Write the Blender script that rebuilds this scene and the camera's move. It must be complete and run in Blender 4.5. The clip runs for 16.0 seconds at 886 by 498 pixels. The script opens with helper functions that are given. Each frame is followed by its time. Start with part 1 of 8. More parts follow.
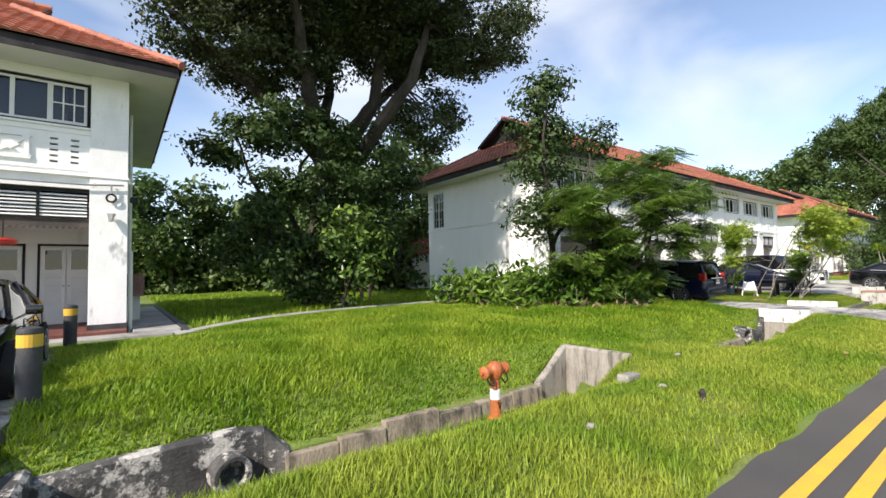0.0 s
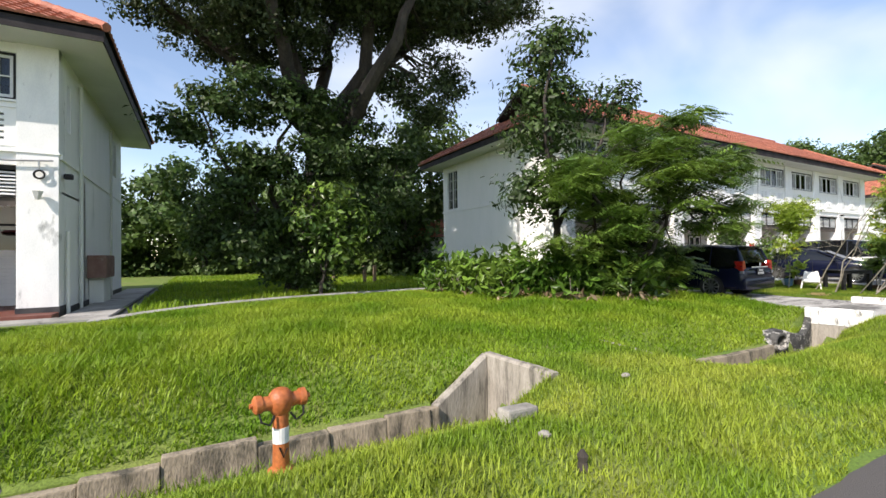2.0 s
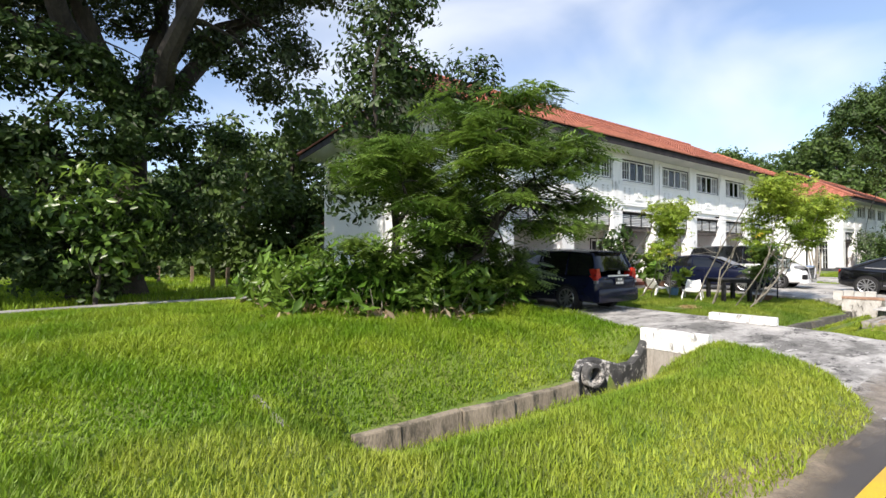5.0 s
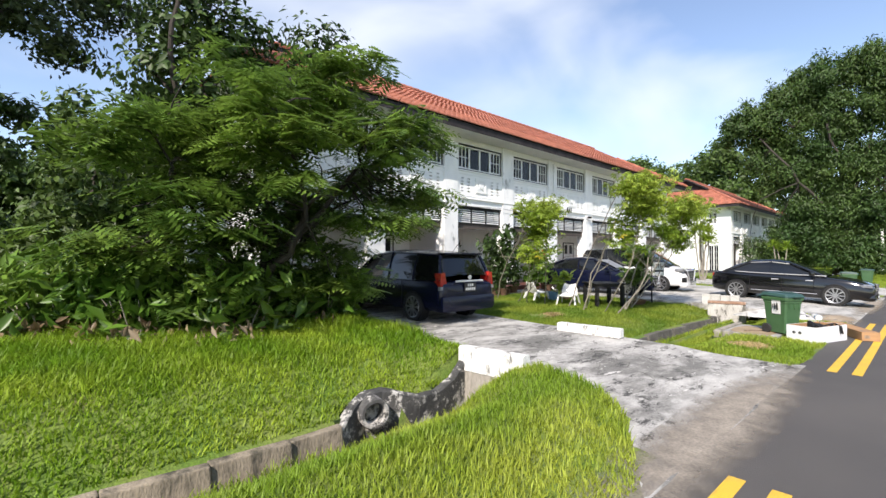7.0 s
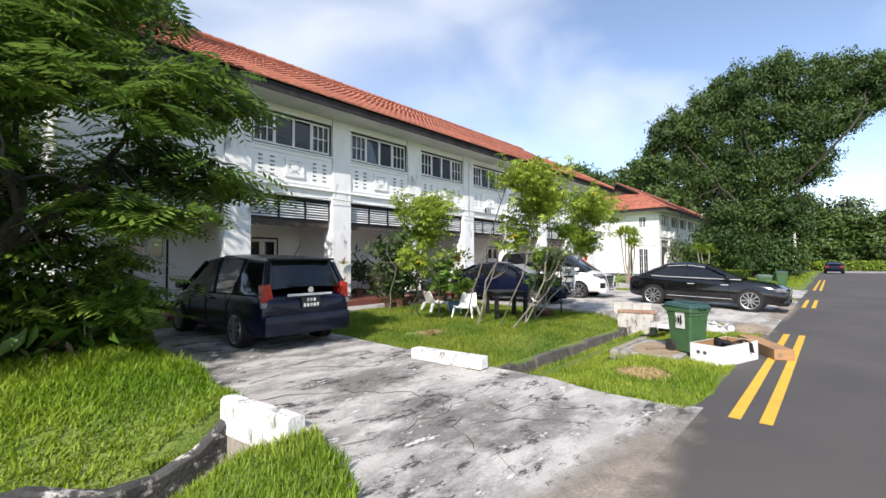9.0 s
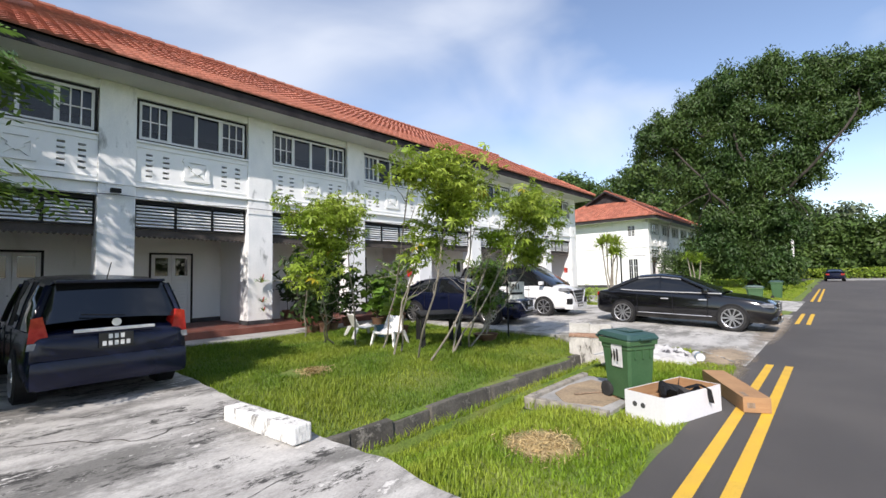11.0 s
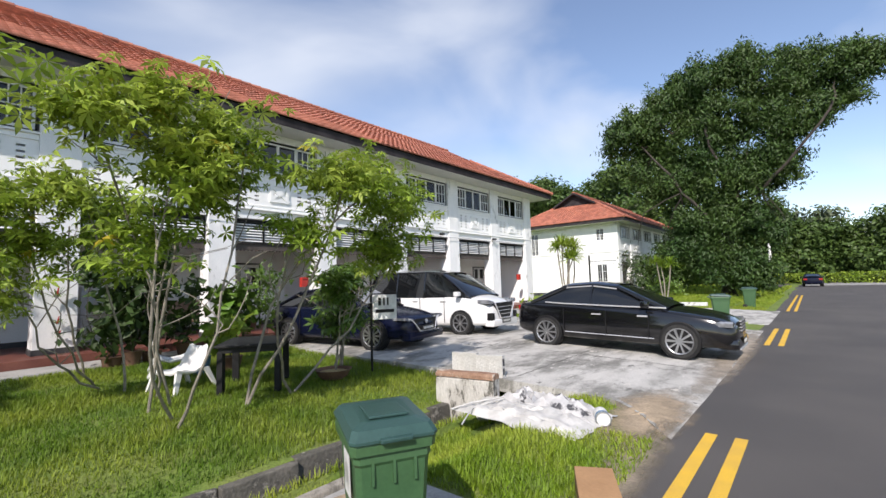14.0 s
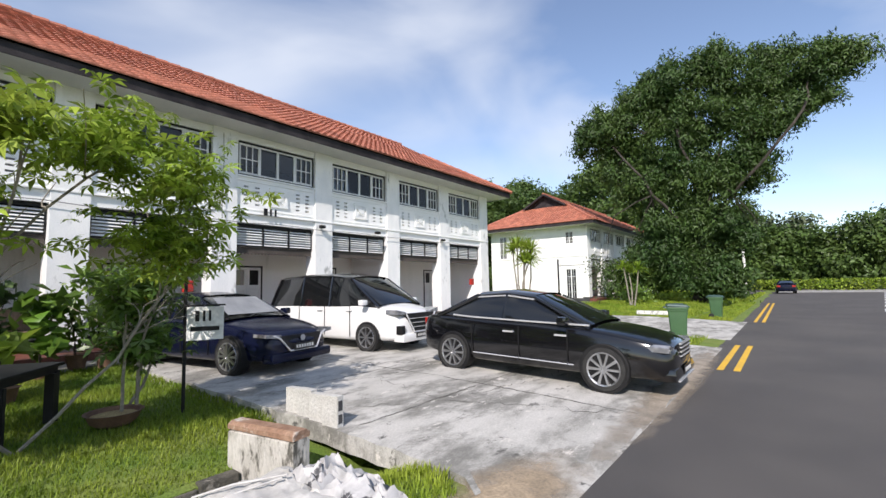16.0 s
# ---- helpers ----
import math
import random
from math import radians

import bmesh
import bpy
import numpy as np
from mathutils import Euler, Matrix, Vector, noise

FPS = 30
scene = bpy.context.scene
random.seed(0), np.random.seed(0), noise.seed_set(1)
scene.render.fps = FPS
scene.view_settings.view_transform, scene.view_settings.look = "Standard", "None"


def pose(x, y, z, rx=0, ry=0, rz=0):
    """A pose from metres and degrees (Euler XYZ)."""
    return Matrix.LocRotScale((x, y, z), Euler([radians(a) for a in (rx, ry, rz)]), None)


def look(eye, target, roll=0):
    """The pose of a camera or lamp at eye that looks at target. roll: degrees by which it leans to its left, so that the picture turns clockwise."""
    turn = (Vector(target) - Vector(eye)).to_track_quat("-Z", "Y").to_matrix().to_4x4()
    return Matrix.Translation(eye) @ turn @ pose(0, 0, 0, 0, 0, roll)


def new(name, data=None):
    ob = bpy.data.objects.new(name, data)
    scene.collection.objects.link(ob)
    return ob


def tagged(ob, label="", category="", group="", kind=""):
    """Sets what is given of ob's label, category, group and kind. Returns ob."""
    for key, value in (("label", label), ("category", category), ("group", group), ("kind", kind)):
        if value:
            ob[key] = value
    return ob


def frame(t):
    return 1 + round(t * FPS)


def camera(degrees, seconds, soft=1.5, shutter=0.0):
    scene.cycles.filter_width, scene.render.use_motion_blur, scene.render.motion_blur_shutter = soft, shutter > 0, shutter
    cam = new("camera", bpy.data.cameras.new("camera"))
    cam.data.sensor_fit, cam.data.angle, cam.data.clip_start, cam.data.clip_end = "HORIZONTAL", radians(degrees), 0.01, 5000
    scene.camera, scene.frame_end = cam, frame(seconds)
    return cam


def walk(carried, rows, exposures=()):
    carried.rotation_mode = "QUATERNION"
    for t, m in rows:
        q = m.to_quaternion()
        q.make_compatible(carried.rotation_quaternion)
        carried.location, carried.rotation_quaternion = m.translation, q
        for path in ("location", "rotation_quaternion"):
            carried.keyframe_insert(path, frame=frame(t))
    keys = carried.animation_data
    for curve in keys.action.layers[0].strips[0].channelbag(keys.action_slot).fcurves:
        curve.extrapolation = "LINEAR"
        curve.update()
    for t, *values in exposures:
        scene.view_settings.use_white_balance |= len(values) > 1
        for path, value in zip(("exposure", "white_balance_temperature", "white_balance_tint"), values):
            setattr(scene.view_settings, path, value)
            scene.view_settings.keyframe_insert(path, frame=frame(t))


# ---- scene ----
cam = camera(90.2, 16.0)
METRES, EYE, TILT, LEAN, TURN = 22.8, 1.55, 0.0, 0.0, -36.4
ROWS = [
    (0.0, 0.0, 0.0, 0.0, 0.06, 2.81, 1.32),
    (0.5, 0.025, 0.0196, -0.0002, 4.13, 2.46, 1.16),
    (1.0, 0.0499, 0.0399, -0.0006, 5.03, 1.92, 0.94),
    (1.5, 0.0764, 0.0595, -0.001, 6.19, 1.57, 0.8),
    (2.0, 0.1006, 0.0799, -0.0013, 7.51, 0.85, 0.78),
    (2.5, 0.1244, 0.1015, -0.0008, 8.71, 0.54, 0.71),
    (3.0, 0.149, 0.1241, -0.0013, 9.15, 0.64, 0.54),
    (3.5, 0.1762, 0.1456, -0.0002, 6.13, 0.74, 0.2),
    (4.0, 0.2034, 0.1659, -0.0, 5.46, 0.84, 0.22),
    (6.5, 0.3384, 0.2538, 0.0025, -4.26, 0.99, -0.16),
    (7.0, 0.3636, 0.2739, 0.0016, -5.71, 1.04, -0.2),
    (7.5, 0.3872, 0.2951, 0.0013, -8.67, 1.07, -0.35),
    (8.0, 0.4119, 0.3157, 0.0013, -10.49, 1.27, -0.5),
    (8.5, 0.4361, 0.3357, 0.0013, -11.37, 1.4, -0.29),
    (9.0, 0.4609, 0.354, 0.0017, -12.0, 1.75, 0.32),
    (11.5, 0.584, 0.4373, 0.0039, -11.9, 3.63, 1.38),
    (12.0, 0.6072, 0.4554, 0.0043, -12.16, 3.62, 1.61),
    (12.5, 0.6311, 0.4732, 0.0044, -12.66, 3.75, 1.53),
    (13.0, 0.6542, 0.4918, 0.0041, -13.15, 3.89, 1.46),
    (13.5, 0.6782, 0.5088, 0.0035, -13.54, 4.09, 1.41),
    (14.0, 0.702, 0.5259, 0.0034, -13.55, 4.36, 1.68),
    (14.5, 0.7276, 0.5423, 0.0038, -13.47, 4.51, 1.64),
    (15.0, 0.7523, 0.5579, 0.0048, -13.43, 4.71, 1.58),
    (15.5, 0.7783, 0.5741, 0.0051, -13.38, 4.77, 1.29),
    (16.0, 0.8042, 0.5914, 0.0048, -15.51, 4.71, 1.18),
]
walk(cam, [(t, pose(0, 0, EYE, TILT, LEAN, TURN) @ pose(METRES * x, METRES * y, METRES * z, 90 + pitch, roll, yaw)) for t, x, y, z, yaw, pitch, roll in ROWS],
     [(0.0, 0.65, 6800, 16), (7.0, 0.65, 6650, 16), (12.0, 0.37, 6500, 17), (16.0, 0.33, 6500, 17)])


# ---- world, sun ----
SUN_AZ, SUN_EL = 25.0, 39.0          # light travels towards +x turned by SUN_AZ degrees to +y
world = bpy.data.worlds.new("world")
scene.world = world
world.use_nodes = True
wn, wl = world.node_tree.nodes, world.node_tree.links
wn.clear()
w_out, w_bg, w_sky = wn.new("ShaderNodeOutputWorld"), wn.new("ShaderNodeBackground"), wn.new("ShaderNodeTexSky")
w_sky.sky_type, w_sky.sun_disc = "NISHITA", False
w_sky.sun_elevation, w_sky.sun_rotation = radians(SUN_EL), radians(270 - SUN_AZ)
w_sky.air_density, w_sky.dust_density, w_sky.ozone_density = 1.0, 0.15, 1.2
# thin high cloud drawn across the sky
w_tc, w_map = wn.new("ShaderNodeTexCoord"), wn.new("ShaderNodeMapping")
w_map.inputs["Scale"].default_value = (1.3, 2.2, 4.0)
w_map.inputs["Rotation"].default_value = (0.2, 0.5, 0.9)
w_noise, w_ramp, w_mix = wn.new("ShaderNodeTexNoise"), wn.new("ShaderNodeValToRGB"), wn.new("ShaderNodeMixRGB")
w_noise.inputs["Scale"].default_value, w_noise.inputs["Detail"].default_value = 1.1, 5.0
w_noise.inputs["Roughness"].default_value, w_noise.inputs["Distortion"].default_value = 0.42, 0.5
w_ramp.color_ramp.elements[0].position, w_ramp.color_ramp.elements[1].position = 0.42, 0.74
w_ramp.color_ramp.elements[0].color = (0.03, 0.03, 0.03, 1)
w_ramp.color_ramp.elements[1].color = (0.82, 0.82, 0.82, 1)
w_mix.inputs["Color2"].default_value = (5.0, 5.45, 5.75, 1)
wl.new(w_tc.outputs["Generated"], w_map.inputs["Vector"])
wl.new(w_map.outputs[0], w_noise.inputs["Vector"])
wl.new(w_noise.outputs["Fac"], w_ramp.inputs[0])
wl.new(w_ramp.outputs[0], w_mix.inputs["Fac"])
wl.new(w_sky.outputs[0], w_mix.inputs["Color1"])
wl.new(w_mix.outputs[0], w_bg.inputs["Color"])
wl.new(w_bg.outputs[0], w_out.inputs["Surface"])
w_bg.inputs["Strength"].default_value = 0.145
sun = new("sun", bpy.data.lights.new("sun", "SUN"))
sun.data.energy, sun.data.angle, sun.data.color = 4.3, radians(0.6), (1.0, 0.95, 0.86)
_a, _e = radians(SUN_AZ), radians(SUN_EL)
sun.matrix_world = look((0, 0, 30), (math.cos(_a) * math.cos(_e), math.sin(_a) * math.cos(_e), 30 - math.sin(_e)))


# ---- materials ----
def mat(name, base, other=None, scale=4.0, rough=0.7, metal=0.0, bump=0.0, bscale=40.0, fine=0.0, coat=0.0, spec=0.5,
        stain=None, stain_at=(0.58, 0.72), stain_scale=1.2, stretch=(1, 1, 1), rand=0.0, trans=0.0, island=False, rough_noise=0.62, flakes=None):
    """A surface with two scales of variation: base to other by broad noise, fine grain, stains and bump."""
    m = bpy.data.materials.new(name)
    m.use_nodes = True
    n, l = m.node_tree.nodes, m.node_tree.links
    b = n["Principled BSDF"]
    out = n["Material Output"]
    tc, mp = n.new("ShaderNodeTexCoord"), n.new("ShaderNodeMapping")
    mp.inputs["Scale"].default_value = stretch
    l.new(tc.outputs["Object"], mp.inputs["Vector"])
    no = n.new("ShaderNodeTexNoise")
    no.inputs["Scale"].default_value, no.inputs["Detail"].default_value = scale, 6
    l.new(mp.outputs[0], no.inputs["Vector"])
    mix = n.new("ShaderNodeMixRGB")
    mix.inputs["Color1"].default_value = (*base, 1)
    mix.inputs["Color2"].default_value = (*(other or base), 1)
    rp = n.new("ShaderNodeValToRGB")
    rp.color_ramp.elements[0].position, rp.color_ramp.elements[1].position = 0.36, 0.64
    l.new(no.outputs["Fac"], rp.inputs[0])
    l.new(rp.outputs[0], mix.inputs["Fac"])
    col = mix.outputs[0]
    for stain, stain_at, stain_scale, rough_noise in ([(stain, stain_at, stain_scale, rough_noise)] if stain else []) + (flakes or []):
        sn, sr, sm = n.new("ShaderNodeTexNoise"), n.new("ShaderNodeValToRGB"), n.new("ShaderNodeMixRGB")
        sn.inputs["Scale"].default_value, sn.inputs["Detail"].default_value, sn.inputs["Roughness"].default_value = stain_scale, 10, rough_noise
        sr.color_ramp.elements[0].position, sr.color_ramp.elements[1].position = stain_at
        l.new(mp.outputs[0], sn.inputs["Vector"])
        l.new(sn.outputs["Fac"], sr.inputs[0])
        l.new(sr.outputs[0], sm.inputs["Fac"])
        l.new(col, sm.inputs["Color1"])
        sm.inputs["Color2"].default_value = (*stain, 1)
        col = sm.outputs[0]
    if fine or rand:
        hs = n.new("ShaderNodeHueSaturation")
        val = None
        if fine:
            fn, mr = n.new("ShaderNodeTexNoise"), n.new("ShaderNodeMapRange")
            fn.inputs["Scale"].default_value, fn.inputs["Detail"].default_value = bscale, 3
            l.new(mp.outputs[0], fn.inputs["Vector"])
            l.new(fn.outputs["Fac"], mr.inputs["Value"])
            mr.inputs["From Min"].default_value, mr.inputs["From Max"].default_value = 0.3, 0.7
            mr.inputs["To Min"].default_value, mr.inputs["To Max"].default_value = 1 - fine, 1 + fine
            val = mr.outputs[0]
        if rand:
            src = n.new("ShaderNodeNewGeometry").outputs["Random Per Island"] if island else n.new("ShaderNodeObjectInfo").outputs["Random"]
            rr = n.new("ShaderNodeMapRange")
            l.new(src, rr.inputs["Value"])
            rr.inputs["To Min"].default_value, rr.inputs["To Max"].default_value = 1 - rand, 1 + rand
            if val:
                mu = n.new("ShaderNodeMath")
                mu.operation = "MULTIPLY"
                l.new(val, mu.inputs[0])
                l.new(rr.outputs[0], mu.inputs[1])
                val = mu.outputs[0]
            else:
                val = rr.outputs[0]
        l.new(val, hs.inputs["Value"])
        l.new(col, hs.inputs["Color"])
        col = hs.outputs[0]
    l.new(col, b.inputs["Base Color"])
    b.inputs["Roughness"].default_value, b.inputs["Metallic"].default_value = rough, metal
    b.inputs["Specular IOR Level"].default_value = spec
    b.inputs["Coat Weight"].default_value, b.inputs["Coat Roughness"].default_value = coat, 0.03
    if bump:
        bn, bp = n.new("ShaderNodeTexNoise"), n.new("ShaderNodeBump")
        bn.inputs["Scale"].default_value, bn.inputs["Detail"].default_value = bscale, 5
        l.new(mp.outputs[0], bn.inputs["Vector"])
        l.new(bn.outputs["Fac"], bp.inputs["Height"])
        bp.inputs["Strength"].default_value, bp.inputs["Distance"].default_value = bump, 0.02
        l.new(bp.outputs[0], b.inputs["Normal"])
    if trans:
        tr, ms = n.new("ShaderNodeBsdfTranslucent"), n.new("ShaderNodeMixShader")
        l.new(col, tr.inputs["Color"])
        ms.inputs[0].default_value = trans
        l.new(b.outputs[0], ms.inputs[1])
        l.new(tr.outputs[0], ms.inputs[2])
        l.new(ms.outputs[0], out.inputs["Surface"])
    return m


def glass_mat(name, tint, gloss=0.12):
    """Thin glazing: clear with a mirror share that grows at grazing angles."""
    m = bpy.data.materials.new(name)
    m.use_nodes = True
    n, l = m.node_tree.nodes, m.node_tree.links
    n.remove(n["Principled BSDF"])
    fr, gl, tr, ms, ad = (n.new(k) for k in ("ShaderNodeFresnel", "ShaderNodeBsdfGlossy", "ShaderNodeBsdfTransparent", "ShaderNodeMixShader", "ShaderNodeMath"))
    fr.inputs[0].default_value = 1.5
    ad.operation, ad.use_clamp = "ADD", True
    ad.inputs[1].default_value = gloss
    gl.inputs["Roughness"].default_value = 0.02
    tr.inputs[0].default_value = (*tint, 1)
    l.new(fr.outputs[0], ad.inputs[0])
    l.new(ad.outputs[0], ms.inputs[0])
    l.new(tr.outputs[0], ms.inputs[1])
    l.new(gl.outputs[0], ms.inputs[2])
    l.new(ms.outputs[0], n["Material Output"].inputs["Surface"])
    return m


M = {}
M["wall"] = mat("white_paint", (0.86, 0.86, 0.845), (0.82, 0.83, 0.81), 1.3, 0.75, bump=0.15, bscale=60, fine=0.03,
                stain=(0.50, 0.52, 0.49), stain_at=(0.62, 0.80), stain_scale=0.9, stretch=(1.6, 1.6, 0.5))
M["pillar"] = mat("worn_white_paint", (0.85, 0.85, 0.83), (0.76, 0.77, 0.76), 1.8, 0.78, bump=0.2, bscale=50, fine=0.04,
                  stain=(0.30, 0.31, 0.30), stain_at=(0.585, 0.70), stain_scale=1.9, stretch=(1.5, 1.5, 0.6))
M["plinth"] = mat("black_plinth_paint", (0.03, 0.03, 0.035), (0.06, 0.06, 0.06), 3, 0.6, bump=0.2, fine=0.15)
M["soffit"] = mat("soffit_paint", (0.66, 0.67, 0.62), (0.58, 0.60, 0.55), 1.0, 0.8, fine=0.04)
M["fascia"] = mat("charcoal_fascia", (0.022, 0.019, 0.021), (0.045, 0.04, 0.042), 2.5, 0.7, spec=0.2, fine=0.2, stain=(0.30, 0.29, 0.28), stain_at=(0.70, 0.78), stain_scale=5)
M["tile"] = mat("terracotta_tile", (0.42, 0.155, 0.095), (0.34, 0.115, 0.072), 1.2, 0.75, bump=0.3, bscale=30, fine=0.16, rand=0.22, island=True,
                stain=(0.16, 0.07, 0.05), stain_at=(0.60, 0.80), stain_scale=1.4)
M["tile_piece"] = mat("terracotta_tile_piece", (0.42, 0.155, 0.095), (0.34, 0.115, 0.072), 1.2, 0.75, bump=0.3, bscale=30, fine=0.16, rand=0.22,
                      stain=(0.16, 0.07, 0.05), stain_at=(0.60, 0.80), stain_scale=1.4)
M["frame"] = mat("white_window_paint", (0.74, 0.75, 0.74), (0.66, 0.67, 0.67), 3, 0.5, fine=0.03)
M["black"] = mat("black_paint", (0.010, 0.010, 0.011), (0.018, 0.018, 0.018), 4, 0.55, spec=0.2, fine=0.1)
M["pane"] = glass_mat("window_glass", (0.55, 0.60, 0.64), 0.0)
# dark grey: the dimness of the unlit rooms is put into the colour
M["room"] = mat("room_shade_grey", (0.10, 0.105, 0.11), (0.07, 0.075, 0.08), 1.0, 0.9, fine=0.05)
M["blind"] = mat("pale_blind", (0.36, 0.38, 0.41), (0.30, 0.32, 0.35), 0.8, 0.9, fine=0.05, stretch=(1, 1, 12))
M["door"] = mat("white_door_paint", (0.76, 0.77, 0.75), (0.70, 0.71, 0.70), 2.0, 0.5, fine=0.03)
M["veranda"] = mat("red_veranda_tile", (0.13, 0.042, 0.03), (0.18, 0.065, 0.045), 3, 0.5, bump=0.1, fine=0.12)
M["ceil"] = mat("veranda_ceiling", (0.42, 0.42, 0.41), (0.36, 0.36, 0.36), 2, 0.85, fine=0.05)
M["concrete"] = mat("drive_concrete", (0.50, 0.485, 0.45), (0.36, 0.345, 0.32), 2.6, 0.88, bump=0.35, bscale=45, fine=0.14,
                    stain=(0.17, 0.165, 0.15), stain_at=(0.45, 0.57), stain_scale=1.0, stretch=(0.7, 1.4, 1), rough_noise=0.72,
                    flakes=[((0.05, 0.048, 0.044), (0.54, 0.585), 2.3, 0.82), ((0.62, 0.60, 0.56), (0.60, 0.63), 4.0, 0.75)])
M["forecourt"] = mat("forecourt_concrete", (0.50, 0.485, 0.45), (0.36, 0.35, 0.32), 1.6, 0.88, bump=0.35, bscale=45, fine=0.14,
                     stain=(0.20, 0.195, 0.175), stain_at=(0.48, 0.60), stain_scale=0.8, stretch=(0.7, 1.4, 1), rough_noise=0.74,
                     flakes=[((0.085, 0.082, 0.074), (0.57, 0.63), 1.9, 0.82), ((0.60, 0.57, 0.52), (0.585, 0.63), 3.4, 0.78)])
M["crack"] = mat("crack_filler", (0.045, 0.042, 0.038), (0.09, 0.085, 0.07), 6, 0.95, bump=0.3)
M["apron"] = mat("apron_concrete", (0.40, 0.39, 0.37), (0.24, 0.235, 0.22), 1.4, 0.88, bump=0.3, fine=0.12, stain=(0.08, 0.08, 0.075), stain_scale=2)
M["drain"] = mat("old_drain_concrete", (0.31, 0.26, 0.19), (0.19, 0.16, 0.115), 3.0, 0.92, bump=0.6, bscale=30, fine=0.2,
                 stain=(0.06, 0.056, 0.042), stain_at=(0.50, 0.64), stain_scale=3.0, rand=0.06, stretch=(1.6, 1.6, 0.6), rough_noise=0.74)
M["darkdrain"] = mat("mossy_drain_concrete", (0.13, 0.12, 0.10), (0.065, 0.062, 0.052), 3.0, 0.92, bump=0.6, bscale=30, fine=0.2,
                     stain=(0.30, 0.28, 0.24), stain_at=(0.56, 0.64), stain_scale=3.0, rand=0.2, rough_noise=0.75)
M["darkwall"] = mat("mossy_black_concrete", (0.09, 0.088, 0.082), (0.035, 0.035, 0.034), 2.2, 0.92, bump=0.6, bscale=25, fine=0.2,
                    stain=(0.46, 0.44, 0.40), stain_at=(0.50, 0.56), stain_scale=2.8, rough_noise=0.75)
M["whitewash"] = mat("worn_whitewash", (0.78, 0.77, 0.73), (0.66, 0.65, 0.61), 3, 0.85, bump=0.5, bscale=30, fine=0.1,
                     stain=(0.20, 0.195, 0.18), stain_at=(0.53, 0.62), stain_scale=5.0, stretch=(1.6, 1.6, 0.5), rough_noise=0.75,
                     flakes=[((0.07, 0.068, 0.06), (0.60, 0.64), 7.0, 0.8)])
M["asphalt"] = mat("asphalt", (0.068, 0.063, 0.060), (0.092, 0.084, 0.077), 0.5, 0.85, bump=0.4, bscale=160, fine=0.25,
                   stain=(0.11, 0.105, 0.10), stain_at=(0.66, 0.9), stain_scale=0.35)
M["yellow"] = mat("yellow_line_paint", (0.72, 0.44, 0.035), (0.62, 0.38, 0.05), 3, 0.7, bump=0.25, bscale=120, fine=0.12,
                  stain=(0.28, 0.19, 0.05), stain_at=(0.66, 0.74), stain_scale=9)
M["white_line"] = mat("white_line_paint", (0.65, 0.65, 0.62), (0.5, 0.5, 0.48), 3, 0.7, fine=0.1)
M["soil"] = mat("turf_soil", (0.10, 0.17, 0.02), (0.16, 0.20, 0.04), 1.6, 0.95, bump=0.8, bscale=40, fine=0.3,
                stain=(0.15, 0.14, 0.05), stain_at=(0.56, 0.76), stain_scale=1.1)
M["dirt"] = mat("sandy_dirt", (0.36, 0.27, 0.17), (0.25, 0.19, 0.125), 2.5, 0.95, bump=0.5, bscale=35, fine=0.2, stain=(0.14, 0.11, 0.075))
M["straw"] = mat("dry_straw", (0.46, 0.35, 0.17), (0.36, 0.26, 0.12), 8, 0.95, bump=0.8, bscale=60, fine=0.3)
M["straw_blade"] = mat("dry_straw_blades", (0.58, 0.46, 0.24), (0.46, 0.34, 0.16), 2, 0.85, rand=0.3, island=True, trans=0.2)


def leaf_mat(name, base, other, rand=0.35, trans=0.35, rough=0.5, scale=0.6, spec=0.35):
    return mat(name, base, other, scale, rough, rand=rand, island=True, trans=trans, spec=spec)


M["grass"] = leaf_mat("lawn_blades", (0.15, 0.28, 0.012), (0.31, 0.41, 0.035), 0.36, 0.45, 0.5, 0.7)
# olive turf, darkened further: the shade of the shrubs is mixed into its green
M["grass_olive_shaded"] = leaf_mat("shaded_olive_lawn_blades", (0.115, 0.205, 0.016), (0.25, 0.31, 0.035), 0.4, 0.42, 0.55, 0.8)
M["grass_short"] = leaf_mat("mown_blades", (0.18, 0.29, 0.02), (0.35, 0.41, 0.05), 0.38, 0.42, 0.55, 0.8)
M["leaf_dark"] = leaf_mat("dark_foliage", (0.036, 0.070, 0.017), (0.055, 0.095, 0.022), 0.5, 0.28)
M["leaf_big"] = leaf_mat("canopy_foliage", (0.042, 0.064, 0.022), (0.060, 0.085, 0.030), 0.5, 0.3)
M["leaf_mid"] = leaf_mat("feathery_foliage", (0.085, 0.165, 0.03), (0.19, 0.29, 0.05), 0.45, 0.40, 0.34, spec=0.55)
M["leaf_light"] = leaf_mat("fresh_foliage", (0.22, 0.33, 0.035), (0.33, 0.41, 0.06), 0.45, 0.42)
M["leaf_hedge"] = leaf_mat("broad_hedge_leaf", (0.075, 0.16, 0.02), (0.13, 0.21, 0.03), 0.5, 0.3, 0.35)
M["leaf_far"] = leaf_mat("far_foliage", (0.060, 0.11, 0.024), (0.085, 0.135, 0.03), 0.45, 0.25, scale=0.15)
M["leaf_banyan"] = leaf_mat("drooping_foliage", (0.038, 0.082, 0.019), (0.074, 0.125, 0.028), 0.4, 0.25, scale=0.25)
# paler and greyer green: the haze of distance is mixed into the leaves
M["leaf_haze"] = leaf_mat("haze_greyed_foliage", (0.085, 0.115, 0.06), (0.11, 0.14, 0.07), 0.4, 0.2, scale=0.1)
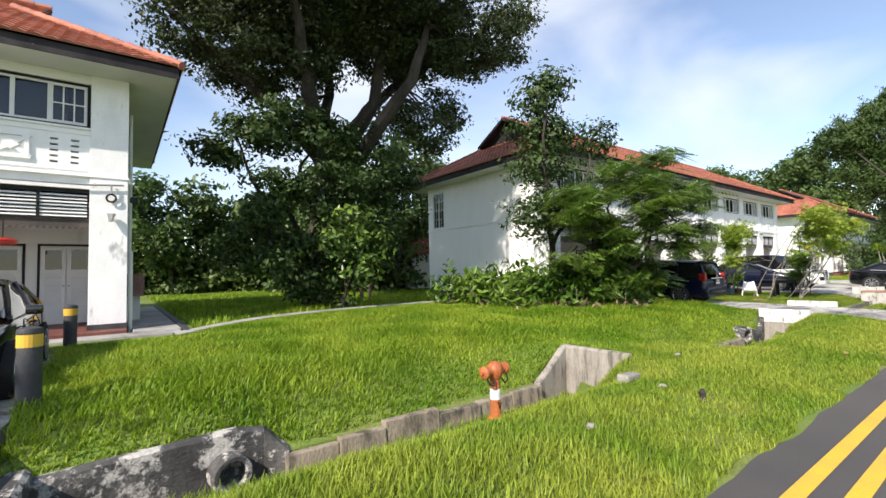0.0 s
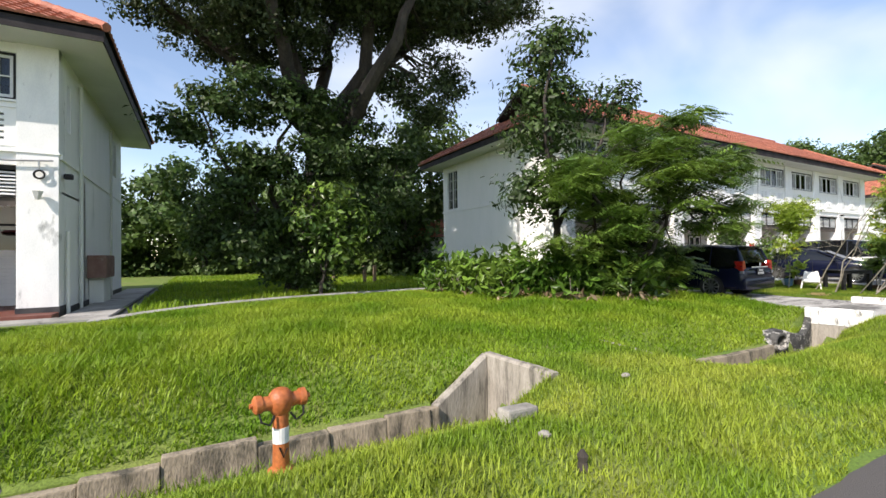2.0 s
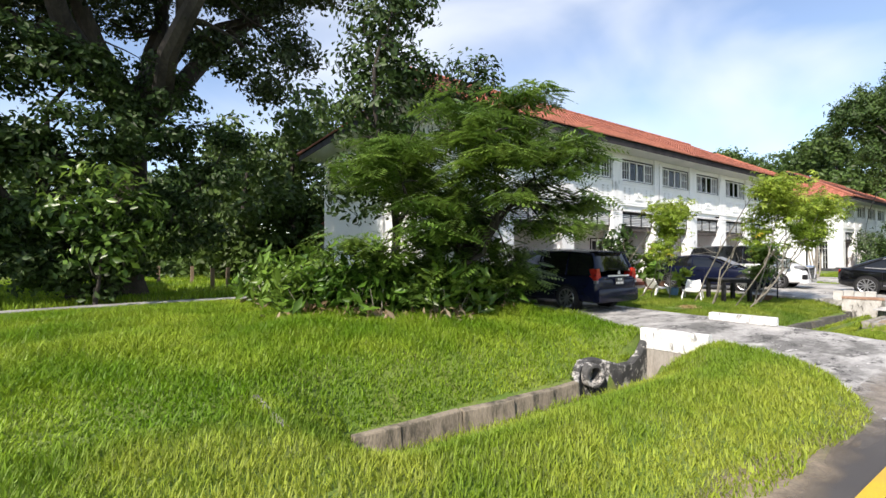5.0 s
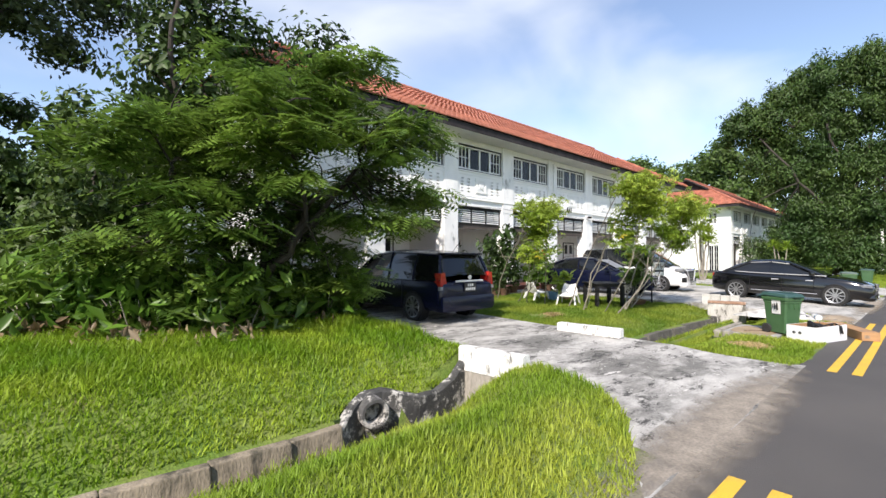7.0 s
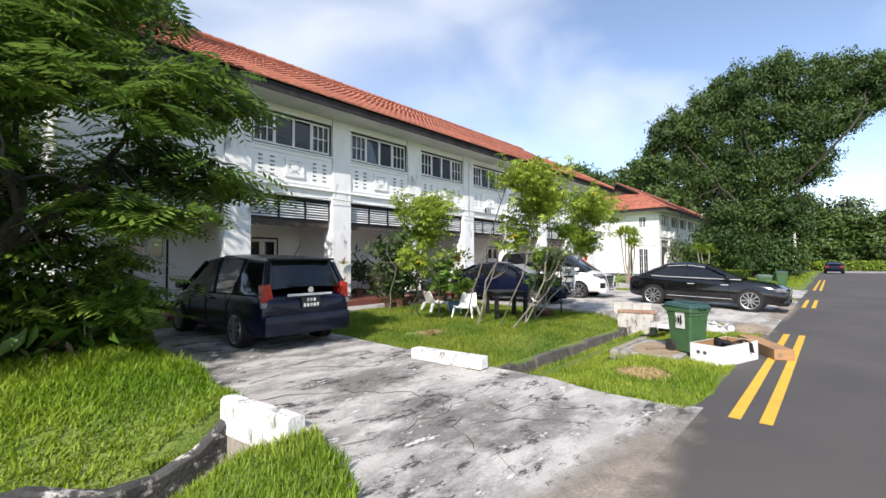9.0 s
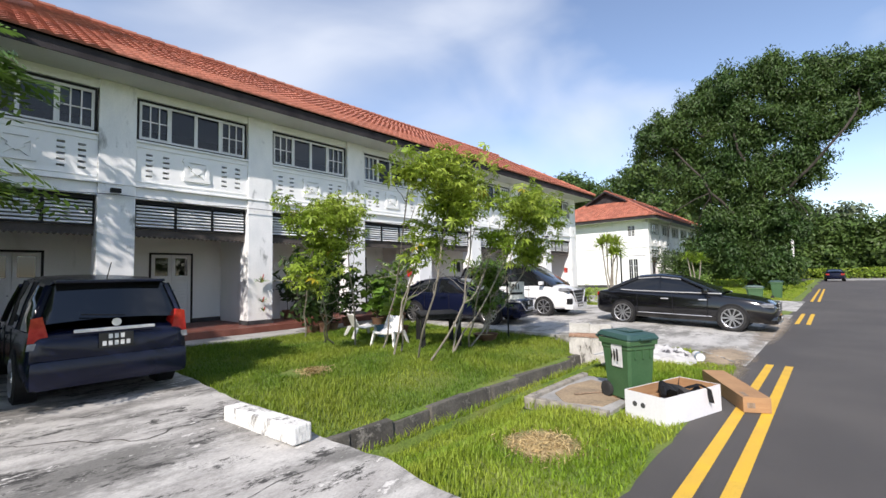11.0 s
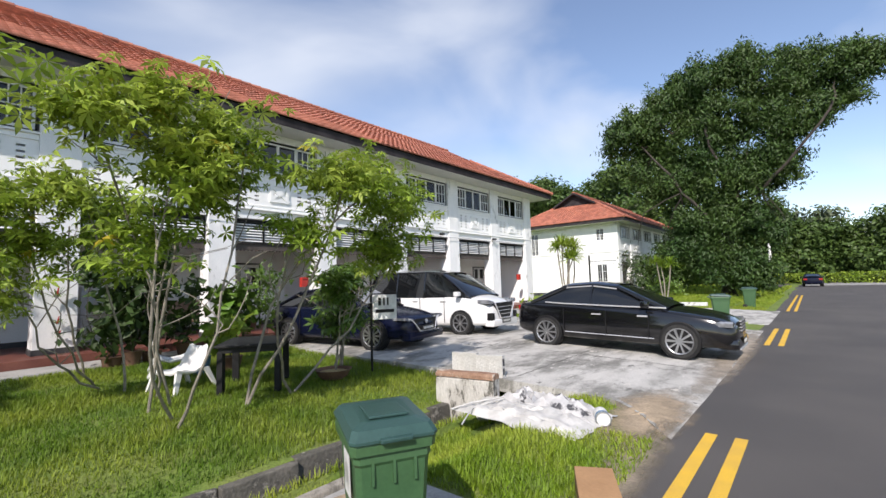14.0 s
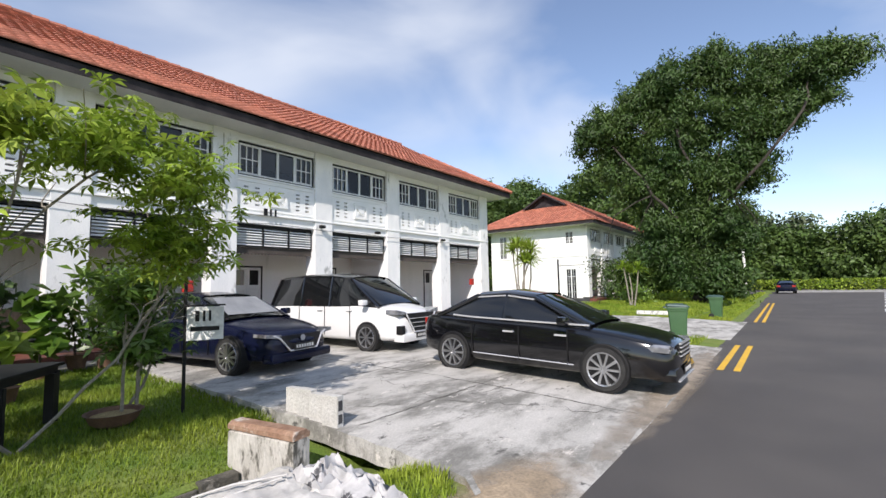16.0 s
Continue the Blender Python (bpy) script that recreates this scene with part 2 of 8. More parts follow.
M["leaf_yellow"] = leaf_mat("yellowing_leaf", (0.5, 0.38, 0.03), (0.42, 0.36, 0.04), 0.2, 0.4)
M["leaf_dead"] = leaf_mat("dead_leaf", (0.22, 0.15, 0.08), (0.33, 0.26, 0.17), 0.4, 0.2)
M["bark"] = mat("dark_bark", (0.030, 0.025, 0.021), (0.06, 0.05, 0.04), 3, 0.95, bump=0.9, bscale=14, fine=0.25, stretch=(1, 1, 0.35))
M["bark_pale"] = mat("pale_bark", (0.30, 0.27, 0.22), (0.20, 0.18, 0.15), 6, 0.9, bump=0.5, bscale=25, fine=0.2)
M["navy"] = mat("navy_car_paint", (0.004, 0.006, 0.019), (0.005, 0.007, 0.024), 0.6, 0.20, spec=0.35)
M["blackcar"] = mat("black_car_paint", (0.004, 0.004, 0.005), (0.006, 0.006, 0.007), 0.6, 0.14, spec=0.5, coat=0.6)
M["whitecar"] = mat("white_car_paint", (0.78, 0.78, 0.76), (0.74, 0.74, 0.73), 0.6, 0.3, coat=1.0)
# sunshade foil whose grey also stands in for pale windscreen reflections
M["shade"] = mat("sunshade_and_glass_sheen", (0.20, 0.21, 0.22), (0.28, 0.29, 0.30), 3, 0.5, bump=0.2, bscale=12)
M["carglass"] = mat("tinted_car_glass", (0.006, 0.007, 0.008), (0.010, 0.011, 0.012), 0.5, 0.04, spec=0.6, coat=0.3)
M["tyre"] = mat("tyre_rubber", (0.018, 0.018, 0.018), (0.03, 0.03, 0.028), 8, 0.9, fine=0.2)
M["rim"] = mat("grey_alloy", (0.55, 0.55, 0.56), (0.45, 0.45, 0.46), 5, 0.3, metal=0.9)
# pale, only half metallic base: part of the chrome's gleam is plain colour
M["chrome"] = mat("chrome_painted_gleam", (0.72, 0.72, 0.73), (0.66, 0.66, 0.67), 5, 0.18, metal=0.45)
M["redlamp"] = mat("red_lamp_lens", (0.30, 0.010, 0.008), (0.42, 0.03, 0.02), 14, 0.12, coat=0.6)
M["clearlamp"] = mat("clear_lamp_lens", (0.36, 0.37, 0.39), (0.20, 0.21, 0.22), 12, 0.08, coat=1.0, metal=0.3)
M["plate"] = mat("black_number_plate", (0.012, 0.012, 0.012), None, 4, 0.4)
M["plate_bar"] = mat("white_plate_bars", (0.62, 0.62, 0.6), None, 4, 0.5)
M["bin"] = mat("green_bin_plastic", (0.042, 0.105, 0.042), (0.055, 0.125, 0.052), 2.5, 0.5, fine=0.08, stain=(0.07, 0.10, 0.07), stain_at=(0.6, 0.8), stain_scale=3)
M["binlid"] = mat("green_bin_lid_plastic", (0.022, 0.060, 0.052), (0.034, 0.080, 0.070), 2.5, 0.4, fine=0.08)
M["paper"] = mat("white_paper_label", (0.72, 0.72, 0.70), (0.55, 0.55, 0.54), 12, 0.7)
M["card"] = mat("brown_cardboard", (0.40, 0.23, 0.11), (0.34, 0.19, 0.09), 3, 0.85, fine=0.06, bump=0.1, stretch=(1, 1, 8))
M["cardwhite"] = mat("white_printed_cardboard", (0.74, 0.74, 0.74), (0.68, 0.68, 0.69), 2, 0.6, fine=0.03)
M["plasticwhite"] = mat("white_plastic", (0.78, 0.77, 0.74), (0.70, 0.69, 0.66), 4, 0.45, fine=0.03)
M["cloth"] = mat("white_sheeting", (0.56, 0.55, 0.52), (0.44, 0.43, 0.41), 6, 0.8, bump=0.3, bscale=20, fine=0.06)
M["cloth_grey"] = mat("grey_sheeting", (0.36, 0.36, 0.36), (0.52, 0.51, 0.50), 6, 0.75, bump=0.4, bscale=15, fine=0.1, stain=(0.06, 0.06, 0.065), stain_at=(0.58, 0.63), stain_scale=5)
M["blue"] = mat("blue_bucket_plastic", (0.12, 0.24, 0.36), (0.10, 0.2, 0.3), 4, 0.5)
M["hydrant"] = mat("orange_hydrant_paint", (0.47, 0.15, 0.045), (0.36, 0.10, 0.03), 9, 0.5, fine=0.15, bump=0.3, stain=(0.26, 0.08, 0.03), stain_at=(0.58, 0.68), stain_scale=12)
M["dirtywash"] = mat("mouldy_whitewash", (0.52, 0.50, 0.46), (0.38, 0.36, 0.32), 4, 0.9, bump=0.5, bscale=25, fine=0.15, stain=(0.09, 0.085, 0.07), stain_at=(0.52, 0.60), stain_scale=4.0, stretch=(1.5, 1.5, 0.6), rough_noise=0.75)
M["rust"] = mat("rust_stained_block", (0.34, 0.22, 0.15), (0.22, 0.12, 0.075), 5, 0.9, bump=0.5, fine=0.2, stain=(0.55, 0.50, 0.44), stain_at=(0.58, 0.66), stain_scale=4.0)
M["block"] = mat("grey_concrete_block", (0.46, 0.45, 0.42), (0.56, 0.55, 0.52), 5, 0.92, bump=0.5, fine=0.12, rand=0.1)
M["terracotta"] = mat("clay_pot", (0.13, 0.07, 0.045), (0.18, 0.10, 0.06), 5, 0.85, fine=0.12)
M["red"] = mat("red_paint", (0.45, 0.03, 0.02), (0.36, 0.03, 0.02), 4, 0.45)
M["wood"] = mat("weathered_wood", (0.20, 0.14, 0.09), (0.28, 0.21, 0.15), 4, 0.85, bump=0.3, fine=0.15, stretch=(6, 6, 1))
M["brownboard"] = mat("faded_brown_board", (0.17, 0.085, 0.065), (0.23, 0.14, 0.11), 3, 0.8, bump=0.2, fine=0.15, stain=(0.30, 0.27, 0.22), stain_at=(0.58, 0.7), stain_scale=4)
M["steel"] = mat("galvanised_steel", (0.40, 0.41, 0.42), (0.34, 0.35, 0.36), 6, 0.45, metal=0.7)
M["pipe"] = mat("concrete_pipe", (0.33, 0.31, 0.27), (0.20, 0.19, 0.165), 4, 0.9, bump=0.5, fine=0.15, stain=(0.06, 0.06, 0.05), stain_at=(0.55, 0.7), stain_scale=4)
M["stained"] = mat("rain_streaked_concrete", (0.36, 0.33, 0.28), (0.25, 0.225, 0.185), 4, 0.92, bump=0.5, fine=0.18, stain=(0.085, 0.08, 0.068), stain_at=(0.52, 0.66), stain_scale=4.0, stretch=(2.2, 2.2, 0.35), rough_noise=0.7)
M["valance"] = mat("dark_valance_wood", (0.055, 0.045, 0.038), (0.085, 0.07, 0.06), 4, 0.85, fine=0.15)
M["cable"] = mat("grey_cable", (0.22, 0.22, 0.22), None, 4, 0.6)


def decal_mat(name, base, other, rx_, ry_):
    """Loose matter that thins out to nothing towards the rim of its patch (rx_ by ry_ metres)."""
    m = mat(name, base, other, 5.0, 0.95, bump=0.5, bscale=40, fine=0.25)
    n, l = m.node_tree.nodes, m.node_tree.links
    tc, mp, ln, no, ad, rp, tr, ms = (n.new(k) for k in ("ShaderNodeTexCoord", "ShaderNodeMapping", "ShaderNodeVectorMath", "ShaderNodeTexNoise", "ShaderNodeMath", "ShaderNodeValToRGB", "ShaderNodeBsdfTransparent", "ShaderNodeMixShader"))
    mp.inputs["Scale"].default_value = (1 / rx_, 1 / ry_, 0)
    ln.operation, ad.operation = "LENGTH", "MULTIPLY_ADD"
    no.inputs["Scale"].default_value, no.inputs["Detail"].default_value = 3.2, 9
    l.new(tc.outputs["Object"], mp.inputs["Vector"])
    l.new(mp.outputs[0], ln.inputs[0])
    l.new(tc.outputs["Object"], no.inputs["Vector"])
    l.new(no.outputs["Fac"], ad.inputs[0])
    ad.inputs[1].default_value = 0.9
    l.new(ln.outputs["Value"], ad.inputs[2])
    rp.color_ramp.elements[0].position, rp.color_ramp.elements[1].position = 0.40, 0.73
    sc = n.new("ShaderNodeMath")
    sc.operation = "MULTIPLY"
    sc.inputs[1].default_value = 0.5
    l.new(ad.outputs[0], sc.inputs[0])
    l.new(sc.outputs[0], rp.inputs[0])
    l.new(rp.outputs[0], ms.inputs[0])
    l.new(n["Principled BSDF"].outputs[0], ms.inputs[1])
    l.new(tr.outputs[0], ms.inputs[2])
    l.new(ms.outputs[0], n["Material Output"].inputs["Surface"])
    return m


# ---- mesh tools ----
class MB:
    """Collects points and faces of one mesh."""

    def __init__(self):
        self.v, self.f = [], []

    def add(self, pts, faces):
        o = len(self.v)
        self.v.extend(tuple(p) for p in pts)
        self.f.extend(tuple(i + o for i in q) for q in faces)
        return self

    def box(self, x0, y0, z0, x1, y1, z1, bevel=0.0, m=None):
        if bevel <= 0:
            p = [(x, y, z) for x in (x0, x1) for y in (y0, y1) for z in (z0, z1)]
            q = [(0, 1, 3, 2), (4, 6, 7, 5), (0, 4, 5, 1), (2, 3, 7, 6), (0, 2, 6, 4), (1, 5, 7, 3)]
        else:
            bm = bmesh.new()
            bmesh.ops.create_cube(bm, size=1.0)
            for w in bm.verts:
                w.co = ((x0 + x1) / 2 + w.co.x * (x1 - x0), (y0 + y1) / 2 + w.co.y * (y1 - y0), (z0 + z1) / 2 + w.co.z * (z1 - z0))
            bmesh.ops.bevel(bm, geom=bm.edges[:], offset=bevel, segments=2, affect="EDGES", profile=0.6)
            bm.verts.index_update()
            p, q = [w.co.copy() for w in bm.verts], [[w.index for w in fc.verts] for fc in bm.faces]
            bm.free()
        if m is not None:
            p = [m @ Vector(w) for w in p]
        return self.add(p, q)

    def tube(self, pts, radii, n=8, cap=True):
        pts = [Vector(p) for p in pts]
        if not hasattr(radii, "__len__"):
            radii = [radii] * len(pts)
        rings, prev = [], None
        for i, p in enumerate(pts):
            d = (pts[min(i + 1, len(pts) - 1)] - pts[max(i - 1, 0)]).normalized()
            ref = Vector((0, 0, 1)) if abs(d.z) < 0.95 else Vector((1, 0, 0))
            a = d.cross(ref).normalized() if prev is None else (prev - d * prev.dot(d)).normalized()
            prev = a
            b = d.cross(a)
            rings.append([p + (a * math.cos(k * 2 * math.pi / n) + b * math.sin(k * 2 * math.pi / n)) * radii[i] for k in range(n)])
        fs = [(i * n + k, i * n + (k + 1) % n, (i + 1) * n + (k + 1) % n, (i + 1) * n + k) for i in range(len(pts) - 1) for k in range(n)]
        if cap:
            fs += [tuple(range(n))[::-1], tuple((len(pts) - 1) * n + k for k in range(n))]
        return self.add([q for r in rings for q in r], fs)

    def lathe(self, prof, n=20, m=None, cap=True):
        """prof: (radius, height) up the z axis."""
        p = [(r * math.cos(k * 2 * math.pi / n), r * math.sin(k * 2 * math.pi / n), z) for r, z in prof for k in range(n)]
        if m is not None:
            p = [m @ Vector(w) for w in p]
        fs = [(i * n + k, i * n + (k + 1) % n, (i + 1) * n + (k + 1) % n, (i + 1) * n + k) for i in range(len(prof) - 1) for k in range(n)]
        if cap:
            fs += [tuple(range(n))[::-1], tuple((len(prof) - 1) * n + k for k in range(n))]
        return self.add(p, fs)

    def loft(self, rings, closed=True, cap=True):
        n = len(rings[0])
        fs = [(i * n + k, i * n + (k + 1) % n, (i + 1) * n + (k + 1) % n, (i + 1) * n + k) for i in range(len(rings) - 1) for k in range(n if closed else n - 1)]
        if cap and closed:
            fs += [tuple(range(n))[::-1], tuple((len(rings) - 1) * n + k for k in range(n))]
        return self.add([p for r in rings for p in r], fs)

    def prism(self, outline, y0, y1, m=None):
        """An outline in x and z, drawn out from y0 to y1."""
        n = len(outline)
        p = [(x, y0, z) for x, z in outline] + [(x, y1, z) for x, z in outline]
        if m is not None:
            p = [m @ Vector(w) for w in p]
        return self.add(p, [tuple(range(n)), tuple(range(2 * n - 1, n - 1, -1))] + [(k, k + n, (k + 1) % n + n, (k + 1) % n) for k in range(n)])

    def slab(self, outline, z0, z1):
        """An outline in x and y, drawn out from z0 to z1."""
        n = len(outline)
        p = [(x, y, z1) for x, y in outline] + [(x, y, z0) for x, y in outline]
        return self.add(p, [tuple(range(n)), tuple(range(2 * n - 1, n - 1, -1))] + [(k, k + n, (k + 1) % n + n, (k + 1) % n) for k in range(n)])

    def pierced(self, x0, x1, z0, z1, y0, y1, holes):
        """A wall in the xz plane, from y0 to y1 thick, with real openings (hx0, hx1, hz0, hz1)."""
        xs = sorted({x0, x1, *[min(max(h[k], x0), x1) for h in holes for k in (0, 1)]})
        zs = sorted({z0, z1, *[min(max(h[k], z0), z1) for h in holes for k in (2, 3)]})
        def solid(i, j):
            if not (0 <= i < len(xs) - 1 and 0 <= j < len(zs) - 1):
                return False
            cx, cz = (xs[i] + xs[i + 1]) / 2, (zs[j] + zs[j + 1]) / 2
            return not any(h[0] < cx < h[1] and h[2] < cz < h[3] for h in holes)
        for i in range(len(xs) - 1):
            for j in range(len(zs) - 1):
                if not solid(i, j):
                    continue
                a, b, c, d = xs[i], xs[i + 1], zs[j], zs[j + 1]
                self.add([(a, y0, c), (b, y0, c), (b, y0, d), (a, y0, d)], [(0, 1, 2, 3)])
                self.add([(a, y1, c), (b, y1, c), (b, y1, d), (a, y1, d)], [(3, 2, 1, 0)])
                for di, dj, q in ((-1, 0, ((a, y0, c), (a, y0, d), (a, y1, d), (a, y1, c))), (1, 0, ((b, y0, c), (b, y1, c), (b, y1, d), (b, y0, d))),
                                  (0, -1, ((a, y0, c), (a, y1, c), (b, y1, c), (b, y0, c))), (0, 1, ((a, y0, d), (b, y0, d), (b, y1, d), (a, y1, d)))):
                    if not solid(i + di, j + dj):
                        self.add(q, [(0, 1, 2, 3)])
        return self

    def mesh(self, name, material=None, smooth=False):
        me = bpy.data.meshes.new(name)
        me.from_pydata([tuple(p) for p in self.v], [], self.f)
        if smooth:
            me.polygons.foreach_set("use_smooth", [True] * len(me.polygons))
        if material is not None:
            me.materials.append(material)
        me.update()
        return me


def part(name, mb, material, parent=None, label="", smooth=False, m=None, kind=""):
    """One mesh object under a thing or under a part."""
    me = mb.mesh(name, material, smooth) if isinstance(mb, MB) else mb
    ob = new(name, me)
    if smooth and isinstance(mb, MB):
        me.set_sharp_from_angle(angle=radians(40))
    if parent is not None:
        ob.parent = parent
    if m is not None:
        ob.matrix_basis = m
    return tagged(ob, label, "", "", kind)


def thing(name, label, category, m=None, group="", kind=""):
    ob = new(name)
    ob.empty_display_size = 0.1
    if m is not None:
        ob.matrix_basis = m
    return tagged(ob, label, category, group, kind)


def fast_mesh(name, verts, faces, material):
    """verts: an (n, 3) array; faces: an (m, k) array, all with k corners."""
    me = bpy.data.meshes.new(name)
    k = faces.shape[1]
    me.vertices.add(len(verts))
    me.vertices.foreach_set("co", np.ascontiguousarray(verts, dtype=np.float32).ravel())
    me.loops.add(faces.size)
    me.loops.foreach_set("vertex_index", np.ascontiguousarray(faces, dtype=np.int32).ravel())
    me.polygons.add(len(faces))
    me.polygons.foreach_set("loop_start", np.arange(0, faces.size, k, dtype=np.int32))
    me.polygons.foreach_set("loop_total", np.full(len(faces), k, dtype=np.int32))
    me.materials.append(material)
    me.update(calc_edges=True)
    return me


RNG = np.random.default_rng(7)


def unit(a):
    return a / np.maximum(np.linalg.norm(a, axis=1, keepdims=True), 1e-6)


def leaf_mesh(name, centres, size, material, flat=0.5, aspect=0.5, droop=0.3, rng=RNG, out=None):
    """One pointed, slightly folded leaf (two quads) at each centre, facing mostly up by flat, or outwards along out."""
    n = len(centres)
    nrm = rng.normal(size=(n, 3)) * (1 - flat) + np.array([0, 0, flat])
    if out is not None:
        nrm = rng.normal(size=(n, 3)) * 0.42 + out + np.array([0, 0, 0.35])
    nrm = unit(nrm)
    d = unit(np.cross(nrm, rng.normal(size=(n, 3))))
    d[:, 2] -= droop * rng.random(n)
    d = unit(d)
    s = unit(np.cross(d, nrm))
    ln = (size * (0.6 + 0.8 * rng.random(n)))[:, None]
    w = ln * aspect * 0.5
    up = np.cross(s, d) * ln * 0.12
    base, tip = centres - d * ln * 0.5, centres + d * ln * 0.5
    p = np.stack([base, centres + s * w + up, tip, centres - s * w + up], axis=1).reshape(-1, 3)
    i = np.arange(n)[:, None] * 4
    return fast_mesh(name, p, np.concatenate([i + np.array([0, 1, 2]), i + np.array([0, 2, 3])]), material)


def cloud(rng, blobs, per_m2, shell=0.55, facing=False):
    """Points in the outer parts of ellipsoids (x, y, z, rx, ry, rz), broken up by noise; with their outward directions if facing."""
    out, away = [], []
    for x, y, z, rx, ry, rz in blobs:
        n = int(per_m2 * 4.2 * (rx * ry + rx * rz + ry * rz))
        d = unit(rng.normal(size=(n, 3)))
        r = shell + (1.12 - shell) * rng.random(n) ** 0.8
        lump = 1 + 0.30 * np.sin(d[:, 0] * 5.1 + x) * np.sin(d[:, 1] * 4.3 + y * 1.7) + 0.22 * np.sin(d[:, 2] * 7.7 + d[:, 0] * 6 + z) + 0.14 * np.sin(d[:, 1] * 13 + d[:, 2] * 11 + x * 3)
        out.append(d * (r * lump)[:, None] * np.array([rx, ry, rz]) + np.array([x, y, z]))
        away.append(d)
    return (np.concatenate(out), np.concatenate(away)) if facing else np.concatenate(out)


def puffs(rng, blobs, r, flat=0.6, fill=1.0):
    """Breaks each ellipsoid up into many small tufts of radius about r, with gaps between."""
    out = []
    for x, y, z, rx, ry, rz in blobs:
        n = max(3, int(fill * 1.1 * (rx * ry + rx * rz + ry * rz) / r ** 2))
        d = unit(rng.normal(size=(n, 3)))
        q = 0.35 + 0.6 * rng.random(n) ** 0.6
        for (a, b, c), k in zip(d * q[:, None], rng.random(n)):
            s = r * (0.6 + 0.7 * k)
            out.append((x + a * rx, y + b * ry, z + c * rz, s * (0.8 + 0.5 * rng.random()), s * (0.8 + 0.5 * rng.random()), s * flat))
    return out


def clumped(rng, seeds, n_each, spread):
    """Many points gathered round each seed."""
    n = len(seeds)
    off = np.clip(rng.normal(size=(n, n_each, 3)), -1.5, 1.5) * np.array(spread)
    return (seeds[:, None, :] + off).reshape(-1, 3)


def pinnate(name, seeds, material, rng=RNG, length=0.45, pairs=7, leaflet=0.11, flat=0.75):
    """Feather leaves: a rib with leaflets on either side, at each seed."""
    n = len(seeds)
    ang = rng.random(n) * 2 * np.pi
    d = np.stack([np.cos(ang), np.sin(ang), -0.25 + 0.45 * (rng.random(n) - 0.5)], axis=1)
    d = unit(d)
    s = unit(np.cross(d, np.array([0, 0, 1.0]) + rng.normal(size=(n, 3)) * (1 - flat) * 0.8))
    ln = length * (0.7 + 0.6 * rng.random(n))
    vs = []
    for k in range(pairs):
        t = (k + 0.6) / pairs
        mid = seeds + d * (ln * t)[:, None] - np.array([0, 0, 1.0]) * (0.16 * ln * t * t)[:, None]
        sz = leaflet * (0.65 + 0.7 * math.sin(math.pi * min(0.95, t + 0.1)))
        for sg in (-1, 1):
            tip = mid + s * sg * sz + d * sz * 0.45 - np.array([0, 0, sz * 0.2])
            w = d * sz * 0.21
            vs.append(np.stack([mid - w * 0.4, mid + (tip - mid) * 0.5 + w, tip, mid + (tip - mid) * 0.5 - w], axis=1))
    p = np.concatenate(vs, axis=0).reshape(-1, 3)
    i = np.arange(len(p) // 4)[:, None] * 4
    return fast_mesh(name, p, i + np.array([0, 1, 2, 3]), material)


def palmate(name, seeds, material, rng=RNG, size=0.2, lobes=6):
    """Hand-shaped leaves: lobes that spread from one stalk and droop."""
    n = len(seeds)
    nrm = unit(rng.normal(size=(n, 3)) * 0.45 + np.array([0, 0, 1.0]))
    a = unit(np.cross(nrm, rng.normal(size=(n, 3))))
    b = np.cross(nrm, a)
    sz = (size * (0.6 + 0.7 * rng.random(n)))[:, None]
    vs = []
    for k in range(lobes):
        th = (k - (lobes - 1) / 2) * (5.0 / lobes)
        d = a * math.cos(th) + b * math.sin(th)
        e = -a * math.sin(th) + b * math.cos(th)
        ln = sz * (1.0 - 0.3 * abs(th) / 2.5)
        vs.append(np.stack([seeds, seeds + d * ln * 0.55 + e * ln * 0.17, seeds + d * ln - nrm * ln * 0.35, seeds + d * ln * 0.55 - e * ln * 0.17], axis=1))
    p = np.stack(vs, axis=1).reshape(-1, 3)
    i = np.arange(len(p) // 4)[:, None] * 4
    return fast_mesh(name, p, i + np.array([0, 1, 2, 3]), material)


def branch(mb, a, b, r0, r1, rng, wander=0.08, n=6, sides=7):
    """A bent, tapering limb from a to b. Returns its points."""
    a, b = np.array(a, float), np.array(b, float)
    ln = np.linalg.norm(b - a)
    pts = []
    off = rng.normal(size=3) * wander * ln
    for k in range(n + 1):
        t = k / n
        pts.append(a + (b - a) * t + off * math.sin(math.pi * t) + rng.normal(size=3) * wander * ln * 0.12 * (0 < k < n))
    mb.tube(pts, [r0 + (r1 - r0) * k / n for k in range(n + 1)], sides)
    return pts


# ---- ground, road, drives, drain ----
DRAINS = [(-0.6, 6.3), (9.2, 15.2), (18.35, 25.1)]     # stretches where the roadside drain lies open
DRZ = -0.85


def mixed(v, pts):
    """Straight-line interpolation through (v, value) pairs."""
    for (a, p), (b, q) in zip(pts, pts[1:]):
        if v <= b:
            return p + (q - p) * max(0.0, (v - a) / (b - a))
    return pts[-1][1]


def drain_line(x):
    """Far edge of the drain on plan and its height there."""
    return (4.90, -0.33) if x < 7.4 else ((4.72, -0.37) if x < 16.9 else (4.45, -0.15))


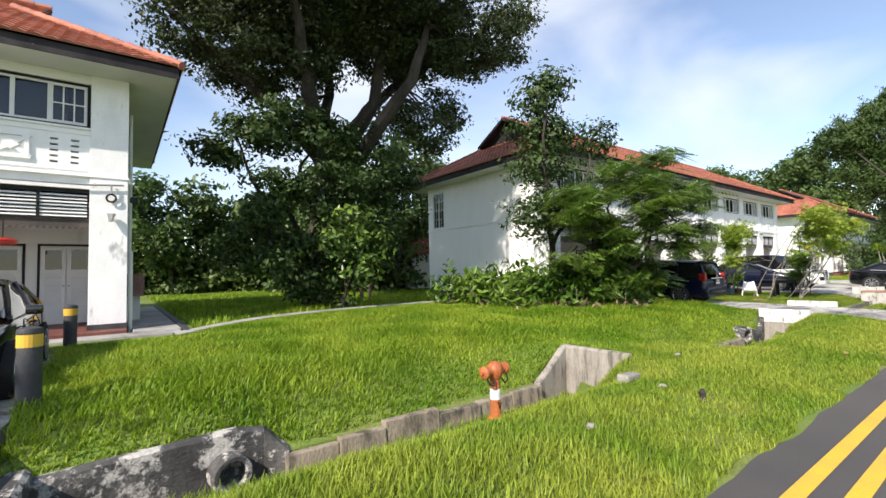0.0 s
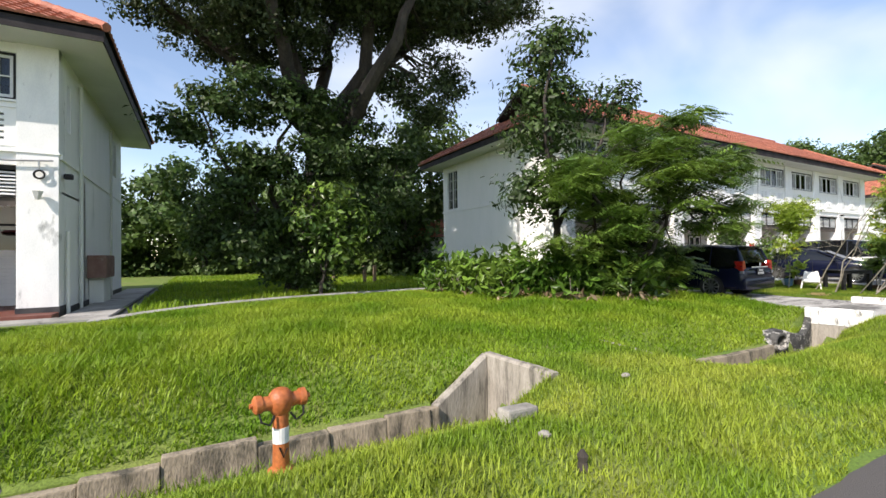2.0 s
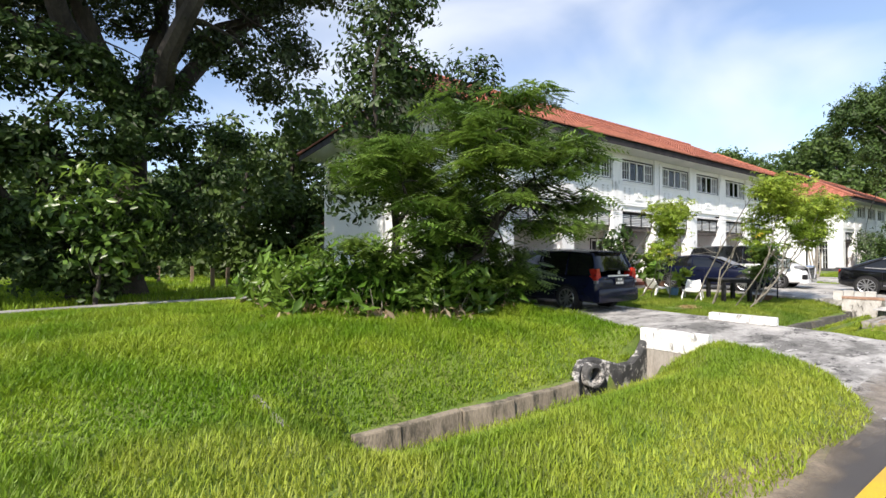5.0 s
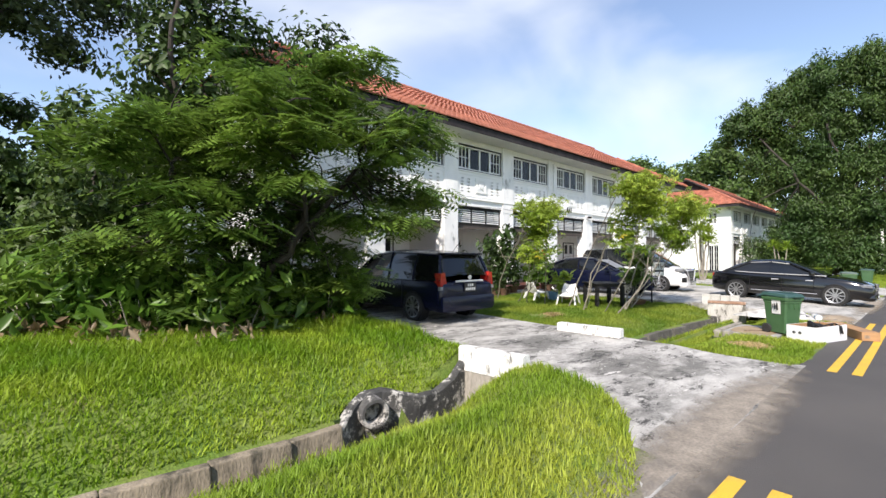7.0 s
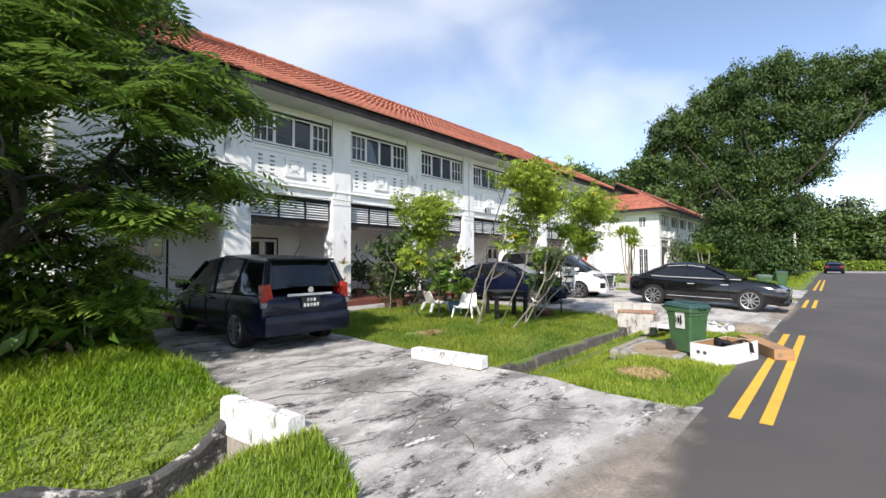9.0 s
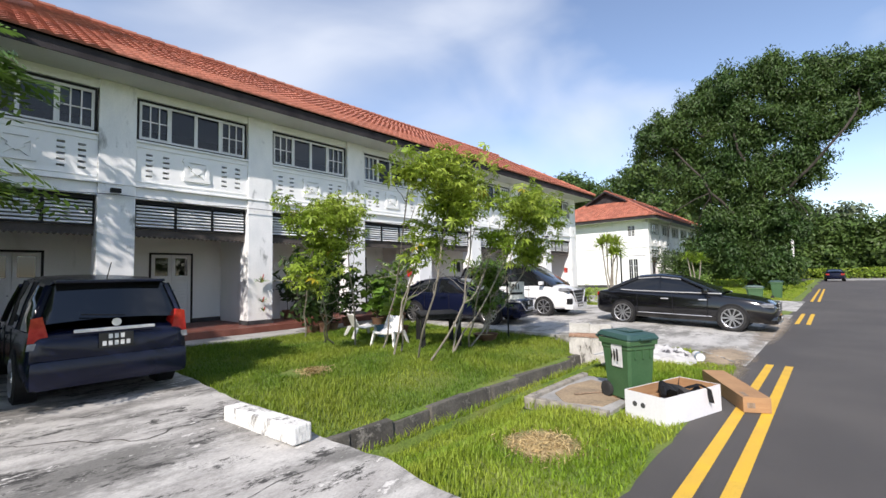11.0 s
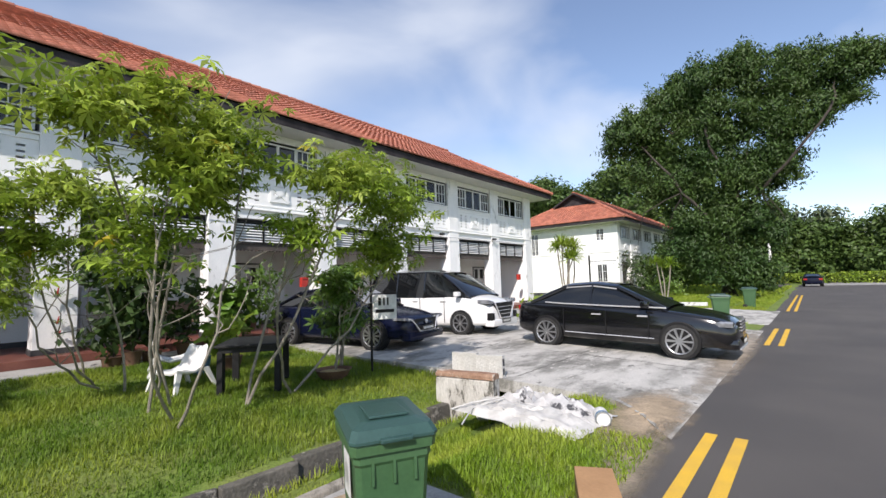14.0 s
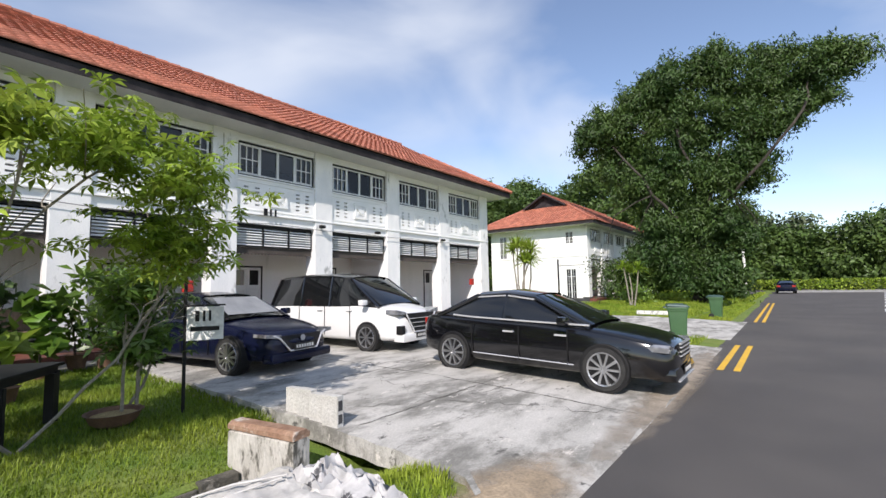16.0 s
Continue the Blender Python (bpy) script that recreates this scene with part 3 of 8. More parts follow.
def base_height(x, y):
    """The lie of the land: the verge crowns, falls to the drain, and a bank climbs from it to the lawns."""
    yf, zf = drain_line(x)
    yn, zn = yf - 0.5, zf - 0.09
    crown = 0.07 if x < 12.5 else (0.10 if x < 16.9 else 0.03)
    if y < 1.4:
        h = -0.05
    elif y < 2.6:
        h = -0.005 + (crown + 0.005) * (y - 1.4) / 1.2
    elif y < yn:
        h = mixed(y, ((2.6, crown), (yn - 1.15, crown - 0.03), (yn - 0.55, crown - 0.29), (yn, zn - 0.12)))
        if 13.9 < x < 16.9:              # the verge swells up against the white headwall
            h += min(1.0, (x - 13.9) / 0.9) * max(0.0, mixed(y, ((2.6, crown), (3.7, crown + 0.02), (4.22, -0.22))) - h)
    elif x < 16.9:
        h = mixed(y, ((yn, zn), (yf, zf), (yf + 0.4, zf + 0.19), (yf + 0.9, zf + 0.44), (yf + 1.4, zf + 0.55), (8.5, 0.25), (11.6, 0.26)))
    else:
        h = mixed(y, ((yn, zn), (yf, zf), (yf + 0.4, zf + 0.05), (yf + 1.0, 0.02), (7.0, 0.07), (11.0, 0.16)))
    lift = 0.0                       # the lawn comes up to the headwalls
    if 5.04 < y and x < 16.9:
        lift = max(min(1.0, (x - 5.4) / 0.9) if x < 7.4 else 0.0, min(1.0, (x - 14.4) / 0.8), min(1.0, (1.5 - x) / 1.0, (y - 5.1) / 0.7))
    if 5.6 < x <= 6.36 and 2.6 < y < 4.3:
        lift = max(lift, (x - 5.6) / 0.76 * min(1.0, (4.3 - y) / 0.4))
    if 6.36 < x < 9.3 and y > 2.6:
        lift = max(lift, min(1.0, (9.3 - x) / 0.8))
    if lift > 0:
        h += lift * max(0.0, mixed(y, ((2.6, crown), (3.6, crown + 0.03), (5.0, 0.15), (6.4, 0.22))) - h)
    if 20.85 < x < 22.85 and 2.05 < y < 3.35:
        return -0.03
    if 1.6 < y < 30:
        h += 0.025 * noise.noise((x * 0.35, y * 0.35, 0.0)) + 0.012 * noise.noise((x * 1.6, y * 1.6, 3.0))
    return h


def in_drain(x, y):
    yf, zf = drain_line(x)
    near = yf - 0.44 - (0.30 * (x - 5.4) / 0.9 if 5.4 < x < 6.31 else 0.0)
    far = 5.02 if x < 1.46 else (5.01 if 5.44 < x < 6.31 else (4.91 if 13.05 < x < 13.85 or 14.55 < x < 15.3 else (4.76 if 12.9 < x < 15.3 else yf - 0.059)))
    return any(a < x < b for a, b in DRAINS) and near - 0.001 < y < far


def drive_flat(x, y):
    """1 under the concrete drives, so that the turf stays below them."""
    return any(o(x, y) for o in DRIVE_IN)


def edge_wobble(x, y, s=0.0):
    return 0.10 * noise.noise((x * 1.1, y * 1.1, 5.0 + s)) + 0.05 * noise.noise((x * 4.0, y * 4.0, 9.0 + s))


def d1_left(y):
    return 15.45 if y > 3.6 else (15.45 - 0.38 * (3.6 - y) if y > 2.7 else 15.1 - 1.75 * ((2.7 - y) / 1.3) ** 1.4)


def d1_right(y):
    return 18.45 if y > 2.6 else 18.45 + 0.2 * ((2.6 - y) / 1.1) ** 2


def d2_left(y):
    return 25.95 if y > 2.4 else 25.95 - 1.0 * ((2.4 - y) / 1.0) ** 1.5


DRIVE_IN = [lambda x, y: 1.4 < y < 11.0 and d1_left(y) < x < d1_right(y),
            lambda x, y: 1.4 < y < 11.0 and d2_left(y) < x < 35.6,
            lambda x, y: 1.4 < y < 11.0 and 37.2 < x < 43.6,
            lambda x, y: 1.4 < y < 11.0 and -8.0 < x < -0.75]


def build_ground():
    xs = sorted({*np.round(np.arange(-14, 44.01, 0.4), 3).tolist(), *np.arange(45, 130.1, 3.0).tolist(), *np.arange(-60, -14.5, 3.0).tolist(),
                 *[round(v + s, 3) for d in DRAINS for v in d for s in (-0.02, 0.02)], *[round(v, 2) for a, b in ((-0.7, 1.6), (5.1, 6.6), (8.3, 9.5), (12.9, 15.65)) for v in np.arange(a, b, 0.1)],
                 7.39, 7.41, 16.89, 16.91, 600.0, -600.0, 300.0, -300.0})
    ys = sorted({*np.round(np.arange(1.0, 16.01, 0.4), 3).tolist(), *np.arange(17.0, 60.1, 3.0).tolist(), *np.arange(-40, 0.9, 4.0).tolist(), *np.round(np.arange(2.9, 6.6, 0.1), 3).tolist(),
                 *[round(v - d, 3) for v in (4.90, 4.72, 4.45) for d in (0.0, 0.06, 0.44, 0.5)], 600.0, 300.0, 120.0, -600.0, -300.0, -120.0})
    v = []
    for x in xs:
        for y in ys:
            z = base_height(x, y) if y > 1.35 and y < 60 else (-0.06 if y <= 1.35 else 0.19)
            if in_drain(x, y):
                z = DRZ
            elif drive_flat(x, y):
                z = min(z, -0.04)
            v.append((x, y, z))
    n = len(ys)
    f = [(i * n + j, (i + 1) * n + j, (i + 1) * n + j + 1, i * n + j + 1) for i in range(len(xs) - 1) for j in range(n - 1)]
    mb = MB().add(v, f)
    tagged(part("ground", mb, M["soil"], smooth=True), "uneven green turf ground of the lawns and verges", "ground", kind="structure")


build_ground()


def strip(name, y_in, y_out, xs, z, material, label, category):
    """A sheet along x between two edge curves."""
    mb = MB()
    p = []
    for x in xs:
        a, b = y_in(x), y_out(x)
        p += [(x, a + (b - a) * k / 6, z) for k in range(7)]
    f = [(i * 7 + k, (i + 1) * 7 + k, (i + 1) * 7 + k + 1, i * 7 + k + 1) for i in range(len(xs) - 1) for k in range(6)]
    return tagged(part(name, mb.add(p, f), material), label, category, kind="structure")


rx = np.concatenate([np.arange(-60, -5, 5), np.arange(-5, 62, 0.2), np.arange(62, 103, 2)])
strip("road", lambda x: -9.0, lambda x: 1.42 + 0.6 * edge_wobble(x, 0.0) + 0.008 * max(0, x - 30), rx, 0.0, M["asphalt"], "smooth dark grey asphalt road beside the lawns", "road")
cross = MB().slab([(84, 1.5), (103, 1.5), (103, 60), (90, 60)], -0.05, -0.004)
tagged(part("road", cross, M["asphalt"]), "asphalt side road at the far junction", "road", kind="structure")
tagged(part("pavement", MB().slab([(88, 1.2), (92, -60), (104, -60), (104, 1.2)], -0.03, 0.012), M["apron"]), "pale concrete pavement beyond the junction", "pavement", kind="structure")


def sheet(name, inside_left, inside_right, y0, y1, z_at, material, label, step=0.22):
    """A drive: rows across from its left to its right edge, with frayed sides."""
    ys = np.arange(y0, y1 + 0.001, step)
    nx = 24
    p = []
    for j, y in enumerate(ys):
        a, b = inside_left(y) + edge_wobble(1.0, y), inside_right(y) + edge_wobble(7.0, y)
        p += [(a + (b - a) * k / nx, y, z_at(a + (b - a) * k / nx, y)) for k in range(nx + 1)]
    p += [(x, y, z - 0.12) for x, y, z in p[:nx + 1]]
    w = nx + 1
    f = [(j * w + k, j * w + k + 1, (j + 1) * w + k + 1, (j + 1) * w + k) for j in range(len(ys) - 1) for k in range(nx)]
    mb = MB().add(p, f)
    # skirts down the sides
    for k in (0, nx):
        for j in range(len(ys) - 1):
            a, b = p[j * w + k], p[(j + 1) * w + k]
            mb.add([a, b, (b[0], b[1], b[2] - 0.2), (a[0], a[1], a[2] - 0.2)], [(0, 1, 2, 3)])
    return tagged(part(name, mb, material, smooth=True), label, "drive", kind="structure")


def drive_z(x, y):
    return 0.006 + 0.13 * min(1, max(0, (y - 1.4) / 3.4)) + 0.05 * min(1, max(0, (y - 5.0) / 6.0)) + 0.008 * noise.noise((x * 0.8, y * 0.8, 1.0))


sheet("drive_1", d1_left, d1_right, 1.36, 11.2, drive_z, M["concrete"], "cracked grey concrete drive with black stains")
sheet("drive_2", d2_left, lambda y: 35.5, 1.36, 11.2, drive_z, M["forecourt"], "wide cracked concrete forecourt with black stains")
sheet("drive_3", lambda y: 37.3, lambda y: 43.5, 1.36, 11.2, drive_z, M["forecourt"], "pale concrete drive of the far house bay")
sheet("drive_4", lambda y: -7.5, lambda y: -0.85, 1.36, 11.6, drive_z, M["concrete"], "concrete drive beside the near house")


def yellow(x0, x1):
    mb = MB()
    for y in (1.06, 0.80):
        n = max(2, int((x1 - x0) / 0.5))
        for i in range(n):
            a, b = x0 + (x1 - x0) * i / n, x0 + (x1 - x0) * (i + 1) / n
            o0, o1 = 0.003 * max(0, a - 20), 0.003 * max(0, b - 20)
            mb.add([(a, y - 0.055 + o0, 0.005), (b, y - 0.055 + o1, 0.005), (b, y + 0.055 + o1, 0.005), (a, y + 0.055 + o0, 0.005)], [(0, 1, 2, 3)])
    tagged(part("road_marking", mb, M["yellow"]), "double yellow line painted on the asphalt", "road marking", "double yellow lines", "structure")


for a, b in ((-20, 14.1), (18.55, 25.3), (32.4, 36.2), (43.6, 60.0)):
    yellow(a, b)
for i in range(8):
    x = 52 + i * 4.5
    o = -3.6 - (x - 52) * 0.12
    tagged(part("road_marking", MB().add([(x, o, 0.005), (x + 2.6, o - 0.3, 0.005), (x + 2.6, o - 0.15, 0.005), (x, o + 0.15, 0.005)], [(0, 1, 2, 3)]), M["white_line"]),
           "white dash painted on the asphalt", "road marking", "white dashes", "structure")


# open drain: leaning concrete side blocks and a floor
def drain(a, b, rng, material, label):
    d = thing("drain", label, "drain", kind="structure")
    yf, zf = drain_line((a + b) / 2)
    part("drain_floor", MB().box(a, yf - 0.5, DRZ - 0.1, b, yf - 0.04, DRZ + 0.05), M["drain"], d)
    x = a
    while x < b - 0.05:
        w = min(0.55 + 0.35 * rng.random(), b - x)
        dz, dy, tw = rng.normal() * 0.016, rng.normal() * 0.012, rng.normal() * 0.03
        top = zf + 0.015 + dz
        mb = MB().box(x + 0.003, yf - 0.10 + dy, DRZ - 0.05, x + w - 0.003, yf + 0.02 + dy, top, 0.016)
        mb.v = [(p[0], p[1] - (top - p[2]) * 0.10 + (p[0] - x) * tw, p[2] + (0.02 * noise.noise((p[0] * 7, p[1] * 9, 0)) if p[2] > zf - 0.1 else 0)) for p in mb.v]
        part("block", mb, material, d)
        x += w


_r = np.random.default_rng(3)
drain(1.45, 5.45, _r, M["drain"], "weathered concrete roadside drain below a grassy bank")
drain(9.3, 12.95, _r, M["drain"], "weathered concrete roadside drain beside the first drive")
drain(18.35, 25.05, _r, M["darkdrain"], "mossy dark concrete drain before the veranda lawn")
for a, b in ((-0.6, 1.45), (5.45, 6.3), (12.95, 15.2)):
    yf = drain_line(a)[0]
    tagged(part("drain_floor", MB().box(a, yf - 0.75, DRZ - 0.1, b, yf + 0.1, DRZ + 0.05), M["drain"]), "silted concrete floor of the drain basin", "drain", kind="structure")


# ---- houses ----
PITCH, PIL = 3.4, 0.72
DEPTH = 8.9
EAVE, OVER = 6.30, 0.95
SLOPE = 0.58


def sash_grid(mb, x0, x1, z0, z1, y0, y1, nx, nz, t):
    """Bars of a glazed sash: an outer rim and nx by nz lights."""
    for k in range(nx + 1):
        x = x0 + (x1 - x0 - t) * k / nx
        mb.box(x, y0, z0, x + t, y1, z1)
    for k in range(nz + 1):
        z = z0 + (z1 - z0 - t) * k / nz
        mb.box(x0 + t, y0 + 0.004, z, x1 - t, y1 - 0.004, z + t)


def bay_window(h, x0, x1, z0, z1, y, blind):
    """A wide window: black surround, white frame, two plain middle lights and two barred outer ones."""
    w = part("window", MB().pierced(x0, x1, z0, z1, y - 0.02, y + 0.10, [(x0 + 0.035, x1 - 0.035, z0 + 0.035, z1 - 0.05)]), M["black"], h, "black-edged white window with barred outer lights")
    a, b, c, d = x0 + 0.035, x1 - 0.035, z0 + 0.035, z1 - 0.05
    fr = MB()
    q = (b - a)
    cuts = [a, a + q * 0.26, a + q * 0.5, a + q * 0.74, b]
    fr.pierced(a, b, c, d, y, y + 0.07, [(cuts[k] + 0.04, cuts[k + 1] - 0.04, c + 0.05, d - 0.05) for k in range(4)])
    part("frame", fr, M["frame"], w)
    for k in (0, 3):
        e0, e1, g0, g1 = cuts[k] + 0.03, cuts[k + 1] - 0.03, c + 0.04, d - 0.04
        for j in range(4):
            xx = e0 + (e1 - e0 - 0.028) * j / 3
            part("bar", MB().box(xx, y - 0.012, g0, xx + 0.028, y + 0.02, g1), M["frame"], w)
        for j in range(3):
            zz = g0 + (g1 - g0 - 0.028) * j / 2
            part("bar", MB().box(e0 + 0.028, y - 0.008, zz, e1 - 0.028, y + 0.016, zz + 0.028), M["frame"], w)
    for k in range(4):
        g = part("pane", MB().box(cuts[k] + 0.03, y + 0.03, c + 0.04, cuts[k + 1] - 0.03, y + 0.036, d - 0.04), M["pane"], w)
        g.visible_shadow = False
    if blind:
        part("blind", MB().box(cuts[1] - 0.3, y + 0.16, c, cuts[3] + 0.3, y + 0.165, d), M["blind"], w, "pale drawn blind")


def louvre_panel(h, x0, x1, z0, z1, y):
    l = part("louvre_screen", MB().pierced(x0, x1, z0, z1, y - 0.02, y + 0.05, [(x0 + 0.03 + k * (x1 - x0) / 3, x0 + (k + 1) * (x1 - x0) / 3 - 0.025, z0 + 0.03, z1 - 0.07) for k in range(3)]),
             M["black"], h, "black-framed screen of white louvre slats")
    for k in range(3):
        a, b = x0 + 0.03 + k * (x1 - x0) / 3, x0 + (k + 1) * (x1 - x0) / 3 - 0.025
        for j in range(7):
            z = z0 + 0.05 + j * (z1 - z0 - 0.15) / 6.6
            mb = MB().add([(a, y - 0.012, z), (b, y - 0.012, z), (b, y + 0.030, z + 0.042), (a, y + 0.030, z + 0.042),
                           (a, y - 0.006, z - 0.008), (b, y - 0.006, z - 0.008), (b, y + 0.036, z + 0.034), (a, y + 0.036, z + 0.034)],
                          [(0, 1, 2, 3), (7, 6, 5, 4), (0, 4, 5, 1), (2, 6, 7, 3), (0, 3, 7, 4), (1, 5, 6, 2)])
            part("slat", mb, M["door"], l)


def parapet(h, x0, x1, y):
    """Upper parapet under a window, pierced by rows of slots, with a raised X ornament."""
    z0, z1 = 3.62, 5.02
    holes = []
    mid = (x0 + x1) / 2
    for sx in (-1, 1):
        for off in (0.70, 1.06):
            for j in range(5):
                hx = mid + sx * off
                zz = 4.17 + j * 0.128
                holes.append((hx - 0.07, hx + 0.07, zz, zz + 0.05))
    part("parapet", MB().pierced(x0, x1, z0, z1, y, y + 0.14, holes), M["wall"], h)
    # dark sheet that stands in for the shade behind the slots
    part("slot_shade_backing", MB().box(x0 + 0.2, y + 0.142, 4.0, x1 - 0.2, y + 0.2, 4.95), M["room"], h)
    bars = []
    a, b, c, d = mid - 0.32, mid + 0.32, 4.23, 4.72
    for p, q in (((a, c), (b, d)), ((a, d), (b, c)), ((a, c), (b, c)), ((a, d), (b, d)), ((a + .06, c), (a + .06, d)), ((b - .06, c), (b - .06, d))):
        v = Vector((q[0] - p[0], 0, q[1] - p[1])).normalized()
        s = Vector((-v.z, 0, v.x)) * 0.042
        P, Q = Vector((p[0], 0, p[1])), Vector((q[0], 0, q[1]))
        o = MB()
        o.prism([((P + s).x, (P + s).z), ((P - s).x, (P - s).z), ((Q - s).x, (Q - s).z), ((Q + s).x, (Q + s).z)], y - 0.045 - 0.001 * len(bars), y + 0.002)
        bars.append(part("ornament_bar", o, M["wall"], h))
    o = MB()
    o.prism([(mid - 0.15, (c + d) / 2), (mid, c + 0.13), (mid + 0.15, (c + d) / 2), (mid, d - 0.13)], y - 0.060, y + 0.002)
    part("ornament_boss", o, M["wall"], h)
    rail = MB().box(x0, y - 0.03, 4.86, x1, y, 4.90).box(x0, y - 0.025, 4.02, x1, y, 4.05).box(x0, y - 0.06, 4.985, x1, y + 0.02, 5.03)
    part("moulding", rail, M["wall"], h)


def louvre_door(h, x0, y, z0, w=1.05, ht=2.05, leaves=2, glass=True, frame_col="black"):
    d = part("door", MB().pierced(x0 - 0.05, x0 + w + 0.05, z0, z0 + ht + 0.05, y - 0.03, y + 0.02, [(x0, x0 + w, z0 - 1, z0 + ht)]), M[frame_col], h, "white louvred double door in a black frame")
    lw = w / leaves
    for k in range(leaves):
        a, b = x0 + k * lw + 0.006, x0 + (k + 1) * lw - 0.006
        leaf = part("leaf", MB().pierced(a, b, z0 + 0.01, z0 + ht - 0.01, y - 0.02, y + 0.02,
                                         [(a + 0.09, b - 0.09, z0 + ht - 0.62, z0 + ht - 0.10), (a + 0.09, b - 0.09, z0 + 0.2, z0 + 1.25)]), M["door"], d)
        part("pane", MB().box(a + 0.09, y - 0.002, z0 + ht - 0.62, b - 0.09, y + 0.004, z0 + ht - 0.10), M["carglass"], leaf, "dark glass pane")
        sl = MB()
        for j in range(11):
            z = z0 + 0.2 + j * 0.0955
            sl.add([(a + 0.09, y - 0.018, z), (b - 0.09, y - 0.018, z), (b - 0.09, y + 0.012, z + 0.088), (a + 0.09, y + 0.012, z + 0.088)], [(0, 1, 2, 3)])
            sl.add([(a + 0.09, y - 0.018, z), (b - 0.09, y - 0.018, z), (b - 0.09, y + 0.012, z - 0.006), (a + 0.09, y + 0.012, z - 0.006)], [(3, 2, 1, 0)])
        part("louvres", sl, M["door"], leaf)
        part("handle", MB().tube([(b - 0.05 if k == 0 else a + 0.05, y - 0.05, z0 + 1.0), (b - 0.05 if k == 0 else a + 0.05, y - 0.02, z0 + 1.0)], 0.022, 8), M["steel"], leaf)


def wavy_slope(e0, e1, r0, r1, tiles=0.25, courses=0.30, skip=None):
    """Pantiles between an eave line (e0 to e1) and a ridge line (r0 to r1): rolls across, a step at each course."""
    e0, e1, r0, r1 = (Vector(p) for p in (e0, e1, r0, r1))
    along = (e1 - e0).normalized()
    up = ((r0 + r1) / 2 - (e0 + e1) / 2)
    up = (up - along * up.dot(along))
    hgt = up.length
    up.normalize()
    nrm = along.cross(up)
    L = (e1 - e0).length
    a0, a1 = (r0 - e0).dot(along), (r1 - e0).dot(along)
    nc = max(1, round(hgt / courses))
    mb = MB()
    for c in range(nc):
        t0, t1 = c / nc, (c + 1) / nc
        for i in range(int(L / tiles) + 1):
            xa, xb = i * tiles, (i + 1) * tiles
            # clip to the slanting hips
            lo, hi = a0 * (t0 + t1) / 2, L + (a1 - L) * (t0 + t1) / 2
            if xb < lo + 0.02 or xa > hi - 0.02:
                continue
            xa, xb = max(xa, lo - 0.05), min(xb, hi + 0.05)
            if skip and c < skip[2] and skip[0] <= i < skip[1]:
                continue
            pts = []
            for k in range(5):
                x = xa + (xb - xa) * k / 4
                roll = (0.0, 0.022, 0.032, 0.018, 0.0)[k]
                pts.append(e0 + along * x + up * (hgt * t0 - 0.02) + nrm * (roll + 0.035))
                pts.append(e0 + along * x + up * (hgt * t1 + 0.01) + nrm * (roll * 0.9 + 0.004))
                pts.append(e0 + along * x + up * (hgt * t0 - 0.02) + nrm * (-0.005))
            mb.add(pts, [q for k in range(4) for q in ((k * 3, k * 3 + 3, k * 3 + 4, k * 3 + 1), (k * 3 + 2, k * 3 + 5, k * 3 + 3, k * 3))])
    return mb


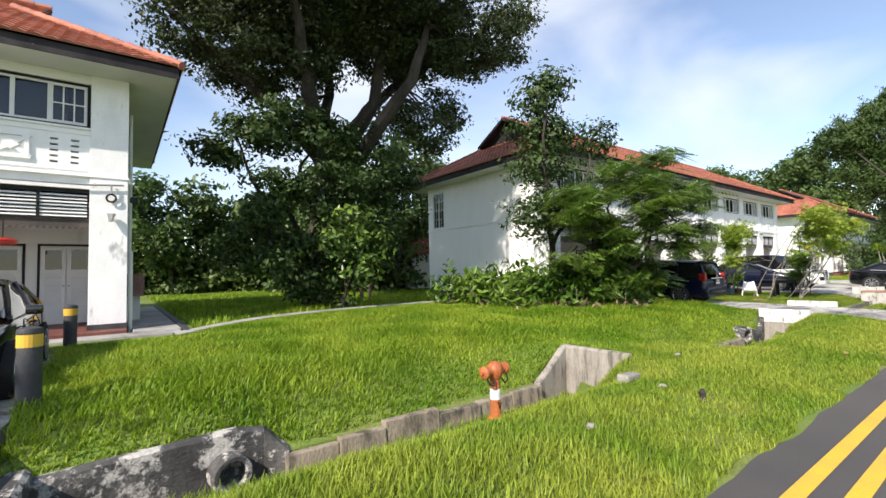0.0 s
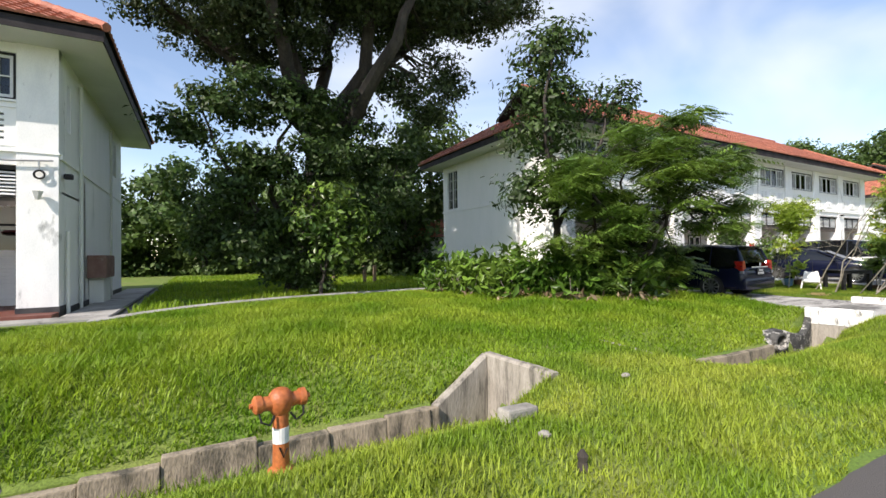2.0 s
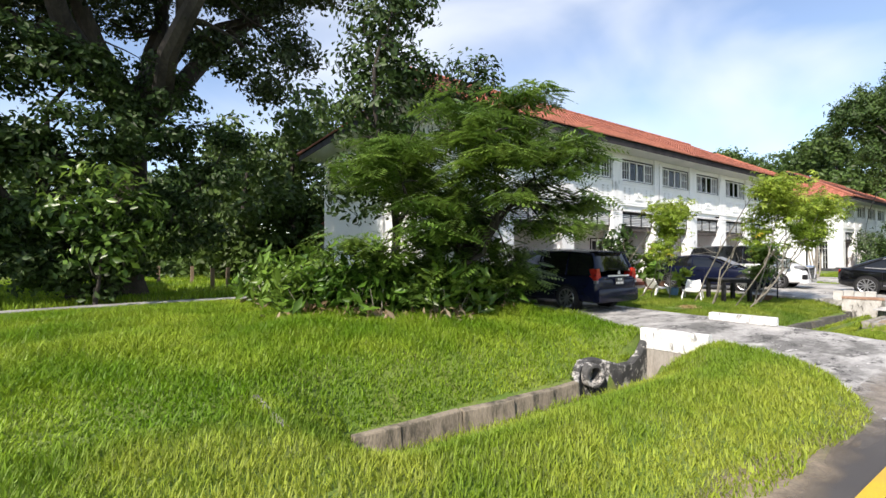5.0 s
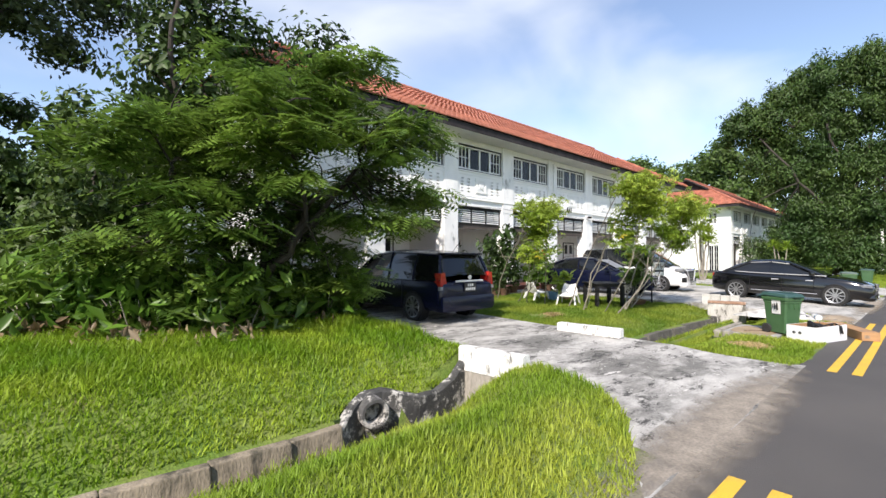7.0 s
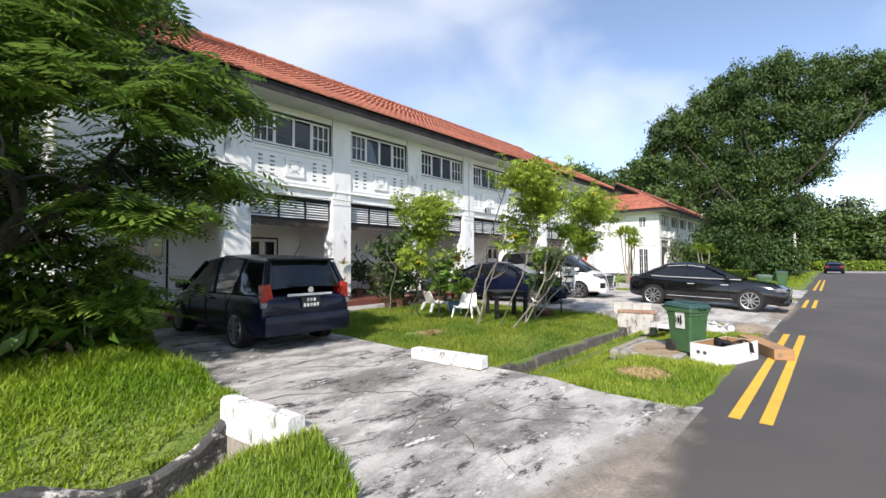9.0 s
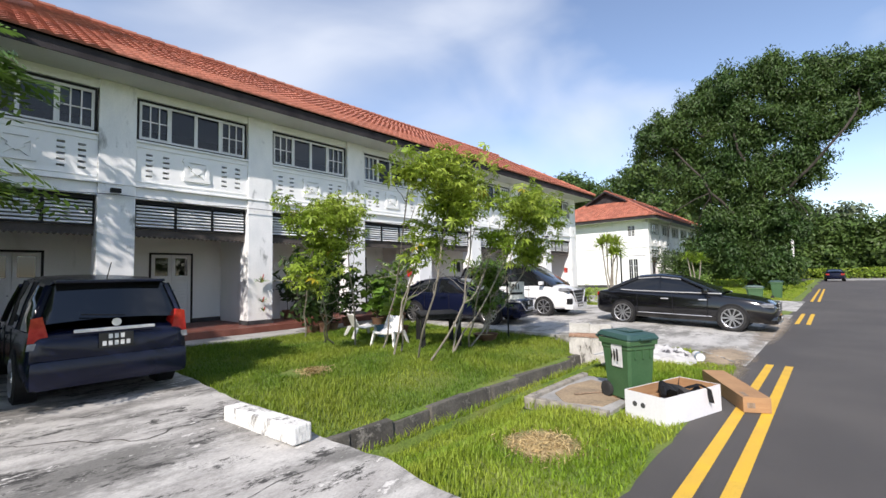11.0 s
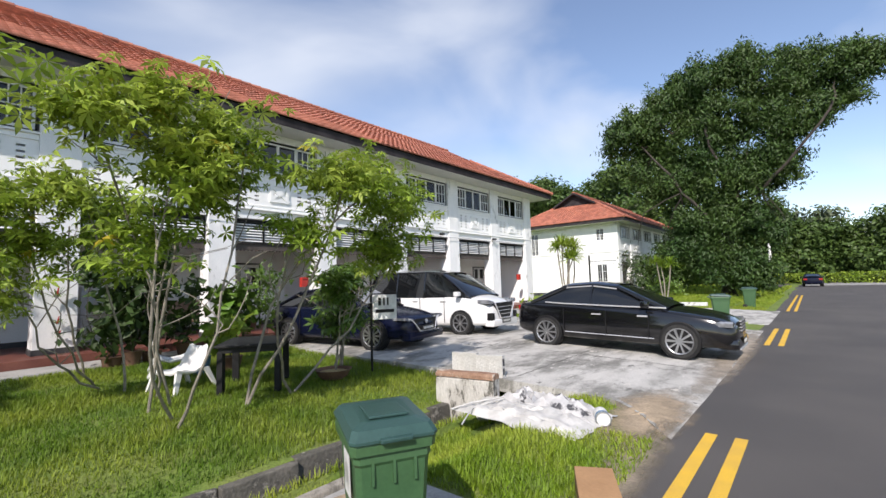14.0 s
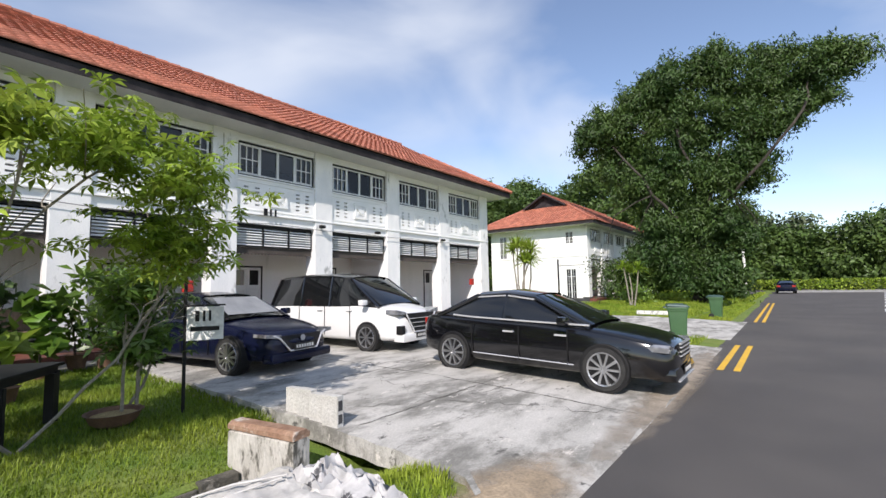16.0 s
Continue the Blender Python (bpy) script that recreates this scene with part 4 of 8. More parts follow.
def house(label, m, bays, door_at=(), blinds=(), ends=(True, True), party=2, detail=True, veranda=2.4, cut_floor=0.38, end_holes=((), ()), loose_tiles=False):
    h = thing("house", label, "house", m)
    L = bays * PITCH + PIL
    # pillars
    for i in range(bays + 1):
        x = i * PITCH
        part("pillar", MB().box(x, -0.06, 0.02, x + PIL, 0.46, EAVE, 0.012), M["pillar"], h)
        part("pillar_base", MB().box(x - 0.012, -0.075, 0.0, x + PIL + 0.012, 0.475, 0.50), M["plinth"], h, "black painted pillar base")
    part("ledge", MB().box(-0.02, -0.085, 3.89, L + 0.02, 0.0, 3.93), M["wall"], h)
    part("top_beam", MB().box(0, 0.0, 6.07, L, 0.16, EAVE + 0.02), M["wall"], h)
    for i in range(bays):
        x0, x1 = i * PITCH + PIL + 0.003, (i + 1) * PITCH - 0.003
        parapet(h, x0, x1, 0.0)
        bay_window(h, x0 + 0.03, x1 - 0.03, 5.05, 6.06, 0.05, i in blinds)
        louvre_panel(h, x0 + 0.02, x1 - 0.02, 2.93, 3.60, 0.12)
        # hanging valance
        val = MB()
        st = (x1 - x0 - 0.04) / 24
        low = [(x0 + 0.02 + k * st * 0.5, 2.70 + 0.045 * (k % 2)) for k in range(49)]
        n = len(low)
        val.add([(a, 0.145, z) for a, z in low] + [(a, 0.145, 2.92) for a, z in low] + [(a, 0.16, z) for a, z in low],
                [(k, k + 1, n + k + 1, n + k) for k in range(n - 1)] + [(k, 2 * n + k, 2 * n + k + 1, k + 1) for k in range(n - 1)])
        part("valance", val, M["valance"], h, "dark scalloped timber valance")
    # veranda floor, back wall, ceiling, party walls
    part("veranda_floor", MB().box(-0.0, -0.62, -0.1, L, veranda + 0.1, cut_floor, 0.01), M["veranda"], h, "red tiled veranda floor")
    holes = [(i * PITCH + PIL + dx, i * PITCH + PIL + dx + 1.05, cut_floor - 1, cut_floor + 2.05) for i, dx in door_at]
    part("back_wall", MB().pierced(0, L, cut_floor, 3.62, veranda, veranda + 0.15, holes), M["wall"], h)
    cuts = sorted((a - 0.05, b + 0.05) for a, b, *_ in holes)
    for a, b in zip([0.0] + [q[1] for q in cuts], [q[0] for q in cuts] + [L]):
        part("skirting", MB().box(a, veranda - 0.012, cut_floor, b, veranda, cut_floor + 0.13), M["plinth"], h, "black painted skirting")
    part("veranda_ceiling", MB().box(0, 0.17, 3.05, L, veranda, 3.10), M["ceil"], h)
    for i, dx in door_at:
        louvre_door(h, i * PITCH + PIL + dx, veranda - 0.005, cut_floor)
    for i in range(0, bays + 1, party):
        part("party_wall", MB().box(i * PITCH + 0.25, 0.46, cut_floor, i * PITCH + 0.47, veranda, 3.06), M["wall"], h)
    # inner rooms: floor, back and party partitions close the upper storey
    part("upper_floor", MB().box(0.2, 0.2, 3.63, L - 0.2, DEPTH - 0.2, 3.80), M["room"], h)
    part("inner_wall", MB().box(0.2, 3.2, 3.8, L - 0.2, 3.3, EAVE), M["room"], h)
    # end walls and rear wall
    for k, x in enumerate((0.0, L)):
        sgn = 1 if k == 0 else -1
        hs = list(end_holes[k])
        mb = MB().pierced(0.46, DEPTH, 0.05, EAVE + 0.02, -0.0, 0.2, hs)
        mb.v = [(x + sgn * p[1], p[0], p[2]) for p in mb.v]
        part("end_wall", mb, M["wall"], h)
        for a, b, c, d in hs:
            fr = MB()
            fr.pierced(a, b, c, d, 0.03, 0.10, [(a + .05 + q * (b - a) / 2, a + (q + 1) * (b - a) / 2 - .04, c + .05, d - .05) for q in (0, 1)])
            sash_grid(fr, a, b, c, d, 0.02, 0.04, 4, 4, 0.025)
            fr.v = [(x + sgn * p[1], p[0], p[2]) for p in fr.v]
            w = part("window", fr, M["frame"], h, "white barred side window")
            gl = MB().box(a, 0.075, c, b, 0.08, d)
            gl.v = [(x + sgn * p[1], p[0], p[2]) for p in gl.v]
            part("pane", gl, M["carglass"], w, "dark glass")
        bd = MB().box(0.0, 0.3 + 0.16, 0.0, 0.02, DEPTH, 0.42)
        bd.v = [(x - sgn * p[0], p[1], p[2]) for p in bd.v]
        part("plinth", bd, M["plinth"], h, "black painted plinth")
        le = MB().box(0.0, 0.0, 3.80, 0.05, DEPTH, 3.92)
        le.v = [(x - sgn * p[0], p[1], p[2]) for p in le.v]
        part("ledge", le, M["wall"], h)
    part("rear_wall", MB().box(0.2, DEPTH - 0.2, 0.05, L - 0.2, DEPTH, EAVE), M["wall"], h)
    # eaves: soffit, fascia
    o = OVER
    part("soffit", MB().box(-o + 0.03, -o + 0.03, EAVE - 0.02, L + o - 0.03, DEPTH + o - 0.03, EAVE + 0.02), M["soffit"], h, "pale grey boarded soffit")
    fa = MB()
    fa.box(-o, -o, EAVE - 0.03, L + o, -o + 0.03, EAVE + 0.22).box(-o, DEPTH + o - 0.03, EAVE - 0.03, L + o, DEPTH + o, EAVE + 0.22)
    fa.box(-o, -o + 0.03, EAVE - 0.03, -o + 0.03, DEPTH + o - 0.03, EAVE + 0.22).box(L + o - 0.03, -o + 0.03, EAVE - 0.03, L + o, DEPTH + o - 0.03, EAVE + 0.22)
    part("fascia", fa, M["fascia"], h, "weathered charcoal fascia board")
    # hipped roof with a small gablet at each end
    ez = EAVE + 0.25
    half = DEPTH / 2 + o
    rz = ez + half * SLOPE
    e = o + 0.06
    gab = 3.4                                            # run of the hip before the gablet
    gz = ez + gab * SLOPE
    xl, xr, ym = -e, L + e, DEPTH / 2
    A, B_, C_, D_ = (xl, -e, ez), (xr, -e, ez), (xr, DEPTH + e, ez), (xl, DEPTH + e, ez)
    gl, gr = xl + gab, xr - gab
    yg0, yg1 = -e + gab, DEPTH + e - gab
    under = MB()
    under.add([A, B_, (gr, yg0, gz), (gl, yg0, gz)], [(0, 1, 2, 3)])
    under.add([D_, C_, (gr, yg1, gz), (gl, yg1, gz)], [(3, 2, 1, 0)])
    under.add([A, (gl, yg0, gz), (gl, yg1, gz), D_], [(0, 1, 2, 3)])
    under.add([B_, (gr, yg0, gz), (gr, yg1, gz), C_], [(3, 2, 1, 0)])
    under.add([(gl - .5, yg0, gz), (gr + .5, yg0, gz), (gr + .5, ym, rz), (gl - .5, ym, rz), (gr + .5, yg1, gz), (gl - .5, yg1, gz)], [(0, 1, 2, 3), (3, 2, 4, 5)])
    under.v = [(p[0], p[1], p[2] - 0.02) for p in under.v]
    roof = part("roof", under, M["fascia"], h, "hipped clay-tiled roof with small gablets")
    single = (18, 66, 6) if loose_tiles else None        # the tiles nearest to the road are pieces of their own
    tl = wavy_slope(A, B_, (gl, yg0, gz), (gr, yg0, gz), skip=single)
    t2 = wavy_slope((gl - .5, yg0, gz), (gr + .5, yg0, gz), (gl - .5, ym, rz), (gr + .5, ym, rz))
    tl.add(t2.v, t2.f)
    if detail:
        for a, b, c, d in ((D_, A, (gl, yg1, gz), (gl, yg0, gz)), (B_, C_, (gr, yg0, gz), (gr, yg1, gz))):
            t3 = wavy_slope(a, b, c, d)
            tl.add(t3.v, t3.f)
    part("roof_tiles", tl, M["tile"], roof, "orange-red clay pantiles", kind="stuff")
    if single:
        slope_len = math.hypot(gab, gab * SLOPE)
        nc = max(1, round(slope_len / 0.30))
        piece = wavy_slope((0, 0, 0), (0.25, 0, 0), (0, 0.001, slope_len / nc), (0.25, 0.001, slope_len / nc), courses=1.0)
        keep = piece.f[:8]
        pm = MB()
        pm.v, pm.f = piece.v[:15], keep
        pme = pm.mesh("roof_tile", M["tile_piece"], True)
        tilt = math.degrees(math.atan2(gab, gab * SLOPE))
        for c in range(single[2]):
            for i in range(single[0], single[1]):
                f = c / nc
                part("roof_tile", pme, None, roof, m=pose(xl + i * 0.25, -e + gab * f, ez + gab * SLOPE * f, -tilt, 0, 0))
    for x, s in ((gl, -1), (gr, 1)):
        gb = MB()
        gb.add([(x, yg0, gz), (x, yg1, gz), (x, ym, rz - 0.05)], [(0, 1, 2)])
        for y0, y1 in ((yg0, ym), (yg1, ym)):
            gb.add([(x + s * .5, y0, gz - 0.10), (x + s * .5, y1, rz - 0.10), (x + s * .5, y1, rz + 0.06), (x + s * .5, y0, gz + 0.06),
                    (x + s * .46, y0, gz - 0.10), (x + s * .46, y1, rz - 0.10), (x + s * .46, y1, rz + 0.06), (x + s * .46, y0, gz + 0.06)],
                   [(0, 1, 2, 3), (7, 6, 5, 4), (0, 4, 5, 1), (3, 2, 6, 7)])
        part("gablet", gb, M["fascia"], roof, "dark timber gablet")
    def capline(p, q):
        p, q = Vector(p), Vector(q)
        n = max(1, round((q - p).length / 0.4))
        for k in range(n):
            a, b = p.lerp(q, k / n), p.lerp(q, (k + 1.06) / n)
            part("ridge_cap", MB().tube([a + Vector((0, 0, 0.03)), b + Vector((0, 0, 0.045))], [0.10, 0.115], 8), M["tile_piece"], roof, smooth=True)
    capline((gl - .5, ym, rz), (gr + .5, ym, rz))
    for p, q in ((A, (gl, yg0, gz)), (B_, (gr, yg0, gz)), (D_, (gl, yg1, gz)), (C_, (gr, yg1, gz))):
        capline(p, q)
    return h


HB = pose(14.75, 12.42, 0.0, 0, 0, 0.25)
house("white two-storey terrace house with red tiled roof", HB, 8, door_at=((0, 1.0), (1, 1.0), (3, 0.9), (4, 1.1), (6, 0.8), (5, 1.0), (7, 1.0)), blinds=(6,), end_holes=(((7.4, 8.4, 3.95, 6.0),), ((2.2, 3.0, 4.75, 5.85),)), loose_tiles=True)
LA = 5 * PITCH + PIL
house("white two-storey terrace house beside the near drive", pose(0.18 - LA, 12.96, 0.0), 5, door_at=((4, 0.22), (4, 1.6), (3, 0.4)), blinds=(4,), end_holes=((), ((0.62, 1.0, 4.6, 5.75), (6.9, 7.7, 4.6, 5.9))))
house("white two-storey house beyond the forecourt", pose(57.6, 12.6, 0.0), 6, door_at=((0, 1.0),), blinds=(), end_holes=(((1.1, 1.75, 4.85, 5.85), (7.3, 8.0, 3.8, 5.9), (0.95, 1.8, 0.3, 2.8)), ()))

# aprons
tagged(part("apron", MB().box(14.2, 10.85, -0.1, 43.0, 11.8, 0.22, 0.02), M["apron"]), "narrow concrete apron along the veranda", "apron", kind="structure")
tagged(part("apron", MB().box(-17.0, 11.7, -0.1, 1.2, 12.36, 0.31, 0.02), M["apron"]), "pale concrete apron beside the near house", "apron", kind="structure")
tagged(part("gutter", MB().box(1.252, 11.6, -0.1, 1.33, 22.5, 0.34, 0.01).box(1.33, 11.6, -0.1, 1.46, 22.5, 0.285), M["plinth"]), "black open gutter beside the end wall apron", "gutter", kind="structure")
tagged(part("apron", MB().box(0.3, 12.4, -0.1, 1.25, 22.5, 0.32, 0.02), M["apron"]), "shaded concrete apron along the end wall", "apron", kind="structure")
# outhouse behind
oh = thing("outhouse", "small white outhouse with red tiled roof", "outhouse", pose(15.8, 25.0, 0.1))
part("wall", MB().box(0, 0, 0, 6, 4, 2.6), M["wall"], oh)
part("plinth", MB().box(-0.02, -0.02, 0, 6.02, 4.02, 0.3), M["plinth"], oh)
rt = wavy_slope((-0.5, -0.5, 2.6), (6.5, -0.5, 2.6), (1.5, 2, 3.9), (4.5, 2, 3.9))
t2 = wavy_slope((-0.5, 4.5, 2.6), (-0.5, -0.5, 2.6), (1.5, 2, 3.9), (1.5, 2, 3.9))
rt.add(t2.v, t2.f)
part("roof", rt, M["tile"], oh, "red clay-tiled roof")


# ---- cars ----
def wheel(parent, x, y, r, side, w=0.21, spokes=10, dark=False):
    m = pose(x, y, r) @ pose(0, 0, 0, 90 * side, 0, 0)
    ty = part("wheel", MB().lathe([(r * 0.75, -w / 2), (r * 0.95, -w / 2), (r, -w * 0.32), (r, w * 0.32), (r * 0.95, w / 2), (r * 0.75, w / 2), (r * 0.73, w * 0.2)], 28, cap=False),
              M["tyre"], parent, smooth=True, m=m, label="black rubber tyre on alloy wheel")
    rim = MB().lathe([(r * 0.76, w * 0.5), (r * 0.71, w * 0.47), (r * 0.68, w * 0.1), (0.02, w * 0.08)], 28, cap=False)
    part("rim_back", rim, M["black"], ty, smooth=True)
    sp = MB()
    for k in range(spokes):
        a = k * 2 * math.pi / spokes
        sp.prism([(0.03, -0.014), (r * 0.71, -0.017 - 0.006 * (k % 2)), (r * 0.71, 0.017 + 0.006 * (k % 2)), (0.03, 0.014)], -0.0, 0.03, m=pose(0, 0, w * 0.42) @ pose(0, 0, 0, 0, 0, math.degrees(a)) @ pose(0, 0, 0, 90, 0, 0))
    sp.lathe([(0.06, w * 0.36), (0.06, w * 0.46), (0.03, w * 0.48)], 14)
    sp.lathe([(r * 0.78, w * 0.46), (r * 0.76, w * 0.52), (r * 0.70, w * 0.48), (r * 0.70, w * 0.3)], 28, cap=False)
    part("rim", sp, M["rim"], ty, "grey multi-spoke alloy rim")
    return ty


def car(label, m, paint, L, W, H, body, cabin, wheels, r, roof_paint=None, wagon=False, group="parked cars", chrome_line=False, plate_rear=True, tail="block", spokes=10):
    """body: stations (x, half width, sill z, shoulder z, crown z); cabin: stations (x, half width at belt, belt z, half width at roof, roof z); nose towards +x."""
    c = thing("car", label, "car", m, group)
    P = M[paint]
    rings = []
    for x, w, zs, zb, zc in body:
        half = [(0.0, zs), (w * 0.86, zs), (w * 0.965, zs + 0.07), (w, zs + (zb - zs) * 0.45), (w * 0.985, zs + (zb - zs) * 0.72), (w * 0.94, zb - 0.015), (w * 0.86, zb + 0.012), (w * 0.45, zc - 0.008), (0.0, zc)]
        rings.append([(x, y, z) for y, z in half] + [(x, -y, z) for y, z in half[-2:0:-1]])
    bo = part("body", MB().loft(rings), P, c, smooth=True)
    sub = bo.modifiers.new("smooth", "SUBSURF")
    sub.levels = sub.render_levels = 2
    # cabin glass
    rings, tops = [], []
    for x, wb, zb, wr, zr in cabin:
        half = [(wb, zb - 0.03), (wb + (wr - wb) * 0.5 + 0.012, zb + (zr - zb) * 0.5), (wr, zr - 0.05 * min(1, (zr - zb) * 4)), (wr * 0.86, zr - 0.008), (wr * 0.45, zr + 0.012), (0, zr + 0.018)]
        rings.append([(x, y, z) for y, z in half] + [(x, -y, z) for y, z in half[-2::-1]])
    part("glazing", MB().loft(rings, closed=False), M["carglass"], c, "dark tinted windows", smooth=True)
    rp = M[roof_paint or paint]
    # roof skin over the flat stations
    flat = [k for k in range(len(cabin)) if cabin[k][4] > H - 0.13]
    skin = MB()
    rr = []
    for k in range(flat[0], flat[-1] + 1):
        x, wb, zb, wr, zr = cabin[k]
        half = [(wr + 0.012, zr - 0.075), (wr + 0.006, zr - 0.035), (wr * 0.86, zr + 0.004), (wr * 0.45, zr + 0.024), (0, zr + 0.03)]
        rr.append([(x, y, z) for y, z in half] + [(x, -y, z) for y, z in half[-2::-1]])
    part("roof", skin.loft(rr, closed=False), rp, c, smooth=True)
    # pillars
    def side_point(k, f):
        x, wb, zb, wr, zr = cabin[k]
        y = (wb + (wr - wb) * f) + 0.014 * math.sin(math.pi * f) + 0.004
        return x, y, zb - 0.03 + (zr - zb) * f
    for s in (1, -1):
        def post(a, b, t):
            part("pillar", MB().tube([(a[0], s * a[1], a[2]), ((a[0] + b[0]) / 2, s * ((a[1] + b[1]) / 2 + 0.012), (a[2] + b[2]) / 2), (b[0], s * b[1], b[2])], t, 6), rp, c, smooth=True)
        i0, i1 = flat[0], flat[-1]
        post(side_point(0, 0.1), side_point(i0, 0.97), 0.035)
        post(side_point(len(cabin) - 1, 0.1), side_point(i1, 0.97), 0.04)
        for k in flat[1:-1]:
            x, wb, zb, wr, zr = cabin[k]
            post(side_point(k, 0.0), side_point(k, 0.97), 0.026)
    if chrome_line:
        for s in (1, -1):
            part("trim", MB().tube([(x, s * (wb + 0.016), zb + 0.03) for x, wb, zb, wr, zr in cabin[:-1]], 0.016, 5), M["chrome"], c, "chrome window trim")
            part("sill_trim", MB().tube([(wheels[0] + 0.45, s * (W / 2 + 0.004), 0.36), (wheels[1] - 0.45, s * (W / 2 + 0.004), 0.34)], 0.009, 5), M["chrome"], c, "chrome sill strip")
            part("trim", MB().tube([(x, s * (wr + 0.024), zr - 0.075) for x, wb, zb, wr, zr in cabin[1:-1]], 0.015, 5), M["chrome"], c, "chrome window trim")
    # wheel arches and wheels
    for x in wheels:
        for s in (1, -1):
            part("wheel_arch", MB().lathe([(r + 0.04, -0.20), (r + 0.04, 0.006), (r + 0.025, 0.012), (0.02, 0.0)], 28, m=pose(x, s * (W / 2 - 0.005), r + 0.005) @ pose(0, 0, 0, -90 * s, 0, 0)), M["black"], c, "black wheel arch")
            wheel(c, x, s * (W / 2 - 0.085), r, -s, spokes=spokes)
    # door seams, handles, mirrors
    x_mid = (wheels[0] + wheels[1]) / 2
    for s in (1, -1):
        for x in (x_mid - 0.02, wheels[1] - 0.55, wheels[0] + 0.42):
            part("door_seam", MB().box(x - 0.005, s * (W / 2) - 0.012, 0.32, x + 0.005, s * (W / 2) + 0.003, body[len(body) // 2][3] - 0.02), M["black"], c)
    for s in (1, -1):
        for x in (x_mid - 0.22, x_mid + 0.83 if wagon else x_mid + 0.72):
            zz = body[len(body) // 2][3] - 0.12
            part("handle", MB().box(x - 0.1, s * (W / 2 - 0.005) - 0.02, zz - 0.014, x + 0.1, s * (W / 2 - 0.005) + 0.025, zz + 0.016, 0.008), M["chrome"] if chrome_line else P, c)
        mx = cabin[1][0] - 0.12 if cabin[0][0] < cabin[-1][0] else cabin[0][0] - 0.35
        mz = cabin[0][2] + 0.09
        part("mirror", MB().box(mx - 0.07, s * (W / 2 + 0.02) - 0.02 if s > 0 else s * (W / 2 + 0.02) - 0.16, mz - 0.06, mx + 0.08, s * (W / 2 + 0.02) + (0.16 if s > 0 else 0.02), mz + 0.07, 0.03), P, c, smooth=True)
    return c


def plate(c, x, z, yw, nrm, tilt=0):
    """A black number plate with two rows of plain bars in place of its characters."""
    p = part("number_plate", MB().box(-0.006, -yw / 2, -0.06 if yw > 0.4 else -0.09, 0.006, yw / 2, 0.06 if yw > 0.4 else 0.09, 0.004), M["plate"], c, "black number plate", m=pose(x, 0, z, 0, tilt, 0))
    rows = ((0.0, 7),) if yw > 0.4 else ((0.045, 3), (-0.04, 5))
    for dz, n in rows:
        for k in range(n):
            y = (k - (n - 1) / 2) * 0.062
            part("bar", MB().box(nrm * 0.007 - 0.002, y - 0.02, dz - 0.028, nrm * 0.007 + 0.002, y + 0.02, dz + 0.028), M["plate_bar"], p)


def lamp(c, name, pts, x0, x1, material, label=""):
    """A lamp lens: an outline in y and z between two x, on both sides of the car."""
    for s in (1, -1):
        n = len(pts)
        mb = MB().add([(x0, s * y, z) for y, z in pts] + [(x1, s * y * 0.97, z) for y, z in pts], [tuple(range(n)), tuple(range(2 * n - 1, n - 1, -1))] + [(k, k + n, (k + 1) % n + n, (k + 1) % n) for k in range(n)])
        part(name, mb, material, c, label, smooth=False)


# people carrier, tail towards the road
mpv = car("dark navy blue people carrier parked under the tree", pose(17.42, 9.3, 0.155, 0, 0, 90), "navy", 4.65, 1.74, 1.60,
          [(-2.3, 0.78, 0.30, 0.76, 0.79), (-2.22, 0.85, 0.25, 0.91, 0.93), (-1.9, 0.87, 0.22, 0.93, 0.95), (-0.9, 0.87, 0.20, 0.93, 0.95), (0.5, 0.87, 0.20, 0.92, 0.95), (1.2, 0.87, 0.20, 0.90, 0.95), (1.75, 0.84, 0.22, 0.80, 0.88), (2.2, 0.74, 0.26, 0.66, 0.72), (2.33, 0.62, 0.34, 0.56, 0.58)],
          [(1.35, 0.80, 0.92, 0.74, 0.95), (0.45, 0.82, 0.93, 0.66, 1.52), (-0.35, 0.83, 0.94, 0.67, 1.59), (-1.3, 0.83, 0.94, 0.66, 1.56), (-2.0, 0.81, 0.95, 0.62, 1.50), (-2.2, 0.78, 0.93, 0.70, 1.02)],
          (-1.36, 1.36), 0.315, wagon=True)
lamp(mpv, "tail_lamp", [(0.63, 0.80), (0.825, 0.80), (0.80, 1.08), (0.70, 1.10)], -2.235, -2.0, M["redlamp"], "large red tail lamp")
lamp(mpv, "reversing_lamp", [(0.63, 0.72), (0.835, 0.72), (0.825, 0.797), (0.63, 0.797)], -2.25, -2.0, M["clearlamp"], "clear lower lens")
part("chrome_bar", MB().box(-2.31, -0.42, 0.885, -2.27, 0.42, 0.925, 0.008), M["chrome"], mpv, "chrome tailgate bar")
plate(mpv, -2.312, 0.77, 0.36, -1)
part("spoiler", MB().box(-2.14, -0.58, 1.485, -1.85, 0.58, 1.525, 0.015), M["navy"], mpv, smooth=True)
part("bumper", MB().box(-2.325, -0.825, 0.24, -2.0, 0.825, 0.60, 0.09), M["navy"], mpv, smooth=True)
part("aerial", MB().tube([(-1.7, 0.0, 1.52), (-1.95, 0.0, 1.75)], 0.006, 5), M["black"], mpv)
part("wiper", MB().tube([(-2.26, -0.1, 1.06), (-2.24, 0.35, 1.10)], 0.008, 5), M["black"], mpv)
part("badge", MB().lathe([(0.05, -0.005), (0.05, 0.005)], 14, m=pose(-2.30, 0, 0.985, 0, 90, 0)), M["chrome"], mpv, "small chrome badge")

